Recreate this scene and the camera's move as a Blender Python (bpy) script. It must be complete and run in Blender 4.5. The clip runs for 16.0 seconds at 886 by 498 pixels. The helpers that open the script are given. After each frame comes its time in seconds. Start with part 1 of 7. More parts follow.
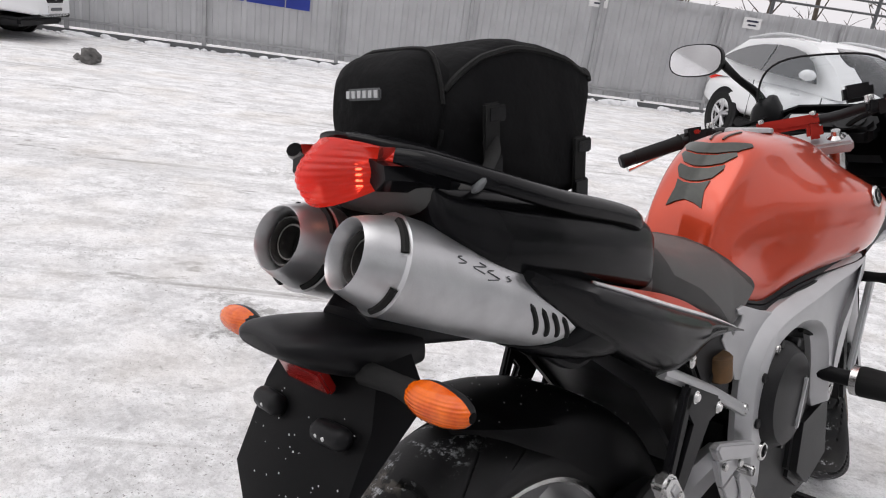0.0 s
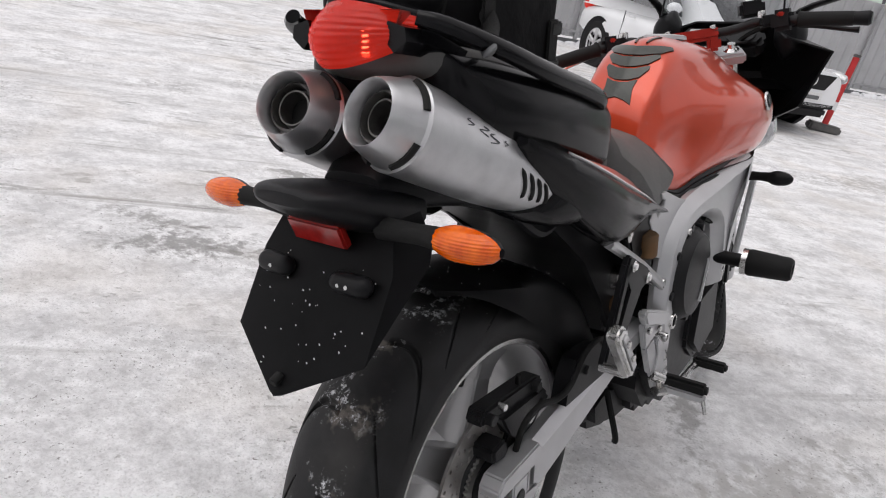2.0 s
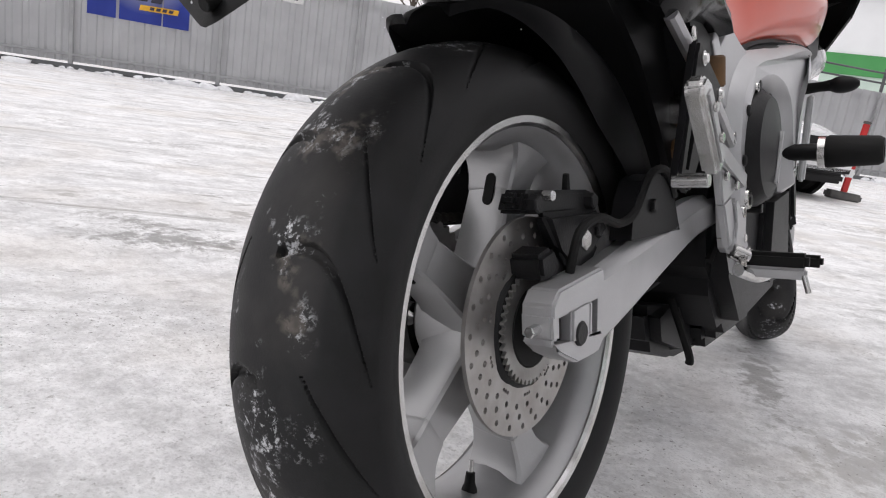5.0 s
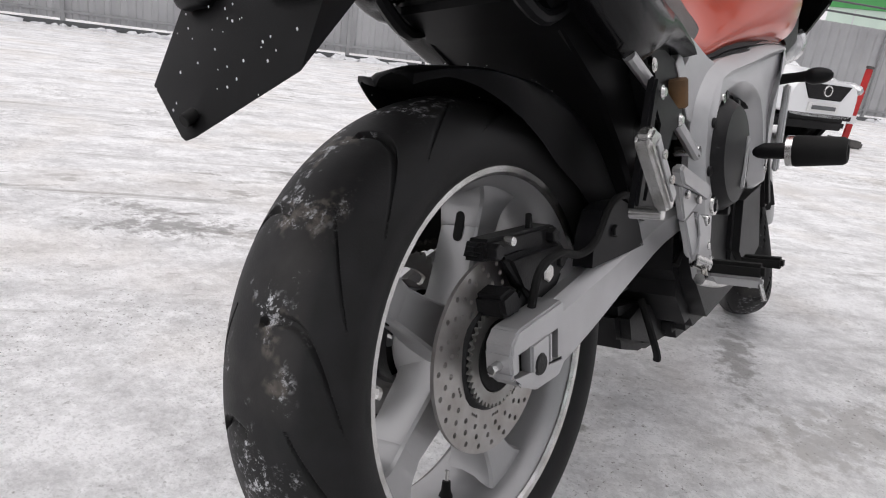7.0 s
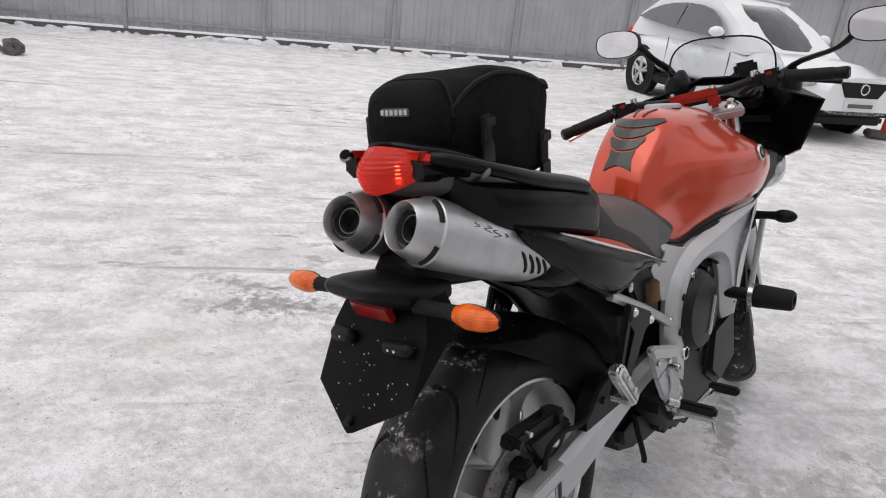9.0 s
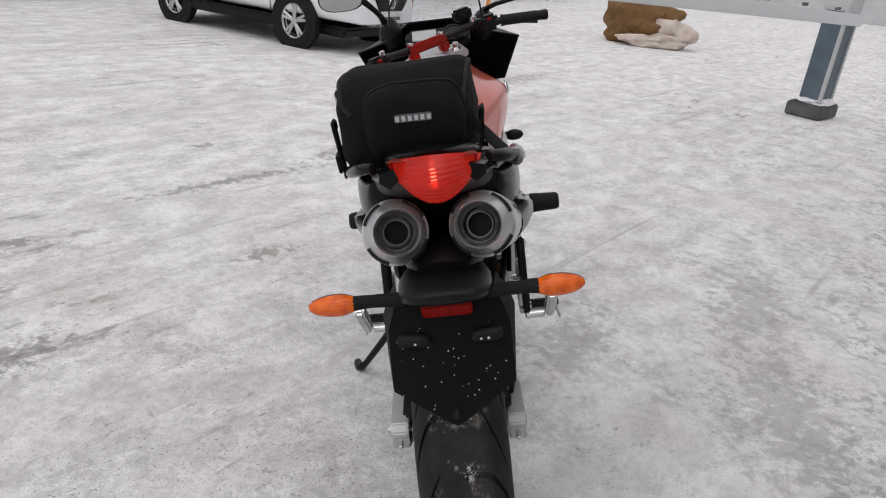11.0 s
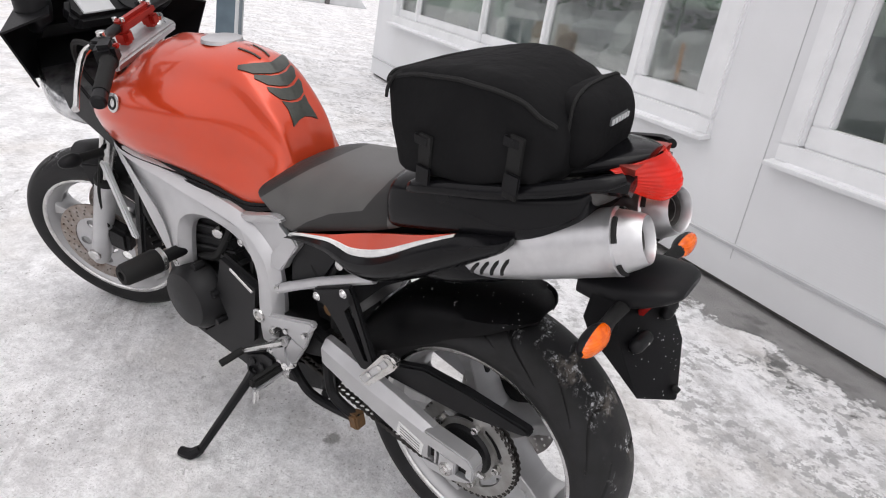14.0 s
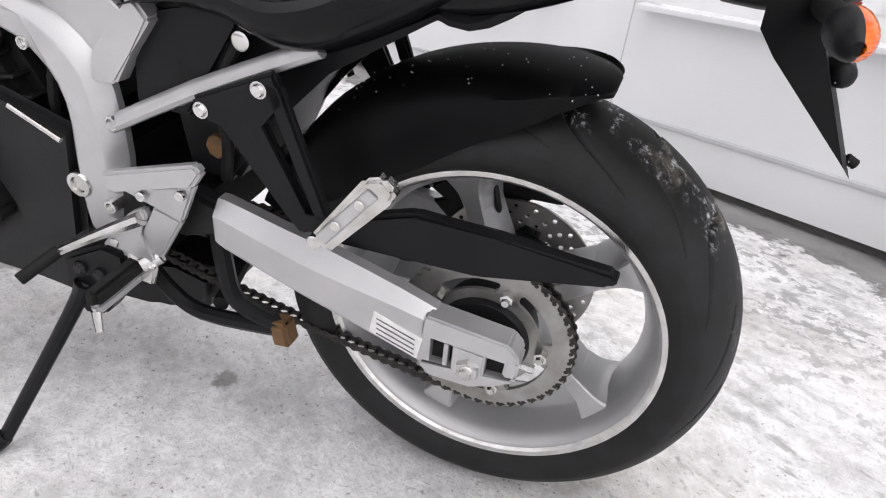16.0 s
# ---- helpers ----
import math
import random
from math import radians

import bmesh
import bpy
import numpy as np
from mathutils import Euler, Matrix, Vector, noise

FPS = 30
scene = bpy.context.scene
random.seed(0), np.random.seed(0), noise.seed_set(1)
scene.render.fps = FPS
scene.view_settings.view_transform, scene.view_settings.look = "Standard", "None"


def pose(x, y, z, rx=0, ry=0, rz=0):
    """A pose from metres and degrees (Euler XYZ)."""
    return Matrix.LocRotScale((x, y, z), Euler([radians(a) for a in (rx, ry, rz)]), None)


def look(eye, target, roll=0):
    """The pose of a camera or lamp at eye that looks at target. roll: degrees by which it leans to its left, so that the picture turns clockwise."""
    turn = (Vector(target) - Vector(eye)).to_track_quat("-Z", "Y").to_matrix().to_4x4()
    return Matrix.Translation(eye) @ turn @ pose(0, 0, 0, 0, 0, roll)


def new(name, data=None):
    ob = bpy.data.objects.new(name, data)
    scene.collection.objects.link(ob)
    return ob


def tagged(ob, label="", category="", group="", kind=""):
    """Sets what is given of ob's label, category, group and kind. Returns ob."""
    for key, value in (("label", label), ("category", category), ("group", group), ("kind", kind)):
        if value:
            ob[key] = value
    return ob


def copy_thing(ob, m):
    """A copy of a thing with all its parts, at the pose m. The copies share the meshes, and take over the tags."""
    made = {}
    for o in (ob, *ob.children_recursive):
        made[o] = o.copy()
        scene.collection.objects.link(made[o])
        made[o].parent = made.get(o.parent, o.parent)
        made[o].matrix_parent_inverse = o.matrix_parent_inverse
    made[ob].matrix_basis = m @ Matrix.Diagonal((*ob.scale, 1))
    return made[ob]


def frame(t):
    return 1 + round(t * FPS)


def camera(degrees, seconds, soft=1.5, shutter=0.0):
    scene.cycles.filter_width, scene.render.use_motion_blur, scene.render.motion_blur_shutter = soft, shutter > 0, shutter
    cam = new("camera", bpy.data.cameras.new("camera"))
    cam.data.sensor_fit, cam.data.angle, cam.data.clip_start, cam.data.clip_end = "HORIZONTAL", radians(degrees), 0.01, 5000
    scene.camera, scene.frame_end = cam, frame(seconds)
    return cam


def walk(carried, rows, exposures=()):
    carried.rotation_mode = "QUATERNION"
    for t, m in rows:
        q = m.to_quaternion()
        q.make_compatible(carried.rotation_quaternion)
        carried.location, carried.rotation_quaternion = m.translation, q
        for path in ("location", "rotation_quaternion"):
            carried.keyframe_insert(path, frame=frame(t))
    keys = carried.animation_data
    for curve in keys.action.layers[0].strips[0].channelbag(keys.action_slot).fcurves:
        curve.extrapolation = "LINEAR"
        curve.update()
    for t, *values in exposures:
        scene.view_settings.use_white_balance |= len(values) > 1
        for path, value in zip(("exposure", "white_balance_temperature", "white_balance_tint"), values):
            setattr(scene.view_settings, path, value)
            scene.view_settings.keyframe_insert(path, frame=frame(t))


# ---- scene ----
cam = camera(65.6, 16.0, soft=1.1)
PATH = [
    (0, (0.441, -0.648, 1.133), (-0.873, 0.706, 0.469), 8.0),
    (0.5, (0.394, -0.750, 1.155), (-0.759, 0.737, 0.478), 8.7),
    (1, (0.381, -0.816, 1.132), (-0.626, 0.739, 0.377), 9.5),
    (1.5, (0.369, -0.819, 1.092), (-0.562, 0.757, 0.287), 11.9),
    (2, (0.395, -0.799, 1.062), (-0.574, 0.762, 0.271), 12.1),
    (2.5, (0.433, -0.766, 0.916), (-0.658, 0.749, 0.199), 11.0),
    (3, (0.422, -0.720, 0.686), (-0.723, 0.855, 0.227), 10.5),
    (3.5, (0.418, -0.671, 0.621), (-0.786, 0.871, 0.201), 8.7),
    (4, (0.392, -0.648, 0.579), (-0.768, 0.936, 0.196), 8.3),
    (4.5, (0.390, -0.655, 0.581), (-0.743, 0.943, 0.181), 8.4),
    (5, (0.395, -0.661, 0.567), (-0.722, 0.934, 0.108), 8.8),
    (5.2, (0.399, -0.658, 0.557), (-0.707, 0.938, 0.077), 9.0),
    (7.3, (0.455, -0.693, 0.779), (-0.626, 0.853, 0.116), 7.4),
    (7.5, (0.495, -0.712, 0.883), (-0.634, 0.783, 0.182), 6.8),
    (8, (0.622, -0.770, 1.051), (-0.597, 0.636, 0.318), 5.3),
    (8.2, (0.652, -0.798, 1.100), (-0.597, 0.586, 0.377), 4.1),
    (10.3, (0.144, -1.240, 1.285), (-0.242, 0.558, 0.500), 5.8),
    (10.5, (0.062, -1.263, 1.285), (-0.129, 0.551, 0.467), 4.6),
    (11, (-0.149, -1.243, 1.285), (-0.071, 0.582, 0.471), 6.0),
    (11.5, (-0.388, -1.156, 1.280), (-0.064, 0.642, 0.467), 8.0),
    (12, (-0.637, -1.093, 1.262), (0.082, 0.554, 0.385), 8.8),
    (12.5, (-0.794, -0.938, 1.227), (0.172, 0.617, 0.421), 8.9),
    (13, (-0.948, -0.806, 1.224), (0.273, 0.607, 0.507), 10.8),
    (13.5, (-1.097, -0.672, 1.211), (0.353, 0.492, 0.476), 9.4),
    (14, (-1.156, -0.545, 1.171), (0.414, 0.468, 0.457), 9.8),
    (14.5, (-1.129, -0.392, 1.133), (0.517, 0.431, 0.350), 8.4),
    (15, (-1.109, -0.249, 1.056), (0.610, 0.403, 0.269), 9.8),
    (15.5, (-1.007, -0.121, 0.937), (0.755, 0.299, 0.089), 9.4),
    (16, (-0.877, -0.128, 0.739), (0.907, 0.327, -0.044), 9.0),
]
EXPOSURES = [(0.0, 0.42), (2.0, 0.32), (3.0, 0.42), (5.2, 0.48), (7.3, 0.42), (8.2, 0.40), (10.3, 0.03), (11.5, 0.05), (12.0, 0.08), (12.5, 0.20), (13.0, 0.42), (14.5, 0.66), (15.5, 0.88), (16.0, 0.92)]
walk(cam, [(t, look(eye, target, roll)) for t, eye, target, roll in PATH], EXPOSURES)

# ---- world, sun ----
SKY = bpy.data.worlds.new("overcast_sky")
scene.world = SKY
SKY.use_nodes = True
nt = SKY.node_tree
nt.nodes.clear()
sky = nt.nodes.new("ShaderNodeTexSky")
sky.sky_type, sky.sun_disc = "NISHITA", False
sky.sun_elevation, sky.sun_rotation = radians(50), radians(225)
sky.dust_density, sky.air_density, sky.ozone_density = 6.0, 1.0, 1.0
grey = nt.nodes.new("ShaderNodeHueSaturation")          # cloud cover takes the blue out of the sky
grey.inputs["Saturation"].default_value = 0.10
back = nt.nodes.new("ShaderNodeBackground")
back.inputs["Strength"].default_value = 0.12
wout = nt.nodes.new("ShaderNodeOutputWorld")
nt.links.new(sky.outputs["Color"], grey.inputs["Color"])
cloud = nt.nodes.new("ShaderNodeMix")                    # even cloud layer over most of the sky
cloud.data_type = "RGBA"
cloud.inputs[0].default_value = 0.8
cloud.inputs[7].default_value = (6.5, 6.25, 6.48, 1)
nt.links.new(grey.outputs["Color"], cloud.inputs[6])
nt.links.new(cloud.outputs[2], back.inputs["Color"])
nt.links.new(back.outputs["Background"], wout.inputs["Surface"])
sun = new("sun", bpy.data.lights.new("sun", "SUN"))
sun.data.energy, sun.data.angle, sun.data.color = 0.5, radians(40), (1.0, 0.98, 0.95)
sun.matrix_world = look((0, 0, 10), (1.0, 1.0, 0))

# ---- materials ----
def mat(name, col, col2=None, rough=0.5, metal=0.0, scale=8.0, bump=0.0, bscale=60.0, coat=0.0, spec=0.5, rvar=0.1, emit=None, power=0.0, trans=0.0, ior=1.45, detail=6.0):
    """A surface: two colours mixed by noise, roughness that varies, fine relief."""
    m = bpy.data.materials.new(name)
    m.use_nodes = True
    n, l = m.node_tree.nodes, m.node_tree.links
    b = n["Principled BSDF"]
    tc = n.new("ShaderNodeTexCoord")
    nz = n.new("ShaderNodeTexNoise")
    nz.inputs["Scale"].default_value, nz.inputs["Detail"].default_value = scale, detail
    l.new(tc.outputs["Object"], nz.inputs["Vector"])
    mx = n.new("ShaderNodeMix")
    mx.data_type = "RGBA"
    c2 = col2 or tuple(min(1, c * 0.75) for c in col)
    mx.inputs[6].default_value, mx.inputs[7].default_value = (*c2, 1), (*col, 1)
    rp = n.new("ShaderNodeMapRange")
    rp.inputs[1].default_value, rp.inputs[2].default_value = 0.3, 0.65
    l.new(nz.outputs["Fac"], rp.inputs[0])
    l.new(rp.outputs[0], mx.inputs[0])
    l.new(mx.outputs[2], b.inputs["Base Color"])
    rr = n.new("ShaderNodeMapRange")
    rr.inputs[3].default_value, rr.inputs[4].default_value = max(0.02, rough - rvar), min(1, rough + rvar)
    l.new(nz.outputs["Fac"], rr.inputs[0])
    l.new(rr.outputs[0], b.inputs["Roughness"])
    b.inputs["Metallic"].default_value, b.inputs["Coat Weight"].default_value = metal, coat
    b.inputs["Coat Roughness"].default_value = 0.08
    b.inputs["Specular IOR Level"].default_value, b.inputs["IOR"].default_value = spec, ior
    b.inputs["Transmission Weight"].default_value = trans
    if bump:
        n2 = n.new("ShaderNodeTexNoise")
        n2.inputs["Scale"].default_value, n2.inputs["Detail"].default_value = bscale, 4.0
        l.new(tc.outputs["Object"], n2.inputs["Vector"])
        bp = n.new("ShaderNodeBump")
        bp.inputs["Strength"].default_value, bp.inputs["Distance"].default_value = bump, 0.01
        l.new(n2.outputs["Fac"], bp.inputs["Height"])
        l.new(bp.outputs["Normal"], b.inputs["Normal"])
    if emit:
        b.inputs["Emission Color"].default_value, b.inputs["Emission Strength"].default_value = (*emit, 1), power
    return m


def ramp(n, l, src, lo, hi):
    r = n.new("ShaderNodeMapRange")
    r.inputs[1].default_value, r.inputs[2].default_value = lo, hi
    l.new(src, r.inputs[0])
    return r.outputs[0]


def blend(n, l, fac, a, b):
    """Mix of two colours; each a tuple or a socket."""
    m = n.new("ShaderNodeMix")
    m.data_type = "RGBA"
    for k, v in ((6, a), (7, b)):
        if isinstance(v, tuple):
            m.inputs[k].default_value = (*v, 1)
        else:
            l.new(v, m.inputs[k])
    l.new(fac, m.inputs[0])
    return m.outputs[2]


def math_node(n, l, op, a, b):
    m = n.new("ShaderNodeMath")
    m.operation = op
    for k, v in ((0, a), (1, b)):
        if isinstance(v, (int, float)):
            m.inputs[k].default_value = v
        else:
            l.new(v, m.inputs[k])
    return m.outputs[0]


def noise_node(n, l, vec, scale, detail=5.0, rough=0.55):
    z = n.new("ShaderNodeTexNoise")
    z.inputs["Scale"].default_value, z.inputs["Detail"].default_value, z.inputs["Roughness"].default_value = scale, detail, rough
    l.new(vec, z.inputs["Vector"])
    return z.outputs["Fac"]


PAINT = mat("orange_metallic_paint", (0.58, 0.050, 0.010), (0.50, 0.040, 0.008), rough=0.32, metal=0.40, scale=3, coat=0.9, bump=0.02, bscale=900)
RED = mat("red_anodised_metal", (0.42, 0.03, 0.02), rough=0.35, metal=0.7, scale=20)
ALU = mat("silver_cast_aluminium", (0.54, 0.54, 0.55), (0.47, 0.47, 0.48), rough=0.40, metal=0.68, scale=14, bump=0.08, bscale=500)
STEEL = mat("brushed_silencer_steel", (0.60, 0.60, 0.61), (0.50, 0.50, 0.51), rough=0.38, metal=0.85, scale=30, bump=0.03, bscale=400)
CHROME = mat("bright_zinc_metal", (0.7, 0.7, 0.7), (0.5, 0.49, 0.47), rough=0.22, metal=1.0, scale=40)
BLACK = mat("black_textured_plastic", (0.010, 0.010, 0.011), (0.006, 0.006, 0.007), rough=0.42, scale=10, bump=0.05, bscale=700, spec=0.20)
GLOSS = mat("gloss_black_plastic", (0.006, 0.006, 0.007), rough=0.20, scale=6, coat=0.05, spec=0.18)
WHEEL = mat("silver_grey_wheel_paint", (0.46, 0.46, 0.465), (0.38, 0.38, 0.385), rough=0.38, metal=0.68, scale=9, bump=0.05, bscale=400)
ENGINE = mat("dark_grey_engine_casing", (0.016, 0.016, 0.017), (0.008, 0.008, 0.009), rough=0.45, metal=0.1, scale=12, bump=0.1, bscale=300, spec=0.3)
RUBBER = mat("black_rubber", (0.012, 0.012, 0.012), (0.008, 0.008, 0.008), rough=0.7, scale=30, bump=0.1, bscale=400, spec=0.25)
VINYL = mat("grey_seat_vinyl", (0.085, 0.083, 0.080), (0.070, 0.068, 0.066), rough=0.46, scale=18, bump=0.14, bscale=800)
VINYLSIDE = mat("charcoal_seat_vinyl", (0.022, 0.0215, 0.021), (0.015, 0.0145, 0.014), rough=0.50, scale=18, bump=0.14, bscale=800, spec=0.4)
FABRIC = mat("black_woven_nylon", (0.009, 0.009, 0.0095), (0.004, 0.004, 0.0045), rough=0.85, scale=9, bump=0.45, bscale=34, spec=0.15)
STRAP = mat("black_webbing", (0.012, 0.012, 0.012), rough=0.75, scale=60, bump=0.3, bscale=1200, spec=0.3)
AMBER = mat("amber_lens", (0.85, 0.155, 0.003), (0.62, 0.075, 0.001), rough=0.16, scale=60, coat=0.3, spec=0.4)
REDLENS = mat("red_lamp_lens", (0.50, 0.014, 0.009), (0.30, 0.006, 0.004), rough=0.14, scale=28, coat=0.5, emit=(1.0, 0.055, 0.030), power=0.27)


def ribbed(m, scale, depth):
    """Fine moulded ribs across a lens."""
    n, l = m.node_tree.nodes, m.node_tree.links
    tc, w, bp = n.new("ShaderNodeTexCoord"), n.new("ShaderNodeTexWave"), n.new("ShaderNodeBump")
    w.bands_direction = "Z"
    w.inputs["Scale"].default_value, w.inputs["Distortion"].default_value = scale, 0.4
    l.new(tc.outputs["Object"], w.inputs["Vector"])
    bp.inputs["Strength"].default_value, bp.inputs["Distance"].default_value = 0.8, depth
    l.new(w.outputs["Fac"], bp.inputs["Height"])
    l.new(bp.outputs["Normal"], n["Principled BSDF"].inputs["Normal"])


ribbed(REDLENS, 52.0, 0.0006)


def see_through(m, share, tint):
    """Lets part of the light pass a coloured lens."""
    n, l = m.node_tree.nodes, m.node_tree.links
    t, x = n.new("ShaderNodeBsdfTransparent"), n.new("ShaderNodeMixShader")
    t.inputs["Color"].default_value = (*tint, 1)
    x.inputs[0].default_value = share
    l.new(n["Principled BSDF"].outputs[0], x.inputs[1])
    l.new(t.outputs[0], x.inputs[2])
    l.new(x.outputs[0], n["Material Output"].inputs["Surface"])


see_through(REDLENS, 0.32, (1.0, 0.16, 0.12))
ribbed(AMBER, 95.0, 0.0006)
REFLECT = mat("red_reflector", (0.30, 0.012, 0.01), rough=0.2, scale=80, coat=0.4)
GLOW = mat("lit_lamp_filament", (1.0, 0.5, 0.3), rough=0.4, emit=(1.0, 0.40, 0.24), power=16.0)
CLEAR = mat("clear_plastic", (0.60, 0.61, 0.62), (0.25, 0.25, 0.26), rough=0.12, scale=34, coat=0.5, metal=0.6, bump=0.3, bscale=45)
MIRROR = mat("mirror_glass", (0.8, 0.8, 0.82), rough=0.03, metal=1.0, rvar=0.01)
PAD = mat("dark_green_carbon_pad", (0.030, 0.034, 0.026), (0.020, 0.022, 0.018), rough=0.35, scale=120, coat=0.3)
WHITE = mat("white_sticker", (0.75, 0.75, 0.74), (0.6, 0.6, 0.6), rough=0.4, scale=60)
# Flat black painted as shade into slots and mouths; also the hub seal.
DARKFILL = mat("recess_shade_and_seal_black", (0.006, 0.006, 0.006), rough=0.8)
DISC = mat("worn_brake_steel", (0.46, 0.45, 0.44), (0.33, 0.31, 0.29), rough=0.34, metal=0.8, scale=28, bump=0.04, bscale=300)
PIPE = mat("sooty_exhaust_steel", (0.16, 0.155, 0.15), (0.07, 0.068, 0.066), rough=0.45, metal=0.8, scale=40)
RUST = mat("rusty_brake_steel", (0.34, 0.31, 0.29), (0.20, 0.15, 0.12), rough=0.4, metal=0.7, scale=35, bump=0.05, bscale=300)
SPROCKET = mat("oily_sprocket_steel", (0.38, 0.38, 0.37), (0.25, 0.24, 0.225), rough=0.40, metal=0.75, scale=25, bump=0.05, bscale=300)
CHAIN = mat("oily_chain_steel", (0.050, 0.045, 0.042), (0.022, 0.020, 0.019), rough=0.5, metal=0.6, scale=60)
BROWN = mat("worn_brown_rubber", (0.16, 0.085, 0.035), (0.10, 0.06, 0.03), rough=0.8, scale=50)


def tyre_material():
    """Rubber with packed snow in the tread."""
    m = mat("snow_dusted_tyre_rubber", (0.016, 0.016, 0.017), (0.009, 0.009, 0.009), rough=0.58, scale=25, bump=0.08, bscale=500, spec=0.3)
    n, l = m.node_tree.nodes, m.node_tree.links
    b = n["Principled BSDF"]
    tc = n.new("ShaderNodeTexCoord")
    at = n.new("ShaderNodeAttribute")
    at.attribute_name = "crown"
    big = ramp(n, l, noise_node(n, l, tc.outputs["Object"], 17.0, 3), 0.49, 0.58)
    fine = ramp(n, l, noise_node(n, l, tc.outputs["Object"], 95.0, 7, 0.78), 0.53, 0.61)
    f = math_node(n, l, "MULTIPLY", math_node(n, l, "MULTIPLY", big, fine), at.outputs["Fac"])
    old = b.inputs["Base Color"].links[0].from_socket
    dust = math_node(n, l, "MULTIPLY", ramp(n, l, noise_node(n, l, tc.outputs["Object"], 9.0, 4), 0.45, 0.70), 0.10)
    c = blend(n, l, math_node(n, l, "MULTIPLY", dust, at.outputs["Fac"]), old, (0.30, 0.28, 0.26))
    mud = math_node(n, l, "MULTIPLY", ramp(n, l, noise_node(n, l, tc.outputs["Object"], 8.0, 4, 0.6), 0.60, 0.64), ramp(n, l, noise_node(n, l, tc.outputs["Object"], 60.0, 5, 0.7), 0.40, 0.52))
    c = blend(n, l, math_node(n, l, "MULTIPLY", math_node(n, l, "MULTIPLY", mud, at.outputs["Fac"]), 0.55), c, (0.20, 0.175, 0.15))
    l.new(blend(n, l, f, c, (0.62, 0.63, 0.65)), b.inputs["Base Color"])
    return m


TYRE = tyre_material()


def snow_material():
    """Packed snow with grit, wheel tracks, thin grey ice, and bare wet concrete along the building."""
    m = bpy.data.materials.new("packed_dirty_snow")
    m.use_nodes = True
    n, l = m.node_tree.nodes, m.node_tree.links
    b = n["Principled BSDF"]
    tc = n.new("ShaderNodeTexCoord")
    v = tc.outputs["Object"]
    def along(length, width):
        """Coordinates stretched along the wheel tracks."""
        rot = n.new("ShaderNodeMapping")
        rot.vector_type = "TEXTURE"
        rot.inputs["Rotation"].default_value = (0, 0, radians(50))
        rot.inputs["Scale"].default_value = (length, width, 1)
        l.new(v, rot.inputs["Vector"])
        return rot.outputs["Vector"]

    # distance from the building's face, along its normal
    sep = n.new("ShaderNodeSeparateXYZ")
    l.new(v, sep.inputs[0])
    dist = math_node(n, l, "ADD", math_node(n, l, "MULTIPLY", sep.outputs[0], -0.857), math_node(n, l, "ADD", math_node(n, l, "MULTIPLY", sep.outputs[1], 0.515), 1.954))
    streak = noise_node(n, l, along(4.5, 0.50), 1.0, 5, 0.58)
    thin = noise_node(n, l, along(2.2, 0.11), 1.0, 5, 0.62)
    mid = noise_node(n, l, v, 5.0, 7, 0.65)
    soft = noise_node(n, l, along(0.22, 0.15), 1.0, 5, 0.6)
    fine = noise_node(n, l, v, 30.0, 8, 0.74)
    large = noise_node(n, l, v, 0.55, 4, 0.55)
    tone = math_node(n, l, "ADD", math_node(n, l, "MULTIPLY", soft, 0.52), math_node(n, l, "MULTIPLY", fine, 0.48))
    c = blend(n, l, ramp(n, l, tone, 0.40, 0.57), (0.60, 0.597, 0.603), (0.93, 0.93, 0.94))
    # crumbs and pits of trodden snow
    crumb = noise_node(n, l, v, 150.0, 4, 0.7)
    c = blend(n, l, math_node(n, l, "MULTIPLY", ramp(n, l, crumb, 0.52, 0.66), 0.55), c, (0.50, 0.497, 0.50))
    pit = math_node(n, l, "MULTIPLY", ramp(n, l, noise_node(n, l, along(0.055, 0.024), 1.0, 5, 0.66), 0.60, 0.66), ramp(n, l, noise_node(n, l, v, 1.9, 4), 0.42, 0.60))
    c = blend(n, l, math_node(n, l, "MULTIPLY", pit, 0.55), c, (0.36, 0.355, 0.35))
    # wheel tracks pressed into grey ice
    c = blend(n, l, math_node(n, l, "MULTIPLY", ramp(n, l, streak, 0.52, 0.66), 0.45), c, (0.52, 0.515, 0.515))
    lines = math_node(n, l, "MULTIPLY", ramp(n, l, thin, 0.58, 0.70), ramp(n, l, large, 0.40, 0.58))
    c = blend(n, l, math_node(n, l, "MULTIPLY", lines, 0.88), c, (0.36, 0.35, 0.34))
    # single stains: icy ruts, trodden spots and the print of the front tyre (x, y, direction, half length, half width)
    rag = noise_node(n, l, v, 17.0, 7, 0.7)
    for sx, sy, turn, half, wide, dark in ((-1.15, 2.32, 45.6, 0.78, 0.07, 0.30), (-0.79, 1.44, 45, 0.20, 0.07, 0.24), (-1.77, 1.34, 40, 0.16, 0.06, 0.24), (-1.40, 0.50, 50, 0.34, 0.13, 0.26), (0.55, 6.05, 53, 1.7, 0.28, 0.40), (-0.60, 3.1, 50, 0.55, 0.13, 0.36), (0.16, 1.06, 108, 0.36, 0.06, 0.33), (1.10, 0.55, 78, 0.75, 0.26, 0.40), (0.45, 0.90, 62, 0.42, 0.15, 0.52), (1.30, 1.35, 60, 0.70, 0.22, 0.46), (-1.63, 0.52, 30, 0.22, 0.07, 0.30), (0.95, -0.45, 60, 0.50, 0.20, 0.40), (-1.51, 2.89, 50, 0.12, 0.08, 0.28), (0.01, 0.45, 0, 0.035, 0.03, 0.24)):
        place = n.new("ShaderNodeMapping")
        place.vector_type = "TEXTURE"
        place.inputs["Location"].default_value = (sx, sy, 0)
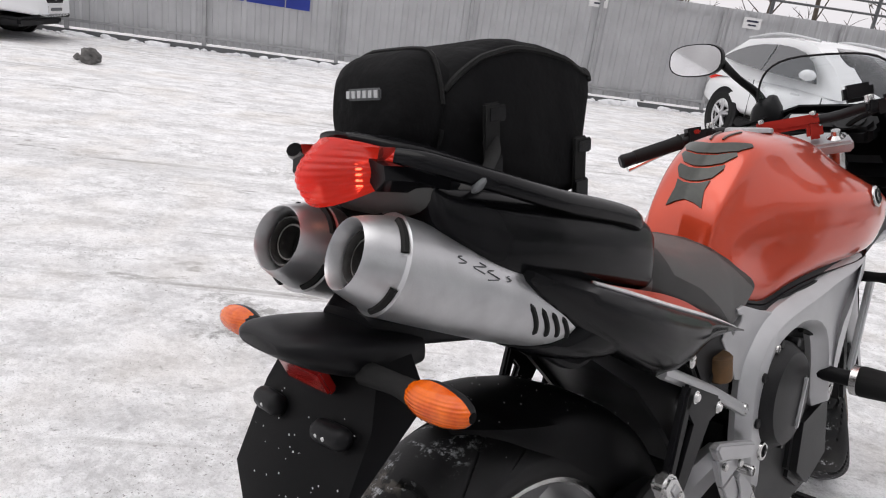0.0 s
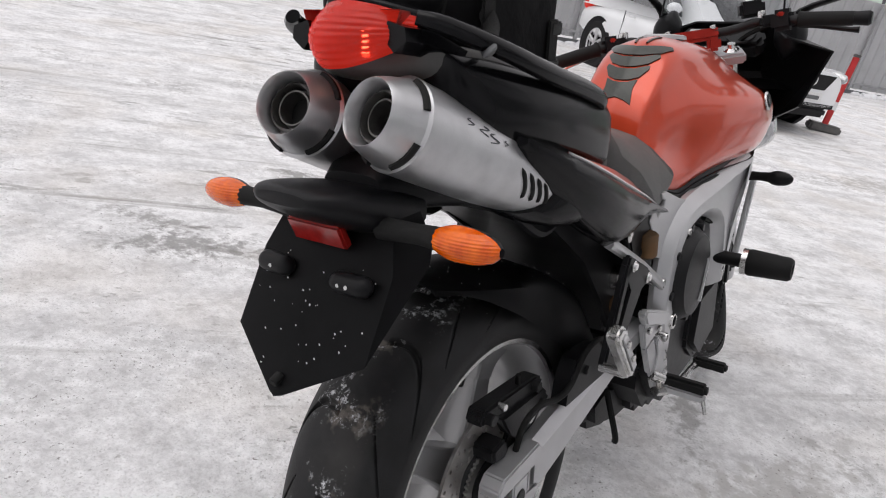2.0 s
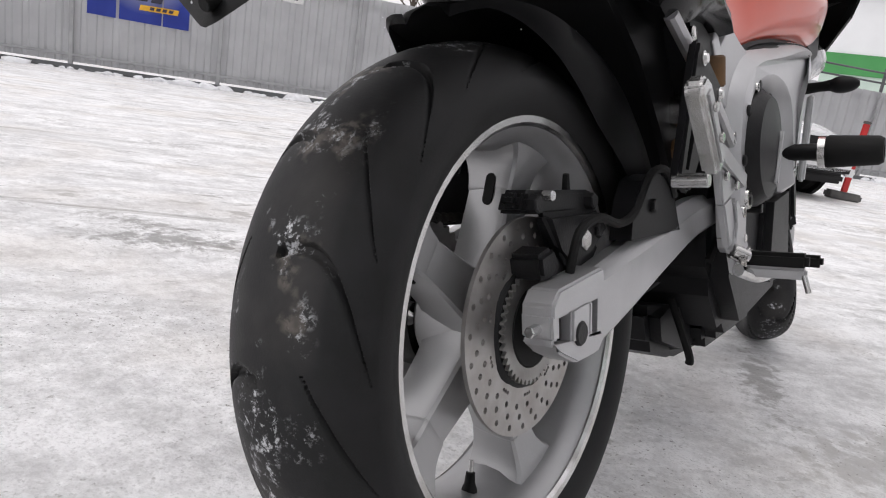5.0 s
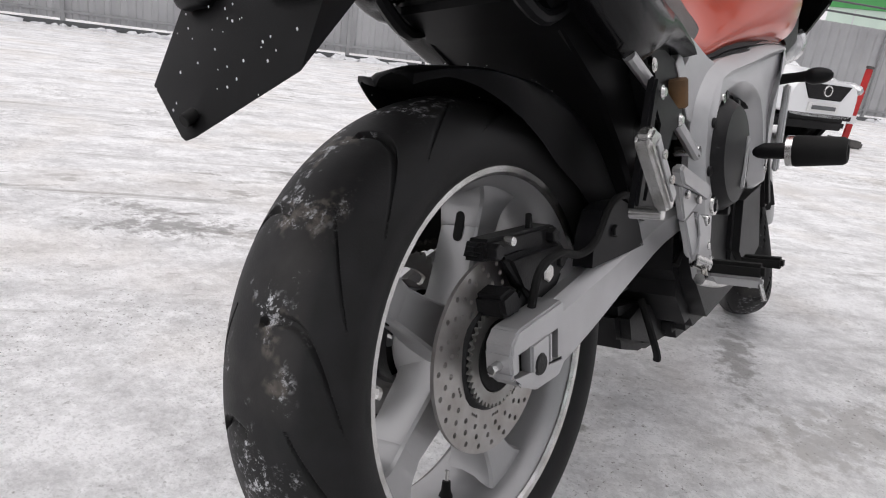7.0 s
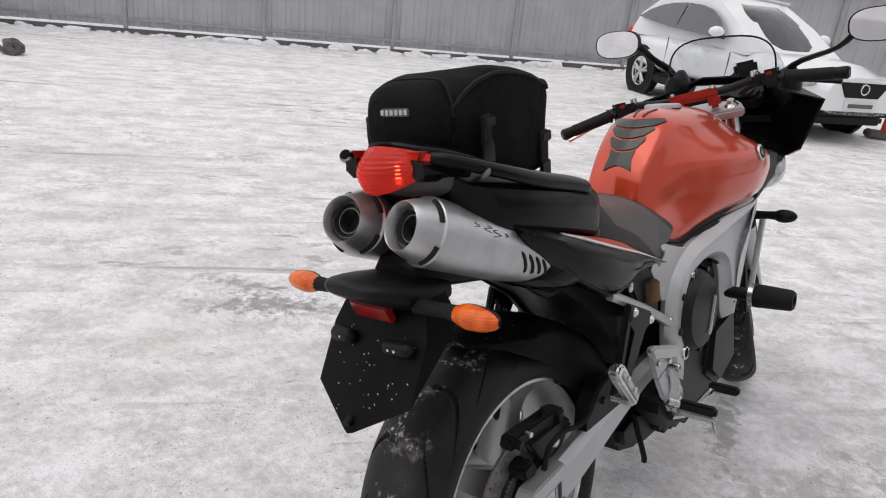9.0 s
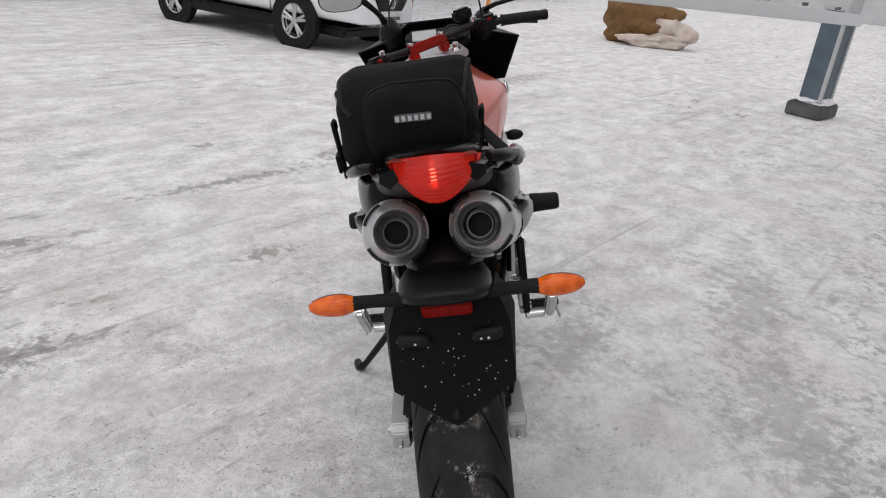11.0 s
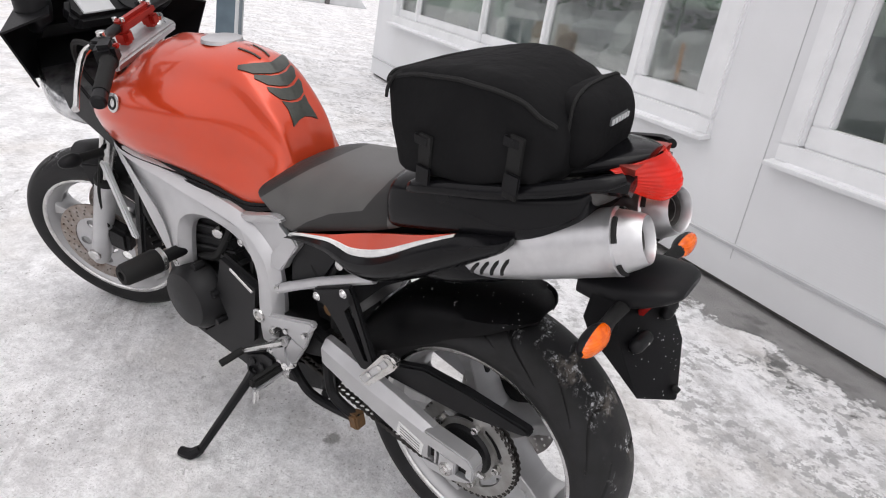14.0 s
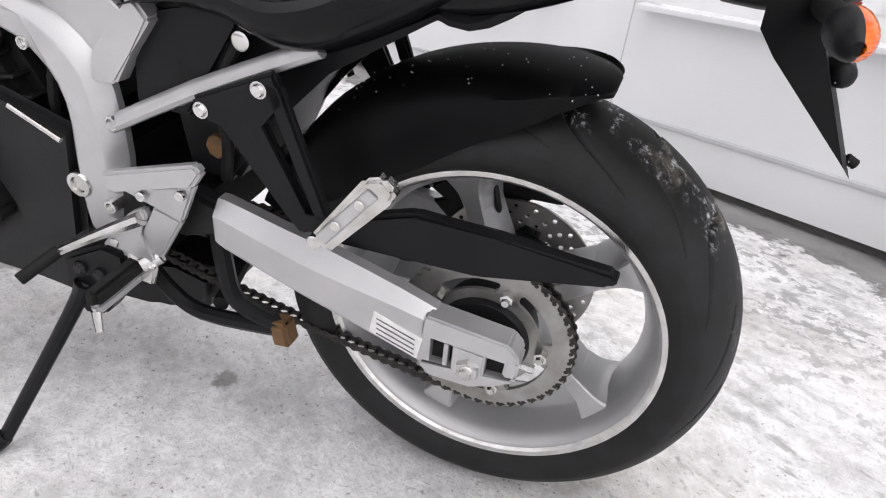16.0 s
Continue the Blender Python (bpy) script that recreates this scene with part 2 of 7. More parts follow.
        place.inputs["Rotation"].default_value = (0, 0, radians(turn))
        place.inputs["Scale"].default_value = (half, wide, 100)
        l.new(v, place.inputs["Vector"])
        far = n.new("ShaderNodeVectorMath")
        far.operation = "LENGTH"
        l.new(place.outputs[0], far.inputs[0])
        m1 = math_node(n, l, "ADD", math_node(n, l, "SUBTRACT", 1.0, far.outputs["Value"]), math_node(n, l, "MULTIPLY", math_node(n, l, "SUBTRACT", rag, 0.5), 4.2))
        c = blend(n, l, math_node(n, l, "MULTIPLY", math_node(n, l, "MULTIPLY", ramp(n, l, m1, 0.25, 0.75), ramp(n, l, far.outputs["Value"], 1.7, 1.1)), 0.8), c, (dark, dark * 0.98, dark * 0.96))
    # trodden grit, thicker towards the building
    near = math_node(n, l, "SUBTRACT", 1.0, ramp(n, l, dist, 0.8, 2.6))
    bias = math_node(n, l, "ADD", math_node(n, l, "MULTIPLY", near, 0.09), -0.06)
    trodn = math_node(n, l, "ADD", noise_node(n, l, v, 2.6, 6, 0.6), bias)
    trod = math_node(n, l, "MULTIPLY", ramp(n, l, trodn, 0.48, 0.62), ramp(n, l, noise_node(n, l, v, 13.0, 7, 0.68), 0.49, 0.56))
    c = blend(n, l, math_node(n, l, "MULTIPLY", trod, 0.55), c, (0.34, 0.335, 0.33))
    bare = math_node(n, l, "MULTIPLY", ramp(n, l, noise_node(n, l, along(0.26, 0.10), 1.0, 8, 0.70), 0.55, 0.62), ramp(n, l, large, 0.53, 0.64))
    c = blend(n, l, math_node(n, l, "MULTIPLY", bare, 0.8), c, (0.22, 0.21, 0.20))
    spots = math_node(n, l, "MULTIPLY", ramp(n, l, noise_node(n, l, v, 95.0, 3, 0.6), 0.62, 0.68), ramp(n, l, trodn, 0.36, 0.52))
    c = blend(n, l, math_node(n, l, "MULTIPLY", spots, 0.8), c, (0.14, 0.125, 0.115))
    warm = math_node(n, l, "MULTIPLY", ramp(n, l, noise_node(n, l, v, 1.7, 3), 0.48, 0.66), 0.26)
    c = blend(n, l, warm, c, (0.64, 0.58, 0.51))
    # cleaner snow thrown up beside the building, thawed to a grey lace in places
    fresh = math_node(n, l, "MULTIPLY", math_node(n, l, "SUBTRACT", 1.0, ramp(n, l, math_node(n, l, "ADD", dist, math_node(n, l, "MULTIPLY", mid, 0.8)), 1.5, 2.2)), ramp(n, l, tone, 0.36, 0.50))
    c = blend(n, l, math_node(n, l, "MULTIPLY", fresh, 0.32), c, (0.90, 0.90, 0.92))
    lace = math_node(n, l, "MULTIPLY", ramp(n, l, noise_node(n, l, v, 21.0, 7, 0.66), 0.51, 0.545), math_node(n, l, "MULTIPLY", ramp(n, l, noise_node(n, l, v, 2.8, 5, 0.6), 0.45, 0.54), math_node(n, l, "SUBTRACT", 1.0, ramp(n, l, dist, 0.9, 1.6))))
    c = blend(n, l, math_node(n, l, "MULTIPLY", lace, 0.85), c, (0.36, 0.357, 0.36))
    edge = math_node(n, l, "ADD", dist, math_node(n, l, "MULTIPLY", math_node(n, l, "SUBTRACT", noise_node(n, l, v, 2.4, 9, 0.70), 0.5), 1.5))
    run = math_node(n, l, "ADD", math_node(n, l, "MULTIPLY", sep.outputs[0], 0.515), math_node(n, l, "ADD", math_node(n, l, "MULTIPLY", sep.outputs[1], 0.857), math_node(n, l, "MULTIPLY", mid, 1.4)))
    wet = math_node(n, l, "MULTIPLY", math_node(n, l, "SUBTRACT", 1.0, ramp(n, l, edge, 0.27, 0.31)), math_node(n, l, "SUBTRACT", 1.0, ramp(n, l, run, 5.7, 6.1)))
    conc = blend(n, l, ramp(n, l, mid, 0.35, 0.65), (0.24, 0.235, 0.23), (0.33, 0.325, 0.32))
    conc = blend(n, l, ramp(n, l, noise_node(n, l, v, 3.4, 6, 0.6), 0.54, 0.62), conc, (0.15, 0.148, 0.145))
    c = blend(n, l, wet, c, conc)
    l.new(c, b.inputs["Base Color"])
    ro = n.new("ShaderNodeMix")
    ro.inputs[2].default_value, ro.inputs[3].default_value = 0.62, 0.38
    l.new(wet, ro.inputs[0])
    l.new(ro.outputs[0], b.inputs["Roughness"])
    b.inputs["Specular IOR Level"].default_value = 0.35
    h = math_node(n, l, "ADD", math_node(n, l, "MULTIPLY", soft, 1.0), math_node(n, l, "MULTIPLY", fine, 0.45))
    h = math_node(n, l, "SUBTRACT", h, math_node(n, l, "ADD", math_node(n, l, "MULTIPLY", crumb, 0.10), math_node(n, l, "MULTIPLY", pit, 0.25)))
    h = math_node(n, l, "ADD", h, math_node(n, l, "MULTIPLY", wet, -0.7))
    bp = n.new("ShaderNodeBump")
    bp.inputs["Strength"].default_value, bp.inputs["Distance"].default_value = 0.75, 0.03
    l.new(h, bp.inputs["Height"])
    l.new(bp.outputs["Normal"], b.inputs["Normal"])
    return m


SNOWGROUND = snow_material()
SNOW = mat("loose_white_snow", (0.85, 0.86, 0.88), (0.70, 0.70, 0.72), rough=0.7, scale=14, bump=0.6, bscale=30)
PANEL = mat("light_grey_wall_panel", (0.72, 0.73, 0.745), (0.66, 0.67, 0.68), rough=0.5, scale=1.5, bump=0.03, bscale=90)
ribbed(PANEL, 24.0, 0.00014)
PVC = mat("white_window_plastic", (0.78, 0.79, 0.80), (0.70, 0.71, 0.72), rough=0.35, scale=5)
FENCE = mat("grey_profiled_sheet", (0.56, 0.565, 0.575), (0.49, 0.495, 0.505), rough=0.5, scale=2.5, metal=0.1)
FENCEPOST = mat("mid_grey_steel_post", (0.34, 0.345, 0.35), (0.27, 0.275, 0.28), rough=0.55, scale=9)
POST = mat("dark_grey_steel_post", (0.12, 0.125, 0.13), rough=0.55, scale=9)
CARWHITE = mat("white_car_paint", (0.78, 0.79, 0.80), (0.74, 0.75, 0.76), rough=0.2, scale=2, coat=0.7)
CARGLASS = mat("dark_car_glass", (0.03, 0.035, 0.04), rough=0.04, coat=1.0, rvar=0.02, spec=0.9)
BOLLARD = mat("blue_grey_painted_steel", (0.10, 0.14, 0.17), (0.075, 0.105, 0.13), rough=0.5, scale=6)
LIGHTGREY = mat("pale_grey_painted_steel", (0.55, 0.56, 0.57), (0.47, 0.48, 0.49), rough=0.5, scale=6)
SACKBROWN = mat("brown_burlap", (0.20, 0.11, 0.04), (0.13, 0.07, 0.03), rough=0.9, scale=9, bump=0.5, bscale=60)
SACKPALE = mat("pale_torn_cloth", (0.62, 0.56, 0.50), (0.45, 0.36, 0.31), rough=0.9, scale=7, bump=0.5, bscale=40)
GREEN = mat("green_painted_cladding", (0.07, 0.30, 0.09), (0.06, 0.26, 0.08), rough=0.5, scale=1)
PALECLAD = mat("pale_green_cladding", (0.55, 0.66, 0.58), (0.50, 0.61, 0.54), rough=0.5, scale=1)
WHITECLAD = mat("white_cladding", (0.80, 0.81, 0.82), (0.76, 0.77, 0.78), rough=0.5, scale=1)
YELLOW = mat("yellow_print", (0.75, 0.42, 0.03), rough=0.6)
DARKPRINT = mat("dark_print", (0.03, 0.03, 0.06), rough=0.6)
PINK = mat("magenta_print", (0.6, 0.05, 0.2), rough=0.6)
ORANGEPOST = mat("orange_post_plastic", (0.75, 0.30, 0.05), rough=0.5)
REDPOST = mat("red_post_plastic", (0.55, 0.03, 0.03), rough=0.5)
BARK = mat("winter_bark", (0.10, 0.08, 0.065), (0.06, 0.05, 0.04), rough=0.9, scale=20)
LEAF = mat("houseplant_leaf", (0.05, 0.14, 0.05), (0.03, 0.09, 0.04), rough=0.5, scale=20)
INTERIOR = mat("pale_room_wall", (0.80, 0.84, 0.80), (0.72, 0.77, 0.72), rough=0.9, scale=1.2)
STONE = mat("dark_concrete_block", (0.13, 0.125, 0.12), (0.08, 0.08, 0.08), rough=0.85, scale=12, bump=0.4, bscale=60)


def pane_material():
    """Flat clear glass: the view goes straight through, the gloss grows towards grazing angles."""
    m = bpy.data.materials.new("window_glass")
    m.use_nodes = True
    n, l = m.node_tree.nodes, m.node_tree.links
    n.remove(n["Principled BSDF"])
    t, g, x, f = n.new("ShaderNodeBsdfTransparent"), n.new("ShaderNodeBsdfGlossy"), n.new("ShaderNodeMixShader"), n.new("ShaderNodeFresnel")
    t.inputs["Color"].default_value = (0.95, 0.97, 0.96, 1)
    g.inputs["Roughness"].default_value = 0.03
    f.inputs["IOR"].default_value = 1.55
    l.new(math_node(n, l, "MULTIPLY", f.outputs[0], 0.7), x.inputs[0])
    l.new(t.outputs[0], x.inputs[1])
    l.new(g.outputs[0], x.inputs[2])
    l.new(x.outputs[0], n["Material Output"].inputs["Surface"])
    return m


GLASS = pane_material()


def screen_material():
    """Thin clear sheet: lets the view through unbent, with a faint sheen."""
    m = bpy.data.materials.new("smoked_clear_plastic")
    m.use_nodes = True
    n, l = m.node_tree.nodes, m.node_tree.links
    n.remove(n["Principled BSDF"])
    t, g, x = n.new("ShaderNodeBsdfTransparent"), n.new("ShaderNodeBsdfGlossy"), n.new("ShaderNodeMixShader")
    t.inputs["Color"].default_value = (0.86, 0.88, 0.89, 1)
    g.inputs["Roughness"].default_value = 0.06
    x.inputs[0].default_value = 0.10
    l.new(t.outputs[0], x.inputs[1])
    l.new(g.outputs[0], x.inputs[2])
    l.new(x.outputs[0], n["Material Output"].inputs["Surface"])
    return m


SCREEN = screen_material()

# ---- mesh helpers ----
def merge(bm, tmp):
    me = bpy.data.meshes.new("tmp")
    tmp.to_mesh(me)
    tmp.free()
    bm.from_mesh(me)
    bpy.data.meshes.remove(me)
    return bm


def finish(name, bm, material, parent=None, label="", angle=35):
    me = bpy.data.meshes.new(name)
    bmesh.ops.recalc_face_normals(bm, faces=bm.faces[:])
    bm.to_mesh(me)
    bm.free()
    me.shade_smooth()
    me.set_sharp_from_angle(angle=radians(angle))
    me.materials.append(material)
    ob = new(name, me)
    ob.parent = parent
    return tagged(ob, label)


def part(name, bm, material, parent, label="", angle=35):
    return finish(name, bm, material, parent, label, angle)


def prism(poly, x0, x1, bev=0.0, axis="x", bm=None, seg=2):
    """A polygon drawn in the two other axes, made solid between x0 and x1 along the axis, edges rounded by bev."""
    t = bmesh.new()
    put = {"x": lambda a, b, c: (c, a, b), "y": lambda a, b, c: (a, c, b), "z": lambda a, b, c: (a, b, c)}[axis]
    lo = [t.verts.new(put(a, b, x0)) for a, b in poly]
    hi = [t.verts.new(put(a, b, x1)) for a, b in poly]
    t.faces.new(lo)
    t.faces.new(hi[::-1])
    for k in range(len(poly)):
        t.faces.new((lo[k - 1], lo[k], hi[k], hi[k - 1]))
    if bev:
        bmesh.ops.bevel(t, geom=t.edges[:], offset=bev, segments=seg, affect="EDGES", clamp_overlap=True)
    bmesh.ops.triangulate(t, faces=[f for f in t.faces if len(f.verts) > 4], ngon_method="EAR_CLIP")
    return merge(bm, t) if bm else t


def box(c, s, bev=0.0, rot=(0, 0, 0), bm=None, seg=2):
    t = bmesh.new()
    bmesh.ops.create_cube(t, size=1.0, matrix=Matrix.Translation(c) @ pose(0, 0, 0, *rot) @ Matrix.Diagonal((*s, 1)))
    if bev:
        bmesh.ops.bevel(t, geom=t.edges[:], offset=bev, segments=seg, affect="EDGES", clamp_overlap=True)
    return merge(bm, t) if bm else t


def spline(pts, res=6):
    """Points along a smooth line through pts."""
    p = [Vector(q) for q in pts]
    if len(p) < 3 or res < 2:
        return p
    out = []
    for k in range(len(p) - 1):
        a, b, c, d = p[max(k - 1, 0)], p[k], p[k + 1], p[min(k + 2, len(p) - 1)]
        for j in range(res):
            u = j / res
            out.append(0.5 * ((2 * b) + (c - a) * u + (2 * a - 5 * b + 4 * c - d) * u * u + (3 * b - a - 3 * c + d) * u ** 3))
    return out + [p[-1]]


def loft(rings, bm=None, caps=True, closed=True):
    t = bmesh.new()
    vs = [[t.verts.new(p) for p in r] for r in rings]
    m = len(vs[0])
    for a, b in zip(vs, vs[1:]):
        for k in range(m if closed else m - 1):
            t.faces.new((a[k], a[(k + 1) % m], b[(k + 1) % m], b[k]))
    if caps and closed:
        t.faces.new(vs[0][::-1])
        t.faces.new(vs[-1])
    return merge(bm, t) if bm else t


def tube(pts, r, seg=10, res=5, bm=None, flat=1.0):
    """A pipe along a smooth line; r is one radius or one for each point given; flat squeezes it along its second normal."""
    line = spline(pts, res)
    k = len(pts) - 1
    rs = [r] * len(line) if not isinstance(r, (list, tuple)) else [float(np.interp(i / max(len(line) - 1, 1) * k, range(k + 1), r)) for i in range(len(line))]
    up, rings = None, []
    for i, p in enumerate(line):
        d = (line[min(i + 1, len(line) - 1)] - line[max(i - 1, 0)]).normalized()
        if up is None:
            up = d.orthogonal().normalized()
        up = (up - d * up.dot(d)).normalized()
        side = d.cross(up)
        rings.append([p + rs[i] * (math.cos(a) * up + flat * math.sin(a) * side) for a in (2 * math.pi * j / seg for j in range(seg))])
    return loft(rings, bm)


def lathe(profile, origin=(0, 0, 0), axis=(1, 0, 0), seg=32, bm=None, closed=False, arc=None):
    """Turns a profile of (distance along the axis, radius) about the axis."""
    q = Vector((0, 0, 1)).rotation_difference(Vector(axis)).to_matrix()
    t = bmesh.new()
    n = seg if arc is None else seg + 1
    rings = []
    for j in range(n):
        a = 2 * math.pi * j / seg if arc is None else arc[0] + (arc[1] - arc[0]) * j / seg
        rings.append([t.verts.new(Vector(origin) + q @ Vector((r * math.cos(a), r * math.sin(a), h))) for h, r in profile])
    m = len(profile)
    for j in range(n if arc is None else n - 1):
        a, b = rings[j], rings[(j + 1) % n]
        for k in range(m if closed else m - 1):
            t.faces.new((a[k], a[(k + 1) % m], b[(k + 1) % m], b[k]))
    bmesh.ops.remove_doubles(t, verts=t.verts[:], dist=1e-5)
    return merge(bm, t) if bm else t


def rod(a, b, r, seg=12, bm=None, bev=0.0):
    """A round bar from a to b, its ends chamfered."""
    a, b = Vector(a), Vector(b)
    h = (b - a).length
    e = bev or r * 0.15
    return lathe([(0, 0), (0, r - e), (e, r), (h - e, r), (h, r - e), (h, 0)], a, (b - a).normalized(), seg, bm)


def oval(y, xc, zc, hw, up, down, n=2.5, m=28, shift=0.0):
    """A ring in the plane y: half width hw, height up above and down below its middle; n squares it off."""
    out = []
    for j in range(m):
        a = 2 * math.pi * j / m
        c, s = math.cos(a), math.sin(a)
        out.append(Vector((xc + hw * math.copysign(abs(c) ** (2 / n), c), y + shift * s, zc + (up if s > 0 else down) * math.copysign(abs(s) ** (2 / n), s))))
    return out


def smooth_rings(rows, make, res=4):
    """Rings from rows of numbers, with smooth ones put in between."""
    rows = np.array(rows, float)
    out = []
    for k in range(len(rows) - 1):
        a, b, c, d = rows[max(k - 1, 0)], rows[k], rows[k + 1], rows[min(k + 2, len(rows) - 1)]
        for j in range(res):
            u = j / res
            out.append(make(0.5 * ((2 * b) + (c - a) * u + (2 * a - 5 * b + 4 * c - d) * u * u + (3 * b - a - 3 * c + d) * u ** 3)))
    out.append(make(rows[-1]))
    return out


def warp(bm, fn):
    for v in bm.verts:
        v.co = Vector(fn(*v.co))
    return bm


def eased(poly, share=0.22):
    """The outline with each corner cut once."""
    out = []
    for p, q in zip(poly, poly[1:] + poly[:1]):
        out += [(p[0] + (q[0] - p[0]) * share, p[1] + (q[1] - p[1]) * share), (q[0] - (q[0] - p[0]) * share, q[1] - (q[1] - p[1]) * share)]
    return out


def casting(poly, x_in, steps):
    """A cast plate drawn in y and z; steps are (inset, x) from its rim to its crown."""
    t = bmesh.new()
    f = t.faces.new([t.verts.new((steps[0][1], y, z)) for y, z in poly])
    g = bmesh.ops.extrude_face_region(t, geom=[f])
    back = [v for v in g["geom"] if isinstance(v, bmesh.types.BMVert)]
    for v in back:
        v.co.x = x_in
    face, last = f, 0.0
    if face not in t.faces[:]:
        face = max((q for q in t.faces if all(abs(v.co.x - steps[0][1]) < 1e-6 for v in q.verts)), key=lambda q: len(q.verts))
    for inset, x in steps[1:]:
        bmesh.ops.inset_region(t, faces=[face], thickness=inset - last, use_even_offset=True, use_boundary=True)
        for v in face.verts:
            v.co.x = x
        last = inset
    bmesh.ops.triangulate(t, faces=[q for q in t.faces if len(q.verts) > 4], ngon_method="EAR_CLIP")
    return t


def capsule(a, b, r, seg=12, flat=1.0, bm=None):
    """A bar with round ends."""
    a, b = Vector(a), Vector(b)
    d = (b - a).normalized() * r
    pts = [a - d * 0.98, a - d * 0.8, a - d * 0.4, a, b, b + d * 0.4, b + d * 0.8, b + d * 0.98]
    return tube(pts, [r * 0.2, r * 0.6, r * 0.917, r, r, r * 0.917, r * 0.6, r * 0.2], seg, 1, bm, flat)


def mirror_x(bm):
    """The same mesh on the other side of x = 0."""
    t = bm.copy()
    for v in t.verts:
        v.co.x = -v.co.x
    bmesh.ops.reverse_faces(t, faces=t.faces[:])
    return t


def lumps(centre, size, seed, rough=0.25, sub=3, bm=None, freq=3.0):
    """An uneven heap-like solid."""
    t = bmesh.new()
    bmesh.ops.create_icosphere(t, subdivisions=sub, radius=1.0)
    off = Vector((seed * 3.7, seed * 1.3, seed * 2.1))
    for v in t.verts:
        k = 1 + rough * noise.fractal(v.co * freq * 0.5 + off, 1.0, 2.0, 3)
        v.co = Vector(centre) + Vector((v.co.x * size[0], v.co.y * size[1], v.co.z * size[2])) * k
    return merge(bm, t) if bm else t

# ---- ground ----
def build_ground():
    """One sheet: dense and slightly uneven near the machine, flat out to the horizon."""
    t = bmesh.new()
    xs = sorted(set([-2000, -400, -120, -50, -30, -20] + [round(-14 + 0.35 * k, 3) for k in range(81)] + [20, 30, 50, 120, 400, 2000]))
    grid = []
    for y in xs:
        row = []
        for x in xs:
            near = max(0.0, 1 - max(abs(x), abs(y - 2)) / 16)
            z = 0.010 * near * (noise.fractal(Vector((x * 0.9, y * 0.9, 0)), 1.0, 2.0, 3) - 0.3)
            if math.hypot(x, y - 0.7) < 2.2:
                z *= 0.25
            row.append(t.verts.new((x, y, min(z, 0.0))))
        grid.append(row)
    for a, b in zip(grid, grid[1:]):
        for k in range(len(a) - 1):
            t.faces.new((a[k], a[k + 1], b[k + 1], b[k]))
    return tagged(finish("ground", t, SNOWGROUND, angle=80), "packed dirty snow over a yard, bare wet concrete by the wall", "snow ground", kind="structure")


build_ground()

# ---- the building with the windows: x along its face, y towards the machine ----
WALL = pose(2.28, 0, 0, 0, 0, 59.0)


def on_wall(ob):
    ob.matrix_world = WALL
    return ob


def build_wall():
    """Sandwich-panel facade with real openings, on a recessed plinth."""
    z0, z1, zt = 0.70, 2.15, 3.3
    root = new("wall_building")
    on_wall(root)
    tagged(root, "light grey sandwich panel facade with white plastic windows", "wall", kind="structure")
    holes = [(-1.86, -0.09), (0.44, 5.36)]
    cuts = [-4.0] + [v for h in holes for v in h] + [6.0]
    for a, c in zip(cuts[0::2], cuts[1::2]):             # full-height piers
        part("wall_panel", box(((a + c) / 2, -0.075, (0.03 + zt) / 2), (c - a, 0.15, zt - 0.03), 0), PANEL, root)
    for a, c in holes:
        part("wall_panel", box(((a + c) / 2, -0.075, (0.03 + z0) / 2), (c - a, 0.15, z0 - 0.03), 0), PANEL, root)
        part("wall_panel", box(((a + c) / 2, -0.075, (z1 + zt) / 2), (c - a, 0.15, zt - z1), 0), PANEL, root)
    b = bmesh.new()
    box((1.0, -0.10, 0.02), (10.0, 0.12, 0.12), 0.004, bm=b)
    part("plinth", b, STONE, root)
    b = bmesh.new()
    prism([(0.001, 0.205), (0.012, 0.208), (0.014, 0.222), (0.001, 0.228)], -4.0, 6.0, 0, bm=b)
    part("drip_edge", b, LIGHTGREY, root)
    for s in (0.03, -2.4, 2.9):
        b = box((s, 0.0, 0.36 if s > 1 else 1.7), (0.006, 0.006, 0.6 if s > 1 else 3.1), 0.002)
        part("panel_joint", b, LIGHTGREY, root)
    b = bmesh.new()                                       # the gable end and the roof edge
    box((6.0 - 0.075, -1.08, zt / 2 + 0.02), (0.146, 1.85, zt - 0.08), 0.005, bm=b)
    box((-4.0 + 0.075, -1.08, zt / 2 + 0.02), (0.146, 1.85, zt - 0.08), 0.005, bm=b)
    part("end_wall", b, PANEL, root)
    b = box((1.0, -0.95, zt + 0.06), (10.4, 2.5, 0.12), 0.01)
    part("roof", b, LIGHTGREY, root)
    for k, (a, c) in enumerate(holes):
        build_window(k + 1, a, c, z0, z1)


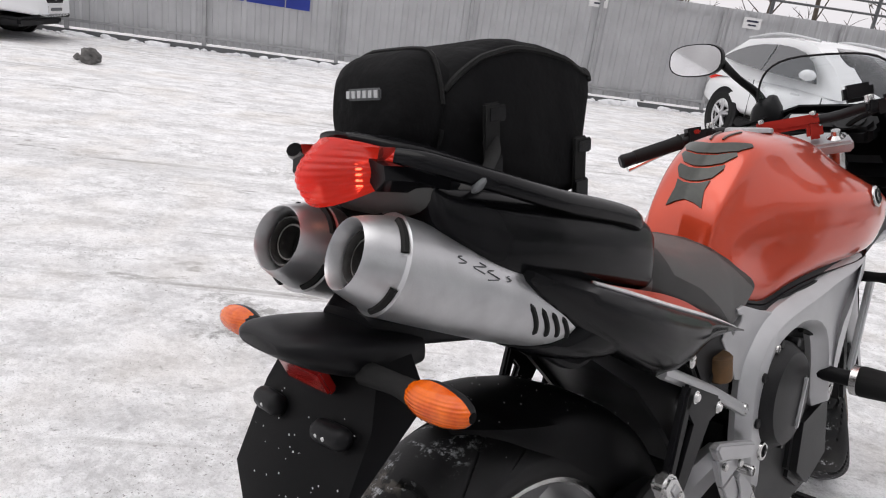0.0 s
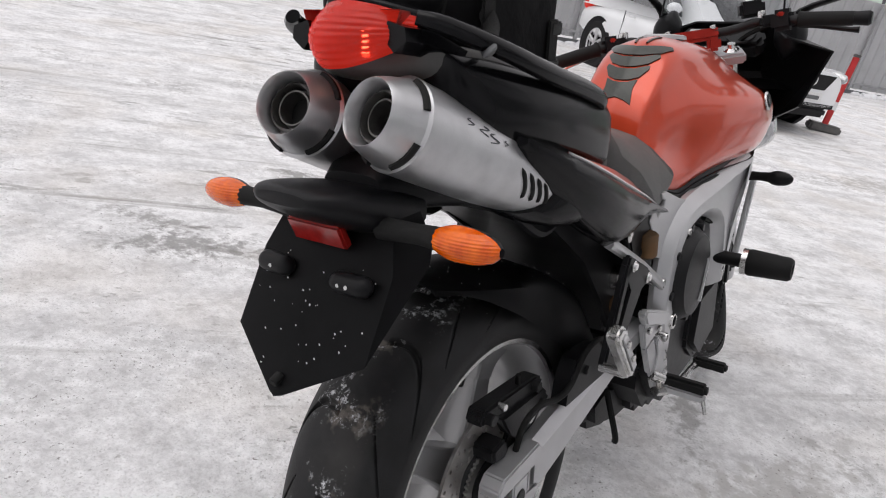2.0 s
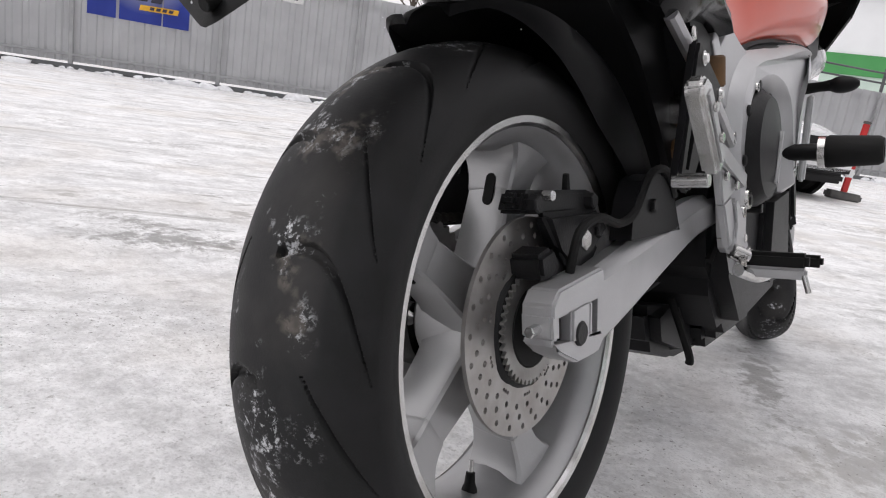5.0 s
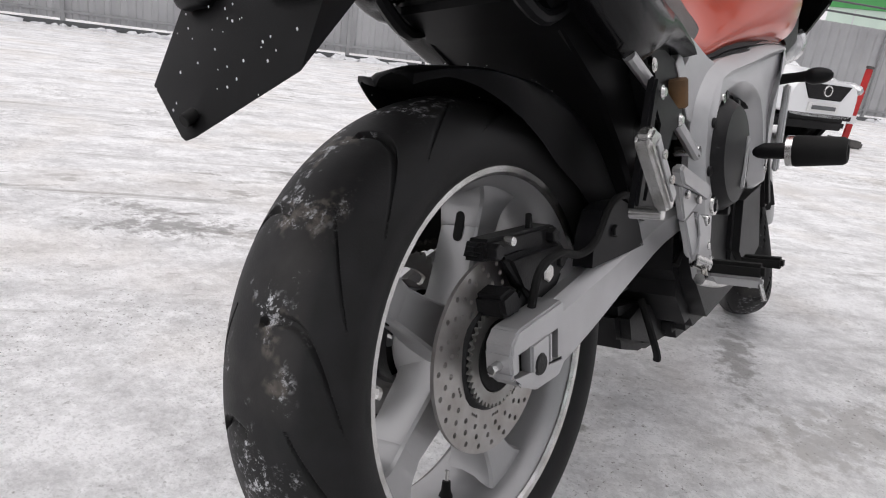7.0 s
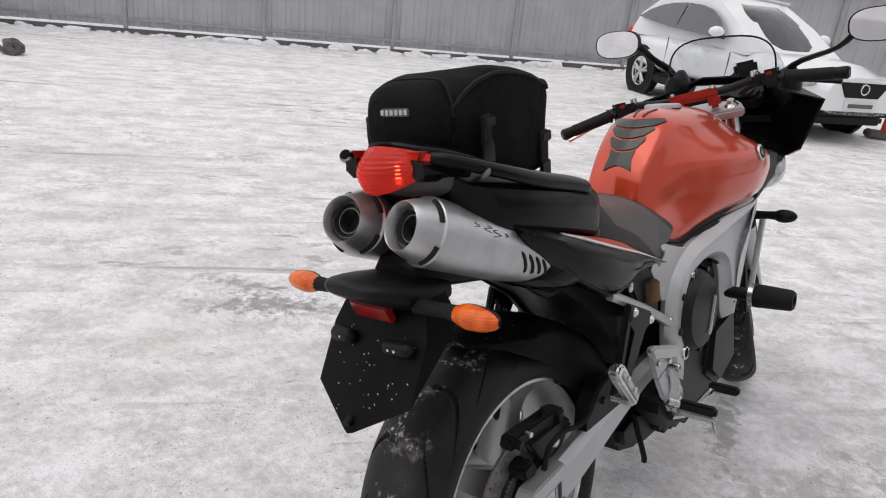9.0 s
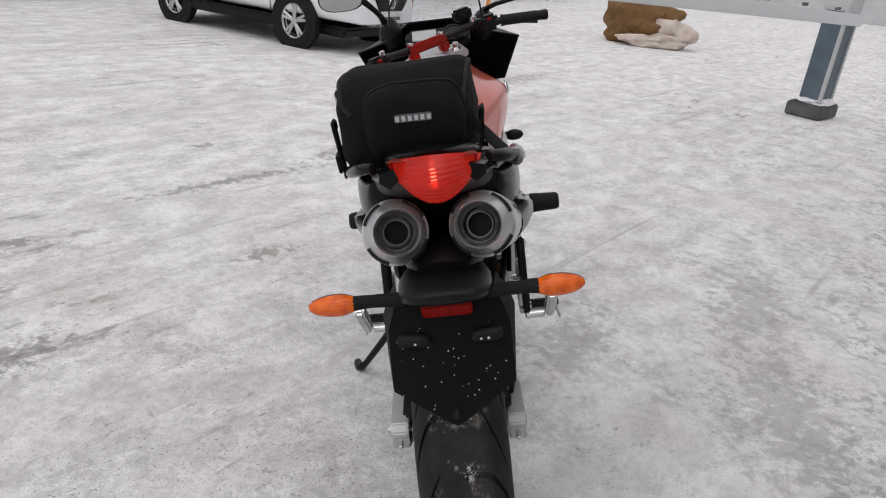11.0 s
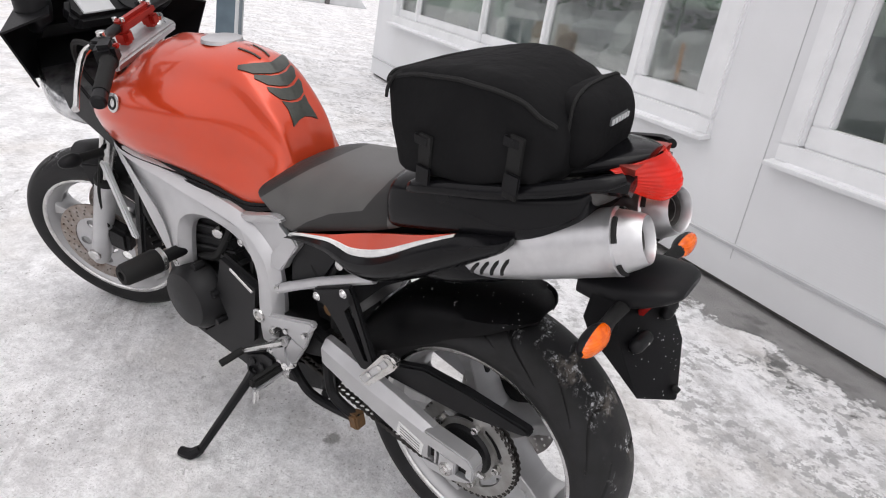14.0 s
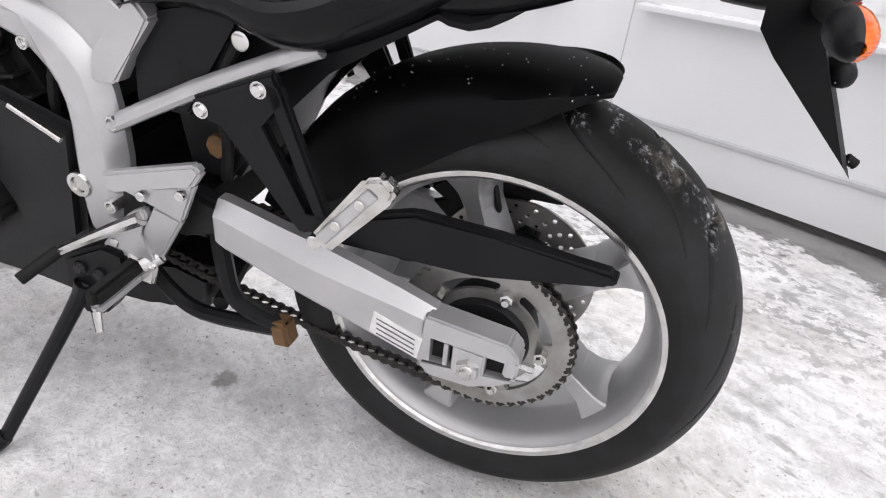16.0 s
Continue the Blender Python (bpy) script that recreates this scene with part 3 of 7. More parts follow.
def build_window(k, a, c, z0, z1):
    """White plastic window: outer frame proud of the wall, mullions, an opening sash, panes and a sill."""
    w = on_wall(new("window_%d" % k))
    tagged(w, "white plastic window with several panes and a sill", "window", kind="structure")
    b = bmesh.new()
    for x0, x1, q0, q1 in ((a - 0.05, c + 0.05, z0 - 0.03, z0 + 0.055), (a - 0.05, c + 0.05, z1 - 0.055, z1 + 0.03), (a - 0.05, a + 0.05, z0 + 0.055, z1 - 0.055), (c - 0.05, c + 0.05, z0 + 0.055, z1 - 0.055)):
        box(((x0 + x1) / 2, -0.02, (q0 + q1) / 2), (x1 - x0, 0.09, q1 - q0), 0.008, bm=b)
    fr = part("window_frame", b, PVC, w)
    marks = [4.75, 3.22, 2.20, 1.13] if k == 2 else [-0.95]
    edges = sorted([a + 0.05, c - 0.05] + marks)
    for m in marks:
        part("mullion", box((m, -0.03, (z0 + z1) / 2), (0.075 if m < 1.5 else 0.045, 0.06, z1 - z0 - 0.11), 0.006), PVC, w)
    for x0, x1 in zip(edges, edges[1:]):
        sash = x1 - x0 < 0.9 and x0 < 2 or k == 1
        g0, g1 = (z0 + 0.13, z1 - 0.13) if sash else (z0 + 0.10, z1 - 0.09)
        m = 0.095 if sash else 0.03
        b = bmesh.new()
        for p0, p1, q0, q1 in ((x0, x1, z0 + 0.055, g0 + 0.03), (x0, x1, g1 - 0.03, z1 - 0.055), (x0, x0 + m, g0 + 0.03, g1 - 0.03), (x1 - m, x1, g0 + 0.03, g1 - 0.03)):
            box(((p0 + p1) / 2, -0.035, (q0 + q1) / 2), (p1 - p0, 0.05 if sash else 0.03, q1 - q0), 0.006, bm=b)
        s = part("sash", b, PVC, w)
        pane = part("pane", box(((x0 + x1) / 2, -0.05, (g0 + g1) / 2), (x1 - x0 - 0.02, 0.006, g1 - g0 + 0.02)), GLASS, w)
        pane.visible_shadow = False
    part("window_sill", prism([(0.0, z0 - 0.045), (0.075, z0 - 0.055), (0.08, z0 - 0.035), (0.0, z0 - 0.02)], a - 0.06, c + 0.06, 0.003), PVC, w)
    part("sill_snow", prism([(0.01, z0 - 0.036), (0.066, z0 - 0.044), (0.055, z0 - 0.026), (0.012, z0 - 0.018)], a + 0.02, c - 0.02, 0.004), SNOW, w)


build_wall()


def build_room():
    """Shallow room behind the panes, with plants and sacks near the glass."""
    b = bmesh.new()
    box((1.0, -1.95, 1.01), (9.6, 0.1, 1.82), bm=b)
    box((1.0, -1.05, 0.35), (9.6, 1.7, 0.06), bm=b)
    ob = finish("room_lining", b, INTERIOR)
    on_wall(ob)
    tagged(ob, "pale greenish room behind the window panes", "room", kind="structure")
    for z0, z1, material in ((1.52, 1.78, GREEN), (0.40, 1.30, LIGHTGREY)):      # painted band and the pale dado under it
        ob = finish("wall_band", box((1.0, -1.892, (z0 + z1) / 2), (9.6, 0.012, z1 - z0), 0.003), material)
        on_wall(ob)
        tagged(ob, "painted band on the inner wall of the room", "wall", kind="structure")
    # Opening added in the back wall so that daylight brightens the room.
    high = on_wall(new("window_3"))
    tagged(high, "strip window added under the roof at the back to let daylight in", "window", kind="structure")
    part("window_frame", box((1.0, -1.95, 1.96), (9.6, 0.08, 0.07), 0.006), PVC, high)
    for k in range(9):
        part("mullion", box((-3.8 + 1.2 * k, -1.95, 2.62), (0.06, 0.07, 1.24), 0.006), PVC, high)
    for k in range(8):
        pane = part("pane", box((-3.2 + 1.2 * k, -1.95, 2.62), (1.13, 0.006, 1.24)), GLASS, high)
        pane.visible_shadow = False
    rnd = random.Random(4)
    for k in range(9):
        x = 0.5 + 0.56 * k if k < 8 else -0.6
        b = bmesh.new()
        lumps((x, -0.42 - 0.1 * rnd.random(), 0.92 + 0.05 * rnd.random()), (0.26, 0.2, 0.24), k + 2, 0.35, 3, bm=b)
        lumps((x + 0.22, -0.5, 0.84), (0.2, 0.18, 0.2), k + 30, 0.35, 3, bm=b)
        ob = finish("sack", b, SACKIN if k % 3 else LIGHTGREY)
        on_wall(ob)
        tagged(ob, "pale bulging plastic sack on the inner sill", "sack", "sacks behind the window")
    for k in range(5):
        b = bmesh.new()
        x, y = 0.75 + 0.95 * k, -0.75
        for j in range(46):
            a, h = rnd.random() * 6.28, 1.0 + rnd.random() * 0.62
            r = 0.06 + 0.3 * rnd.random() * (1.75 - h)
            base = Vector((x + r * math.cos(a), y + r * math.sin(a) * 0.7, h))
            d = Vector((math.cos(a), math.sin(a), 0.5 - rnd.random())).normalized()
            s = d.orthogonal().normalized() * (0.028 + 0.03 * rnd.random())
            e = base + d * (0.10 + 0.1 * rnd.random())
            vs = [b.verts.new(p) for p in (base, (base + e) / 2 + s, e, (base + e) / 2 - s)]
            b.faces.new(vs)
        ob = new("pot_plant")
        on_wall(ob)
        tagged(ob, "green leafy pot plant behind the glass", "plant", "plants behind the window")
        part("foliage", b, LEAF, ob)
        part("pot", lathe([(0, 0), (0, 0.09), (0.2, 0.13), (0.21, 0.12), (0.19, 0.0)], (x, y, 0.72), (0, 0, 1), 16), LIGHTGREY, ob)
        part("stem", rod((x, y, 0.85), (x, y, 1.35), 0.012), LEAF, ob)


SACKIN = mat("translucent_white_film", (0.86, 0.87, 0.85), (0.70, 0.72, 0.69), rough=0.4, scale=6)
build_room()

# ---- the fence: x along it, y towards the yard ----
FENCE_AT = pose(-9.4, 5.0, 0, 0, 0, math.degrees(math.atan2(0.77, 0.63)))


def on_fence(ob):
    ob.matrix_world = FENCE_AT @ Matrix.Translation((0, 0, 0))
    return ob


def build_fence():
    root = new("fence")
    on_fence(root)
    tagged(root, "grey profiled sheet metal fence with snow at its foot", "fence", kind="structure")
    prof = [(0, 0), (0.10, 0), (0.125, -0.025), (0.185, -0.025), (0.21, 0)]
    for k in range(-7, 11):                               # one sheet between two posts
        b = bmesh.new()
        pts, x = [], 0.0
        while x < 1.99:
            for px, py in prof[:-1]:
                if x + px < 2.0:
                    pts.append((x + px, py))
            x += 0.21
        pts.append((2.0, 0))
        lo = [b.verts.new((2 * k - 0.93 + px, py, 0.10)) for px, py in pts]
        hi = [b.verts.new((2 * k - 0.93 + px, py, 1.68)) for px, py in pts]
        for j in range(len(pts) - 1):
            b.faces.new((lo[j], lo[j + 1], hi[j + 1], hi[j]))
        ex = bmesh.ops.solidify(b, geom=b.faces[:], thickness=0.002)
        part("sheet", b, FENCE, root, angle=20)
        part("fence_post", box((2 * k - 0.93, -0.045, 0.83), (0.06, 0.05, 1.68), 0.006), FENCEPOST, root)
    part("rail", box((2.0, -0.05, 0.20), (36, 0.03, 0.04), 0.004), FENCEPOST, root)
    part("rail", box((2.0, 0.03, 1.55), (36, 0.03, 0.05), 0.004), FENCEPOST, root)
    # Dark strip put in for the shade of the gap under the sheets.
    part("foot_gap_shade", box((2.0, -0.08, 0.035), (36, 0.05, 0.07), 0.008), POST, root)
    b = bmesh.new()
    rnd = random.Random(7)
    for k in range(420):
        s = -15 + 35 * rnd.random()
        big = 1.2 if 0.6 < s < 2.6 or 5 < s < 7 else 1.0
        r = (0.03 + 0.075 * rnd.random() ** 3) * big
        lumps((s, -0.10 - 0.22 * rnd.random() ** 2, 0.0), (r * (1.2 + rnd.random()), r * 0.8, r * (0.5 + 0.5 * rnd.random())), k, 0.55, 2, bm=b)
    ob = finish("snow_drift", b, SNOW, angle=70)
    on_fence(ob)
    tagged(ob, "low ridge of loose snow along the fence", "snow", kind="stuff")


build_fence()


def banner_material():
    """Blue cloth that pales towards its middle."""
    m = mat("blue_banner_cloth", (0.045, 0.075, 0.42), (0.060, 0.10, 0.50), rough=0.6, scale=3.0)
    n, l = m.node_tree.nodes, m.node_tree.links
    tc, place, far = n.new("ShaderNodeTexCoord"), n.new("ShaderNodeMapping"), n.new("ShaderNodeVectorMath")
    place.vector_type = "TEXTURE"
    place.inputs["Location"].default_value, place.inputs["Scale"].default_value = (0.02, 0.0, 1.36), (0.62, 10.0, 0.46)
    l.new(tc.outputs["Object"], place.inputs["Vector"])
    far.operation = "LENGTH"
    l.new(place.outputs[0], far.inputs[0])
    b = n["Principled BSDF"]
    l.new(blend(n, l, math_node(n, l, "SUBTRACT", 1.0, ramp(n, l, far.outputs["Value"], 0.15, 1.0)), b.inputs["Base Color"].links[0].from_socket, (0.62, 0.66, 0.82)), b.inputs["Base Color"])
    return m


def build_banner():
    root = new("banner")
    on_fence(root)
    tagged(root, "blue advertising banner with dark, orange and magenta print on the fence", "banner")
    b = bmesh.new()
    n = 14
    rows = [[b.verts.new((-0.74 + 1.36 * j / n, -0.035 - 0.012 * math.sin(j * 1.1), z - 0.03 * j / n)) for j in range(n + 1)] for z in (0.80, 1.1, 1.4, 1.66)]
    for a, c in zip(rows, rows[1:]):
        for j in range(n):
            b.faces.new((a[j], a[j + 1], c[j + 1], c[j]))
    bmesh.ops.solidify(b, geom=b.faces[:], thickness=0.004)
    part("cloth", b, banner_material(), root)

    def slab(x, z, w, h, lean, y):
        """A leaning flat block of print."""
        return prism([(x, z), (x + w, z), (x + w + lean, z + h), (x + lean, z + h)], y, y - 0.003, 0, axis="y")
    for k in range(4):                                    # heavy dark blocks, then small ones on an orange bar
        part("print_bar", slab(-0.48 + 0.19 * k, 1.09 - 0.004 * k, 0.145, 0.125, 0.035, -0.052), DARKPRINT, root)
    part("print_stroke", slab(-0.06, 0.955, 0.52, 0.075, 0.02, -0.052), YELLOW, root)
    for k in range(4):
        part("print_bar", slab(0.08 + 0.085 * k, 0.972, 0.058, 0.044, 0.012, -0.0560), DARKPRINT, root)
    for pts, material in (([(-0.30, 1.30), (-0.12, 1.32), (-0.02, 1.42), (0.22, 1.42), (0.34, 1.33), (0.46, 1.31), (0.46, 1.26)], DARKPRINT), ([(-0.04, 1.36), (0.04, 1.50), (0.22, 1.52), (0.36, 1.44)], PINK), ([(-0.10, 1.40), (0.02, 1.56), (0.20, 1.60), (0.36, 1.54)], YELLOW)):
        part("print_arc", tube([(x, -0.052, z) for x, z in pts], 0.009, 6, bm=None), material, root)


build_banner()
for s in (2.06, 5.02, 7.55):
    root = new("notice")
    on_fence(root)
    tagged(root, "small white notice plate on the fence", "sign", "notices on the fence")
    part("plate", box((s, -0.034, 1.50), (0.30, 0.006, 0.17), 0.002), WHITE, root)
    part("print_bar", box((s, -0.039, 1.53), (0.20, 0.003, 0.03)), DARKPRINT, root)
    part("print_bar", box((s, -0.039, 1.47), (0.14, 0.003, 0.025)), DARKPRINT, root)


def build_far_rail():
    """Dark steel railing and posts above the fence, further back."""
    root = new("railing")
    root.matrix_world = FENCE_AT
    tagged(root, "dark steel railing behind the fence", "railing", kind="structure")
    for z in (1.95, 2.15):
        part("rail", tube([(4, 0.9, z), (26, 0.9, z)], 0.02, 6, 1), POST, root)
    for k in range(12):
        part("post", box((4.5 + 1.9 * k, 0.9, 1.1), (0.05, 0.05, 2.3), 0.004), POST, root)


build_far_rail()


def build_far_building():
    """Long green and white cladded hall behind the fence."""
    root = new("industrial_hall")
    root.matrix_world = pose(-5.2, 33, 0, 0, 0, 5)
    tagged(root, "white hall with a green band of cladding, far off", "building")
    part("wall", box((22, 6, 1.75), (44, 12, 3.5)), PALECLAD, root)
    part("green_band", box((22, 5.98, 3.92), (44.1, 12.1, 0.84), 0.01), GREEN, root)
    part("upper_wall", box((22, 6, 5.5), (44, 12, 2.34)), WHITECLAD, root)
    part("roof", box((22, 6, 6.8), (44.6, 12.6, 0.25), 0.03), LIGHTGREY, root)
    for k in range(22):
        part("cladding_joint", box((1 + 2 * k, -0.01, 1.75), (0.05, 0.05, 3.4)), LIGHTGREY, root)


build_far_building()


def build_tree(x, y, h, seed):
    """Bare winter tree or shrub: tapered trunk, forking limbs and twigs."""
    rnd = random.Random(seed)
    root = new("bare_tree")
    root.matrix_world = pose(x, y, 0, 0, 0, seed * 40)
    tagged(root, "leafless winter tree behind the fence", "tree", "bare trees")
    b = tube([(0, 0, 0), (0.05, 0.02, h * 0.3), (-0.03, 0.06, h * 0.65), (0.05, 0.1, h)], [0.09, 0.07, 0.045, 0.012], 7, 4)
    part("trunk", b, BARK, root)
    b = bmesh.new()
    for k in range(26):
        z = h * (0.2 + 0.75 * rnd.random())
        a = rnd.random() * 6.28
        r = (0.25 + 0.5 * rnd.random()) * (h - z * 0.6) * 0.5
        p = Vector((0, 0.05, z))
        e = p + Vector((r * math.cos(a), r * math.sin(a), r * (0.5 + rnd.random())))
        m = (p + e) / 2 + Vector((rnd.uniform(-.1, .1), rnd.uniform(-.1, .1), 0.08))
        tube([p, m, e], [0.022, 0.014, 0.005], 5, 2, bm=b)
        for j in range(4):
            u = 0.35 + 0.6 * rnd.random()
            q = p.lerp(e, u)
            w = q + Vector((rnd.uniform(-1, 1), rnd.uniform(-1, 1), rnd.uniform(0.2, 1.2))) * 0.28 * r
            tube([q, (q + w) / 2 + Vector((0.02, 0.02, 0.03)), w], [0.008, 0.006, 0.003], 4, 1, bm=b)
    part("crown", b, BARK, root)


for k, (x, y, h) in enumerate(((-13.5, 9.2, 4.5), (-11.5, 10.8, 3.6), (-10.2, 13.0, 5.0), (-8.6, 14.0, 3.8), (-6.6, 16.2, 4.6), (-4.6, 18.5, 4.2), (-16, 6.5, 4.8), (-9.4, 17.0, 5.5), (-12.5, 14.5, 6.0), (-7.2, 20.5, 6.0), (-15.5, 11.5, 5.5), (-10.8, 19.5, 6.5))):
    build_tree(x, y, h, k + 1)


# ---- cars ----
def build_car():
    """White crossover, x forward, y to its left, wheels on the ground."""
    root = new("crossover_car")
    tagged(root, "white crossover car parked on the snow", "car")
    body = bmesh.new()
    rows = [(-2.20, 0.62, 0.30, 0.62, 0.66), (-2.12, 0.78, 0.62, 0.52, 0.84), (-1.9, 0.85, 0.64, 0.44, 0.90), (-1.2, 0.905, 0.66, 0.40, 0.93), (0.0, 0.92, 0.66, 0.40, 0.93), (1.2, 0.91, 0.64, 0.40, 0.92), (1.75, 0.88, 0.62, 0.42, 0.88), (2.15, 0.80, 0.56, 0.42, 0.78), (2.42, 0.62, 0.50, 0.40, 0.55)]
    rings = []
    for x, top, mid, lo, hw in rows:
        r = []
        for j in range(32):
            a = 2 * math.pi * j / 32
            c, s = math.cos(a), math.sin(a)
            zz = mid + ((1.02 if -1.9 < x < 1.3 else 0.98 if x < 1.9 else 0.86) - mid if s > 0 else mid - lo) * math.copysign(abs(s) ** (2 / 4.0), s)
            r.append(Vector((x, hw * math.copysign(abs(c) ** (2 / 4.0), c), zz)))
        rings.append(r)
    loft(rings, body)
    part("body", body, CARWHITE, root, angle=50)
    cab = bmesh.new()
    for zx in [0]:
        prof = [(-2.08, 0.98, 0.80), (-1.95, 1.30, 0.72), (-1.5, 1.58, 0.64), (-0.6, 1.66, 0.62), (0.02, 1.62, 0.62), (0.62, 1.34, 0.68), (1.15, 0.99, 0.78)]
        rr = []
        for x, z, hw in prof:
            rr.append([Vector((x, -hw, z)), Vector((x, -hw * 0.55, z + 0.03)), Vector((x, hw * 0.55, z + 0.03)), Vector((x, hw, z)), Vector((x, hw + 0.10, 0.95)), Vector((x, 0, 0.93)), Vector((x, -hw - 0.10, 0.95))])
        loft(rr, cab)
    part("cabin", cab, CARWHITE, root, angle=40)
    for s in (-1, 1):
        def side(x, z):
            return s * (0.905 - 0.27 * max(0.0, z - 0.97) / 0.65 + 0.004)
        for nm, poly in (("rear_window", [(-1.88, 1.25), (-1.64, 1.38), (-1.35, 1.475), (-1.05, 1.525), (-0.70, 1.545), (-0.70, 1.15), (-1.3, 1.19)]), ("front_window", [(-0.66, 1.15), (-0.66, 1.547), (-0.3, 1.535), (0.0, 1.485), (0.28, 1.37), (0.50, 1.22), (0.62, 1.10)])):
            b = prism(poly, 0.0, 0.012, 0, axis="y")
            warp(b, lambda x, y, z: (x, side(x, z) + s * y, z))
            part(nm, b, CARGLASS, root)
        part("sill", box((0.0, s * 0.87, 0.33), (2.2, 0.10, 0.16), 0.03), BLACK, root)
        for x in (-1.36, 1.36):
            part("wheel_arch", lathe([(-0.05, 0.34), (-0.05, 0.435), (0.02, 0.44), (0.02, 0.34)], (x, s * 0.905, 0.37), (0, s, 0), 28), BLACK, root)
        part("head_lamp", lumps((2.08, s * 0.70, 0.78), (0.26, 0.13, 0.10), 3, 0.1, 2), CLEAR, root)
        part("tail_lamp", lumps((-2.10, s * 0.68, 0.95), (0.12, 0.16, 0.14), 5, 0.1, 2), REDLENS, root)
        part("door_mirror", lumps((0.54, s * 0.97, 1.20), (0.10, 0.12, 0.08), 8, 0.1, 2), CARWHITE, root)
        part("door_handle", box((-0.45, s * 0.935, 0.93), (0.2, 0.03, 0.03), 0.01), CARWHITE, root)
        part("door_handle", box((0.35, s * 0.935, 0.92), (0.2, 0.03, 0.03), 0.01), CARWHITE, root)
        part("door_gap", box((-0.68, s * 0.924, 0.72), (0.012, 0.012, 0.56)), POST, root)
        part("door_gap", box((0.88, s * 0.920, 0.70), (0.012, 0.012, 0.5)), POST, root)
        part("roof_rail", tube([(-1.6, s * 0.60, 1.60), (-0.8, s * 0.59, 1.71), (0.1, s * 0.59, 1.66)], 0.018, 8), LIGHTGREY, root)
    ws = bmesh.new()
    sheet = []
    for x, z, hw in ((1.115, 1.040, 0.66), (0.88, 1.206, 0.635), (0.63, 1.372, 0.60), (0.40, 1.480, 0.575), (0.16, 1.590, 0.54)):
        sheet.append([ws.verts.new((x - 0.10 * abs(q) ** 3, q * hw, z + 0.010 - 0.026 * max(0.0, abs(q) - 0.55))) for q in (-1, -0.8, -0.55, 0, 0.55, 0.8, 1)])
    for r0, r1 in zip(sheet, sheet[1:]):
        for k in range(6):
            ws.faces.new((r0[k], r0[k + 1], r1[k + 1], r1[k]))
    bmesh.ops.solidify(ws, geom=ws.faces[:], thickness=-0.012)
    part("windscreen", ws, CARGLASS, root)
    gr = bmesh.new()
    prism([(-0.27, 0.62), (0.27, 0.62), (0.40, 0.81), (-0.40, 0.81)], 2.34, 2.434, 0.006, bm=gr)
    part("grille", gr, GLOSS, root)
    part("badge", lathe([(0, 0.05), (0, 0.075), (0.02, 0.07), (0.02, 0.055)], (2.428, 0, 0.73), (1, 0, 0), 20, closed=True), CHROME, root)
    part("number_plate", box((2.43, 0, 0.52), (0.02, 0.52, 0.115), 0.004), WHITE, root)
    part("plate_bar", box((2.445, 0, 0.52), (0.006, 0.40, 0.05)), POST, root)
    part("lower_grille", box((2.36, 0, 0.42), (0.12, 1.1, 0.07), 0.01), BLACK, root)
    part("underbody", box((0.1, 0, 0.30), (4.2, 1.5, 0.14), 0.04), BLACK, root)
    for x in (-1.36, 1.36):
        for s in (-1, 1):
            wheel = part("wheel", lathe([(-0.11, 0.20), (-0.11, 0.345), (-0.085, 0.37), (0.085, 0.37), (0.11, 0.345), (0.11, 0.25), (0.085, 0.24), (0.07, 0.20)], (x, s * 0.82, 0.37), (0, s, 0), 30), RUBBER, root)
            b = bmesh.new()
            lathe([(0.04, 0.20), (0.095, 0.235), (0.10, 0.245), (0.085, 0.25), (0.02, 0.25)], (x, s * 0.82, 0.37), (0, s, 0), 30, bm=b)
            for k in range(5):
                a = k * 2 * math.pi / 5 + 0.3
                c = Vector((math.cos(a), 0, math.sin(a)))
                for q in (-0.16, 0.16):
                    d = Vector((math.cos(a + q), 0, math.sin(a + q)))
                    tube([Vector((x, s * 0.90, 0.37)) + c * 0.04, Vector((x, s * 0.91, 0.37)) + d * 0.235], [0.028, 0.02], 6, 1, bm=b)
            lathe([(0.0, 0.06), (0.1, 0.055), (0.11, 0.0)], (x, s * 0.82, 0.37), (0, s, 0), 16, bm=b)
            part("rim", b, ALU, wheel)
            # Black disc stands for the shade seen between the rim's spokes.
            part("hub_shade", lathe([(0.03, 0.0), (0.03, 0.22)], (x, s * 0.82, 0.37), (0, s, 0), 20), DARKFILL, wheel)
    return root


car = build_car()
# nose towards +x, -y
yaw = -33.8
car.matrix_world = pose(-2.26, 8.21, 0, 0, 0, yaw) @ Matrix.Diagonal((0.785, 0.785, 0.785, 1))
second = copy_thing(car, pose(-11.2, 0.75, 0, 0, 0, 51) @ Matrix.Translation((0, 0, 0)))
tagged(second, "white crossover car parked beside the fence")


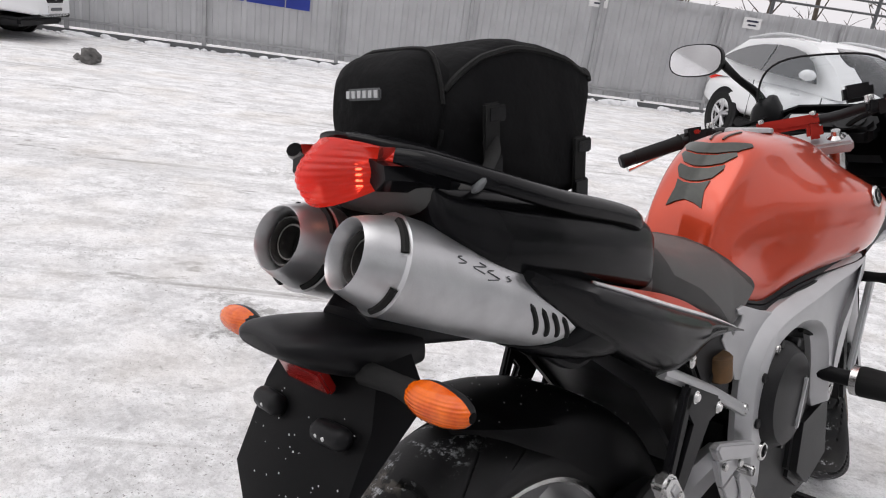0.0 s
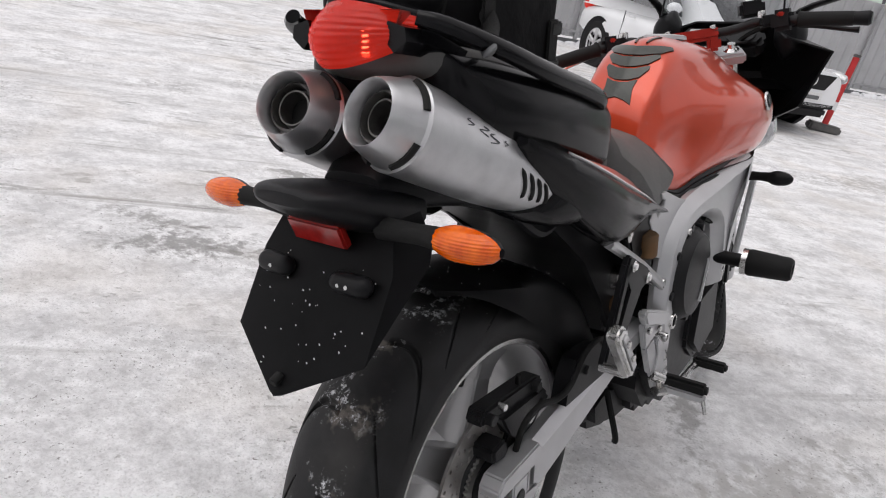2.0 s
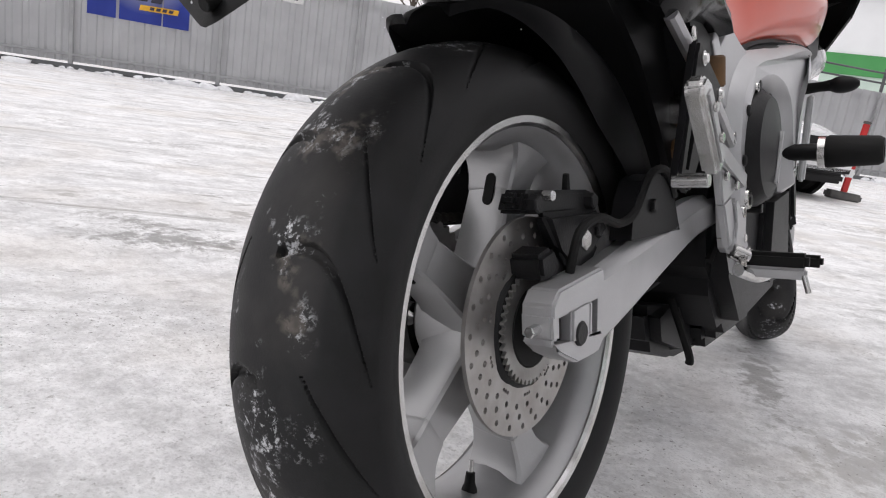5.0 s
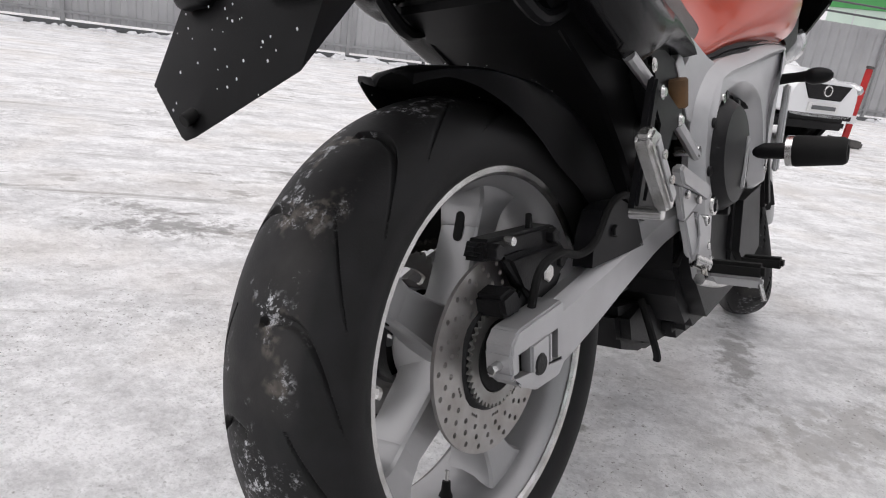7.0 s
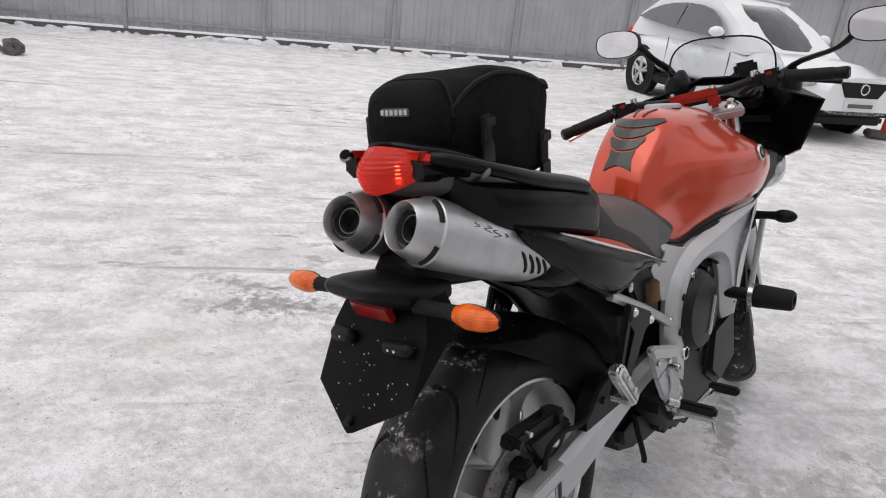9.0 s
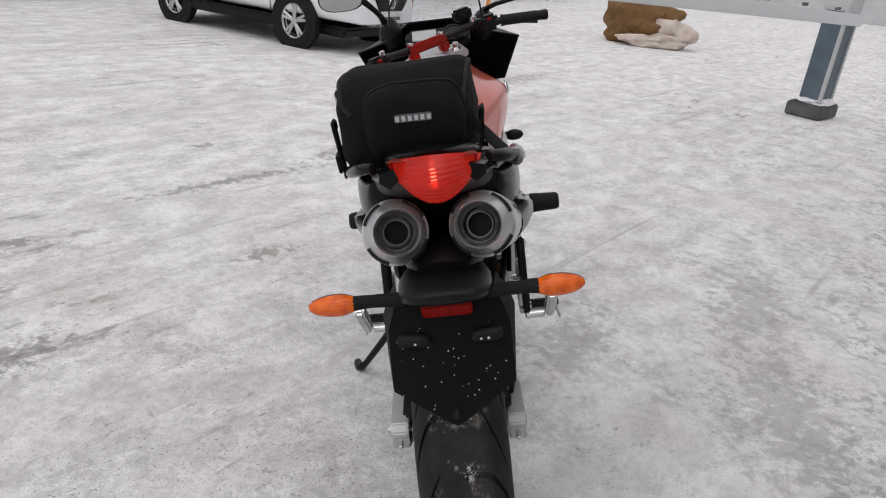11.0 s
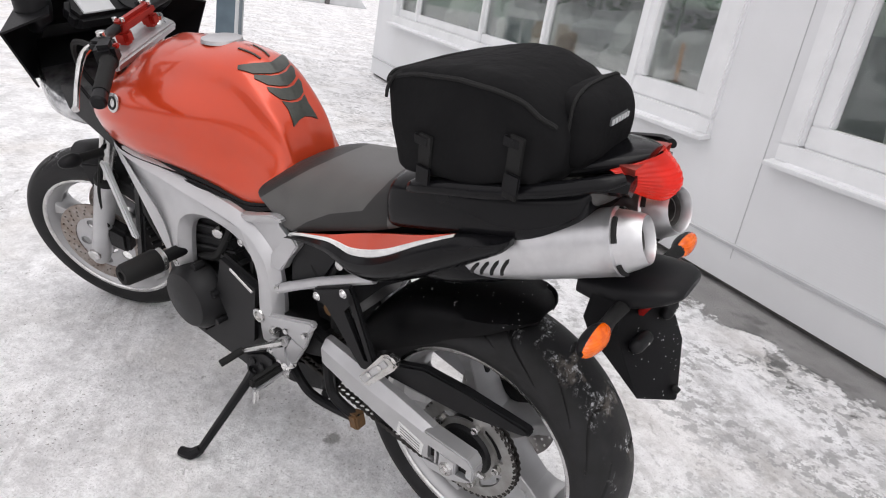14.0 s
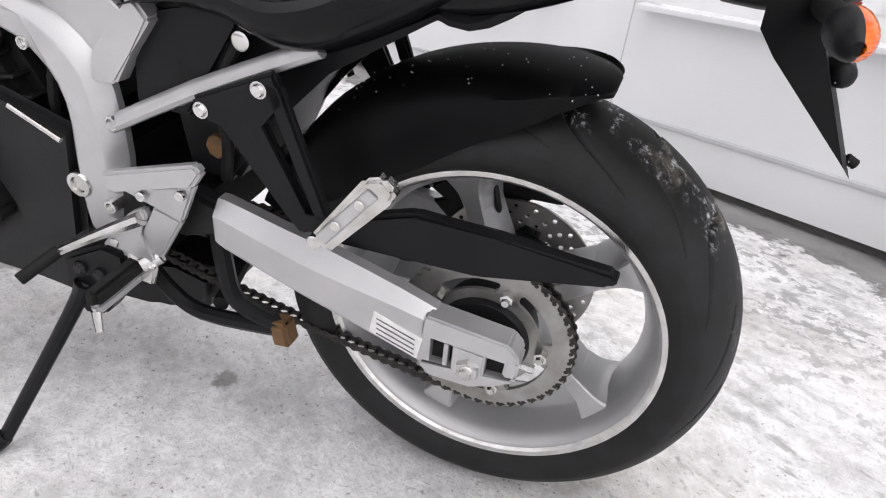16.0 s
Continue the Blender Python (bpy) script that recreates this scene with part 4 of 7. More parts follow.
# ---- barrier, posts, heap ----
def build_barrier():
    root = new("barrier_gate")
    root.matrix_world = pose(3.80, 5.85, 0, 0, 0, 40)
    tagged(root, "blue-grey barrier post with a white arm, capped with snow", "barrier")
    part("foot", box((0, 0, 0.07), (0.42, 0.36, 0.14), 0.015), STONE, root)
    part("column", box((0, 0, 0.60), (0.27, 0.22, 0.92), 0.015), BOLLARD, root)
    for s in (-1, 1):
        part("edge_strip", box((s * 0.128, -0.105, 0.60), (0.035, 0.035, 0.93), 0.006), LIGHTGREY, root)
    part("head", lathe([(-0.13, 0), (-0.13, 0.13), (-0.11, 0.15), (0.11, 0.15), (0.13, 0.13), (0.13, 0)], (0, 0, 1.10), (0, 1, 0), 20), LIGHTGREY, root)
    part("snow_cap", lumps((0, 0, 0.16), (0.2, 0.17, 0.05), 3, 0.3, 3), SNOW, root)
    part("snow_cap", lumps((0, 0, 1.24), (0.15, 0.13, 0.06), 4, 0.3, 3), SNOW, root)
    arm = part("arm", box((-2.3, -0.16, 1.05), (4.8, 0.05, 0.11), 0.012, rot=(0, 2, 0)), WHITECLAD, root)
    for k in range(6):
        part("arm_mark", box((-0.6 - 0.7 * k, -0.19, 1.07 + 0.0245 * k), (0.10, 0.012, 0.025)), POST, arm)
    return root


build_barrier()


def build_marker(x, y, material, turn, label):
    root = new("marker_post")
    root.matrix_world = pose(x, y, 0, 0, 3, turn)
    tagged(root, label, "marker post", "marker posts")
    part("base", box((0, 0, 0.045), (0.36, 0.16, 0.09), 0.02), STONE, root)
    part("blade", box((0, 0, 0.46), (0.07, 0.03, 0.78), 0.01), material, root)
    if material is REDPOST:
        part("stripe", box((0, 0, 0.30), (0.074, 0.034, 0.10), 0.004), WHITECLAD, root)
        part("cap", box((0, 0, 0.86), (0.076, 0.036, 0.03), 0.006), STONE, root)


build_marker(-0.52, 8.12, REDPOST, 30, "red marker post with a white band on a grey foot")
build_marker(0.70, 11.3, ORANGEPOST, 10, "orange marker post on a dark foot")


def build_heap():
    root = new("rag_heap")
    root.matrix_world = pose(3.6, 11.1, 0, 0, 0, 0)
    tagged(root, "heap of brown burlap and pale torn cloth on the snow", "heap")
    b = bmesh.new()
    lumps((-0.15, 0.1, 0.34), (0.62, 0.5, 0.46), 11, 0.4, 4, bm=b)
    lumps((-0.5, 0.05, 0.16), (0.34, 0.3, 0.24), 12, 0.4, 3, bm=b)
    part("burlap", b, SACKBROWN, root, angle=60)
    b = bmesh.new()
    lumps((0.25, -0.35, 0.20), (0.36, 0.2, 0.22), 13, 0.5, 4, bm=b)
    lumps((-0.1, -0.45, 0.10), (0.5, 0.18, 0.12), 14, 0.5, 4, bm=b)
    part("torn_cloth", b, SACKPALE, root, angle=60)


build_heap()
b = bmesh.new()
lumps((-8.0, 2.0, 0.07), (0.13, 0.10, 0.09), 21, 0.6, 3, bm=b)
lumps((-8.25, 1.95, 0.03), (0.05, 0.04, 0.04), 22, 0.5, 2, bm=b)
tagged(finish("rubble_lump", b, STONE), "dark frozen lump lying on the snow", "rubble")


def build_ramp():
    """Low snow-topped concrete ramp wall with a sloped end, and the grey shed behind it."""
    root = new("ramp_wall")
    root.matrix_world = pose(13.3, 16.0, 0, 0, 0, -20)
    tagged(root, "low pale concrete ramp wall topped with snow", "ramp", kind="structure")
    part("wall", prism([(0, 0), (3.0, 0), (2.5, 0.48), (0, 0.52)], 0, 0.22, 0.01, axis="y"), LIGHTGREY, root)
    part("coping", prism([(-0.05, 0.50), (2.52, 0.46), (2.52, 0.52), (-0.05, 0.57)], -0.05, 0.26, 0.01, axis="y"), POST, root)
    part("snow_cap", prism([(-0.05, 0.572), (2.48, 0.523), (2.40, 0.56), (0.0, 0.62)], -0.04, 0.25, 0.015, axis="y"), SNOW, root)
    for x in (0.25, 1.6):
        part("pillar", box((x, -0.03, 0.22), (0.14, 0.10, 0.44), 0.01), STONE, root)
    shed = new("shed")
    shed.matrix_world = pose(19.0, 24.0, 0, 0, 0, -20)
    tagged(shed, "plain grey shed with a brown door, far off", "building")
    part("wall", box((0, 3, 1.6), (18, 6, 3.2), 0.02), FENCE, shed)
    part("door", box((4.2, -0.03, 1.1), (1.2, 0.08, 2.2), 0.01), BARK, shed)
    part("roof", box((0, 3, 3.28), (18.4, 6.4, 0.16), 0.02), SNOW, shed)


build_ramp()

# ---- the motorcycle: x to its right, y forward, z up, from the rear axle ----
bike = new("motorcycle")
bike.matrix_world = pose(0, 0, 0.309, 0, -11.72, 0)
tagged(bike, "orange and silver motorcycle leaning on its side stand in the snow", "motorcycle")


def both(name, bm, material, parent=None, label="", angle=35):
    """A part and its mirror image."""
    other = mirror_x(bm)
    return part(name, bm, material, parent or bike, label, angle), part(name, other, material, parent or bike, label, angle)


def tyre(R, half, bead, y0, z0, rings=1150, across=170, grooves=9, hand=1):
    """Tyre with grooves cut into its tread."""
    prof = []
    crown_r = R - half * 0.52
    for k in range(across + 1):
        u = -1 + 2 * k / across
        if abs(u) < 0.74:                                 # tread: a round crown
            a = u / 0.74
            prof.append((half * 0.985 * math.sin(a * 1.32) / math.sin(1.32), crown_r + (R - crown_r) * (math.cos(a * 1.32) - math.cos(1.32)) / (1 - math.cos(1.32)), a))
        else:
            a = (abs(u) - 0.74) / 0.26
            x = half * (0.985 + 0.03 * math.sin(a * 3.1) - 0.20 * a * a)
            prof.append((math.copysign(x, u), crown_r + (bead - crown_r) * a, 2.0))
    co, tag = [], []
    for j in range(rings):
        th = 2 * math.pi * j / rings
        for x, r, a in prof:
            d = 0.0
            if abs(a) < 1:
                ph = (th * grooves / (2 * math.pi)) % 1.0
                for side, start in ((1, 0.0), (-1, 0.5)):
                    q = a * side
                    if 0.04 < q < 0.93:
                        c = (start + hand * (0.62 * q - 0.28 * math.sin(q * 3.0))) % 1.0
                        gap = abs((ph - c + 0.5) % 1.0 - 0.5) * 2 * math.pi * r / grooves
                        d = max(d, 0.0075 * min(1.0, 1.6 * max(0.0, 1 - gap / (0.0066 * min(1.0, 4 * (0.95 - q))))))
                        c2 = (start + 0.42 + hand * 1.1 * (q - 0.35)) % 1.0
                        gap = abs((ph - c2 + 0.5) % 1.0 - 0.5) * 2 * math.pi * r / grooves
                        if 0.35 < q < 0.85:
                            d = max(d, 0.0055 * min(1.0, 1.6 * max(0.0, 1 - gap / (0.0056 * min(1.0, 5 * min(q - 0.33, 0.87 - q))))))
            co.append((x, y0 + (r - d) * math.cos(th), z0 + (r - d) * math.sin(th)))
            tag.append(max(0.0, 1 - (abs(a) / 0.52) ** 3) if abs(a) < 1 else 0.0)
    m = len(prof)
    faces = [(j * m + k, j * m + k + 1, ((j + 1) % rings) * m + k + 1, ((j + 1) % rings) * m + k) for j in range(rings) for k in range(m - 1)]
    return co, faces, tag


def tyre_part(parent, *args, **kw):
    co, faces, tag = tyre(*args, **kw)
    me = bpy.data.meshes.new("tyre")
    me.from_pydata(co, [], faces)
    at = me.attributes.new("crown", "FLOAT", "POINT")
    at.data.foreach_set("value", tag)
    me.shade_smooth()
    me.set_sharp_from_angle(angle=radians(40))
    me.materials.append(TYRE)
    ob = new("tyre", me)
    ob.parent = parent
    return tagged(ob, "black road tyre with snow packed in the tread")


def holed_ring(r0, r1, holes, x0, x1, c=(0, 0), seg=72, wave=0.0, teeth=0, tooth=0.0):
    """A flat ring in the plane of the wheel, pierced by holes of (y, z, radius)."""
    t = bmesh.new()
    def loop(fn, n):
        vs = [t.verts.new((x0, *fn(2 * math.pi * k / n))) for k in range(n)]
        return [t.edges.new((vs[k - 1], vs[k])) for k in range(n)]
    edges = []
    if teeth:
        n = teeth * 4
        k = [0]
        def outer(a):
            j = k[0] % 4
            k[0] += 1
            r = r1 + (tooth if j in (1, 2) else 0)
            return c[0] + r * math.cos(a), c[1] + r * math.sin(a)
        edges += loop(outer, n)
    else:
        edges += loop(lambda a: (c[0] + r1 * math.cos(a), c[1] + r1 * math.sin(a)), seg)
    edges += loop(lambda a: (c[0] + (r0 + wave * math.cos(a * 5)) * math.cos(a), c[1] + (r0 + wave * math.cos(a * 5)) * math.sin(a)), seg // 2)
    for hy, hz, hr in holes:
        edges += loop(lambda a: (c[0] + hy + hr * math.cos(a), c[1] + hz + hr * math.sin(a)), 8)
    bmesh.ops.triangle_fill(t, use_beauty=True, use_dissolve=False, edges=edges)
    g = bmesh.ops.extrude_face_region(t, geom=t.faces[:])
    for v in g["geom"]:
        if isinstance(v, bmesh.types.BMVert):
            v.co.x = x1
    return t


def spoke_wheel(parent, label, rim_r, half, spokes, hub_r, turn, hub_half, spoke_w, slots=False):
    """Cast wheel about the origin: rim barrel with lips, hub and flared spokes. Returns the rim, which carries the rest."""
    r = rim_r
    prof = [(-half, r - 0.006), (-half, r), (-half + 0.006, r + 0.001), (-half + 0.012, r - 0.012), (-half + 0.03, r - 0.020), (0, r - 0.026), (half - 0.03, r - 0.020), (half - 0.012, r - 0.012), (half - 0.006, r + 0.001), (half, r), (half, r - 0.006), (half - 0.006, r - 0.014), (half - 0.03, r - 0.025), (0.012, r - 0.032), (-0.012, r - 0.032), (-half + 0.03, r - 0.025), (-half + 0.006, r - 0.014)]
    rim = part(label, lathe(prof, (0, 0, 0), (1, 0, 0), 72, closed=True), WHEEL, parent, "silver cast wheel")
    for q in (-1, 1):                                     # bright machined lip
        part("rim_lip", lathe([(q * (half + 0.001), r - 0.010), (q * (half + 0.005), r - 0.006), (q * (half + 0.006), r + 0.001), (q * (half + 0.002), r + 0.004), (q * (half - 0.004), r + 0.001)], (0, 0, 0), (1, 0, 0), 72, closed=True), CHROME, rim)
    part("hub", lathe([(-hub_half, 0.02), (-hub_half, hub_r * 0.8), (-hub_half + 0.012, hub_r), (hub_half - 0.012, hub_r), (hub_half, hub_r * 0.8), (hub_half, 0.02)], (0, 0, 0), (1, 0, 0), 36), WHEEL, rim)
    for k in range(spokes):
        a = turn + 2 * math.pi * k / spokes
        d, s = Vector((0, math.cos(a), math.sin(a))), Vector((0, -math.sin(a), math.cos(a)))
        rings = []
        for u, w, h in ((hub_r * 0.80, 1.75, 0.95), (hub_r + 0.012, 1.35, 0.84), (0.5 * (hub_r + r), 1.0, 0.74), (r - 0.075, 1.02, 0.76), (r - 0.055, 1.14, 0.82), (r - 0.042, 1.38, 0.90), (r - 0.032, 1.75, 0.97), (r - 0.024, 2.1, 1.0)):
            c = d * u
            ww = spoke_w * w
            hh = h * half * 0.62
            rings.append([c + s * ww * p + Vector((hh * q, 0, 0)) for p, q in ((-0.74, -0.45), (-0.55, -0.94), (-0.46, -1), (0.46, -1), (0.55, -0.94), (0.74, -0.45), (1, 0.62), (0.97, 0.90), (0.86, 1), (-0.86, 1), (-0.97, 0.90), (-1, 0.62))])
        sp = part("spoke", loft(smooth_ring_list(rings, 5)), WHEEL, rim, angle=28)
        if slots:                                         # near the rim, a black tile paints the shade in each hollow spoke's slot
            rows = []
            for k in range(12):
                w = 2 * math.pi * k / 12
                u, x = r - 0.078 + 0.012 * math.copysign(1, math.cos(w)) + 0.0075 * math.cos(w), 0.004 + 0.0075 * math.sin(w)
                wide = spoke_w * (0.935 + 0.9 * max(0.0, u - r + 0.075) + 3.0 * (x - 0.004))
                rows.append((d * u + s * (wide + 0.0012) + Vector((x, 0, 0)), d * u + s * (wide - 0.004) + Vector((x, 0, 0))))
            part("spoke_slot_shade", loft([[p[0] for p in rows], [p[1] for p in rows]]), DARKFILL, sp)
    return rim


def smooth_ring_list(rings, res=3):
    cols = [spline([r[k] for r in rings], res) for k in range(len(rings[0]))]
    return [[c[i] for c in cols] for i in range(len(cols[0]))]


def slot_holes(r, count):
    """Rows of three touching holes that read as short curved slots near the inner edge of a disc."""
    return [(r * math.cos(2 * math.pi * (k + 0.5) / count + q * 0.062), r * math.sin(2 * math.pi * (k + 0.5) / count + q * 0.062), 0.0022) for k in range(count) for q in (-1, 0, 1)]


def disc_holes(r0, r1, rows, count, size=0.0038):
    out = []
    for k in range(count):
        for j in range(rows):
            a = 2 * math.pi * (k + 0.33 * j) / count
            r = r0 + (r1 - r0) * (j + 0.5) / rows
            out.append((r * math.cos(a), r * math.sin(a), size))
    return out


SPOKE_TURN = 1.27
rear = spoke_wheel(bike, "rear_wheel", 0.2305, 0.071, 5, 0.060, SPOKE_TURN, 0.056, 0.0225, True)
rear.matrix_local = Matrix.Translation((-0.006, 0, 0))
tyre_part(rear, 0.315, 0.089, 0.224, 0, 0)
part("brake_disc", holed_ring(0.070, 0.1225, disc_holes(0.084, 0.119, 3, 24, 0.0036) + slot_holes(0.078, 10), 0.064, 0.069, wave=0.003), DISC, rear, "drilled steel brake disc with light rust")
b = bmesh.new()
lathe([(0.04, 0.03), (0.04, 0.073), (0.064, 0.075), (0.072, 0.066), (0.072, 0.03)], (0, 0, 0), (1, 0, 0), 40, bm=b)
part("disc_carrier", b, ENGINE, rear)
part("toothed_sensor_ring", holed_ring(0.046, 0.0595, [], 0.072, 0.077, teeth=44, tooth=0.005), SPROCKET, rear)
part("hub_seal", lathe([(0.072, 0.02), (0.078, 0.022), (0.078, 0.044), (0.074, 0.046)], (0, 0, 0), (1, 0, 0), 32), DARKFILL, rear)
part("sprocket", holed_ring(0.0925, 0.1145, [], -0.092, -0.085, teeth=46, tooth=0.006), SPROCKET, rear, "worn steel sprocket")
b = holed_ring(0.058, 0.076, [], -0.0915, -0.0855)
for k in range(5):                                        # arms between the large windows
    a = 2 * math.pi * k / 5 + 0.63
    e, q = Vector((0, math.cos(a), math.sin(a))), Vector((0, -math.sin(a), math.cos(a)))
    loft([[Vector((x, 0, 0)) + e * u + q * w for x, w in ((-0.0915, -h), (-0.0915, h), (-0.0855, h), (-0.0855, -h))] for u, h in ((0.070, 0.020), (0.080, 0.014), (0.088, 0.015), (0.097, 0.026))], b)
part("sprocket_spider", b, SPROCKET, rear)
b = bmesh.new()
lathe([(-0.10, 0.02), (-0.10, 0.058), (-0.085, 0.066), (-0.05, 0.066)], (0, 0, 0), (1, 0, 0), 36, bm=b)
part("sprocket_carrier", b, ENGINE, rear)
for k in range(5):
    a = 2 * math.pi * k / 5 + 0.63
    part("sprocket_nut", lathe([(0, 0), (0, 0.009), (-0.012, 0.009), (-0.013, 0.006), (-0.018, 0.005), (-0.018, 0)], (-0.092, 0.080 * math.cos(a), 0.080 * math.sin(a)), (1, 0, 0), 6), CHROME, rear)
vd = Vector((0, math.cos(4.55), math.sin(4.55)))
vx = Vector((0.010, 0, 0))
valve = part("valve", tube([vd * 0.200 + vx, vd * 0.196 + vx, vd * 0.190 + vx, vd * 0.178 + vx], [0.010, 0.009, 0.0065, 0.0055], 10, 2), RUBBER, rear)
part("valve_stem", tube([vd * 0.180 + vx, vd * 0.164 + vx], 0.0032, 8, 1), CHROME, valve)
b = rod((-0.168, 0, 0.002), (0.120, 0, 0), 0.010)
part("axle", b, CHROME, rear)
part("axle_nut", lathe([(-0.172, 0), (-0.172, 0.0075), (-0.166, 0.009), (-0.166, 0.015), (-0.156, 0.017), (-0.156, 0)], (0, 0, 0.002), (1, 0, 0), 6), CHROME, rear)

# swinging arm
def swing_arm(s, xo, rows):
    """Box-section arm: upright outer face, sloping upper facet, and an open fork end that holds the axle blocks."""
    rings = []
    for y, zb, ze, zt in rows:
        rings.append([Vector((s * x, y, z)) for x, z in ((xo - 0.004, zb), (xo, zb + 0.006), (xo, ze), (xo - 0.016, zt), (xo - 0.032, zt), (xo - 0.036, zt - 0.006), (xo - 0.036, zb + 0.004), (xo - 0.032, zb))])
    ob = part("swing_arm", loft(smooth_ring_list(rings, 2)), ALU, bike, "silver box-section swing arm", angle=22)
    b = bmesh.new()
    for poly, out in (([(0.064, 0.056), (0.060, 0.064), (-0.046, 0.053), (-0.060, 0.038), (-0.060, 0.022), (0.064, 0.030)], 0.003),
                      ([(0.066, -0.018), (0.064, -0.010), (-0.060, -0.004), (-0.058, 0.006), (-0.044, -0.014), (-0.004, -0.032), (0.050, -0.032)], 0.003),
                      ([(-0.062, 0.030), (-0.044, 0.030), (-0.042, 0.000), (-0.060, 0.002)], 0.002)):
        prism(poly, s * (xo + out), s * (xo - 0.034), 0.003, bm=b)
    end = part("fork_end", b, ALU, ob)
    # Black block fills the open fork end, painting the shade inside it.
    part("adjuster_slot_shade", prism([(0.060, 0.036), (-0.044, 0.030), (-0.044, -0.006), (0.060, -0.014)], s * (xo - 0.012), s * (xo - 0.026), 0.001), DARKFILL, ob)
    b = bmesh.new()
    prism([(0.022, 0.033), (-0.020, 0.029), (-0.020, -0.008), (0.022, -0.012)], s * (xo + 0.005), s * (xo - 0.012), 0.003, bm=b)
    prism([(0.034, 0.028), (0.028, 0.028), (0.028, -0.008), (0.034, -0.008)], s * (xo + 0.002), s * (xo - 0.012), 0.001, bm=b)
    part("adjuster_block", b, ALU, ob)
    part("adjuster_screw", rod((s * (xo - 0.015), -0.055, 0.014), (s * (xo - 0.015), -0.078, 0.013), 0.006, 6), CHROME, ob)
    return ob


swing_arm(-1, 0.160, [(0.350, 0.082, 0.120, 0.138), (0.342, 0.074, 0.121, 0.141), (0.255, 0.043, 0.094, 0.120), (0.20, 0.025, 0.080, 0.108), (0.10, -0.006, 0.062, 0.080), (0.052, -0.022, 0.052, 0.064)])
swing_arm(1, 0.124, [(0.58, 0.085, 0.118, 0.132), (0.44, 0.070, 0.110, 0.126), (0.345, 0.048, 0.094, 0.112), (0.255, 0.024, 0.078, 0.096), (0.20, 0.008, 0.068, 0.086), (0.10, -0.018, 0.052, 0.066), (0.052, -0.026, 0.044, 0.056)])
b = prism([(0.60, 0.13), (0.40, 0.135), (0.38, 0.05), (0.60, 0.045)], -0.135, 0.10, 0.02)
part("swing_arm_bridge", b, ENGINE, bike)
part("arm_pivot", prism([(0.60, 0.145), (0.40, 0.148), (0.340, 0.132), (0.336, 0.088), (0.40, 0.075), (0.60, 0.06)], -0.152, -0.12, 0.008), ENGINE, bike, "black root of the swing arm")
b = prism([(0.128, 0.046), (0.062, 0.024), (0.068, -0.010), (0.134, 0.013)], -0.1616, -0.1595, 0)
part("warning_label", b, WHITE, bike, "white printed label")
for k in range(4):
    z = 0.034 - 0.008 * k
    part("label_print", prism([(0.124, z + 0.004), (0.072, z - 0.013), (0.072, z - 0.015), (0.124, z + 0.002)], -0.1622, -0.1617), POST, bike)
b = rod((0.131, 0, 0), (0.110, 0, 0), 0.014)
part("axle_head", b, ENGINE, bike)

# hugger, chain guard, chain
HUG = [(22, 0.352, 0.300, 1.0), (35, 0.350, 0.262, 1.0), (49, 0.348, 0.248, 1.0), (65, 0.344, 0.246, 1.0), (79, 0.343, 0.267, 1.0), (89, 0.345, 0.290, 0.99), (95, 0.348, 0.309, 0.93), (99, 0.350, 0.325, 0.83), (102.5, 0.352, 0.338, 0.68), (105, 0.352, 0.346, 0.46), (105.8, 0.350, 0.347, 0.30)]


def hugger_ring(r):
    """Across the tyre at one angle: crown at radius top, skirts down to radius low."""
    a, top, low, w = r
    c, s = math.cos(radians(a)), math.sin(radians(a))
    half = [(0.100, low), (0.104, low + 0.35 * (top - low)), (0.102, low + 0.7 * (top - low)), (0.092, top - 0.012), (0.06, top - 0.002), (0.0, top + 0.003)]
    return [Vector((x * w, q * c, q * s)) for x, q in half] + [Vector((-x * w, q * c, q * s)) for x, q in half[-2::-1]]


t = loft(smooth_rings(HUG, hugger_ring, 4), closed=False)
bmesh.ops.solidify(t, geom=t.faces[:], thickness=0.006)
part("hugger", t, BLACK, bike, "matt black inner mudguard with snow drops", angle=50)
b = bmesh.new()
rnd = random.Random(9)
for k in range(90):                                       # melted and frozen drops on the mudguard
    a, x = radians(rnd.uniform(40, 103)), rnd.uniform(-0.095, 0.095)
    r = float(np.interp(math.degrees(a), [h[0] for h in HUG], [h[1] for h in HUG]))
    q = r + 0.003 - 0.016 * (abs(x) / 0.095) ** 4 - (0.03 * rnd.random() if abs(x) > 0.09 else 0)
    d = rnd.uniform(0.0005, 0.0010)
    lumps((x, q * math.cos(a), q * math.sin(a)), (d, d, d), k, 0.2, 1, bm=b)
tagged(part("snow_drops", b, SNOW, bike), "tiny drops of frozen snow", kind="stuff")
b = prism([(0.205, 0.135), (0.10, 0.172), (-0.005, 0.166), (-0.142, 0.158), (-0.150, 0.148), (-0.138, 0.137), (0.015, 0.104), (0.20, 0.098)], -0.118, -0.095, 0.005)
part("chain_guard", b, BLACK, bike)


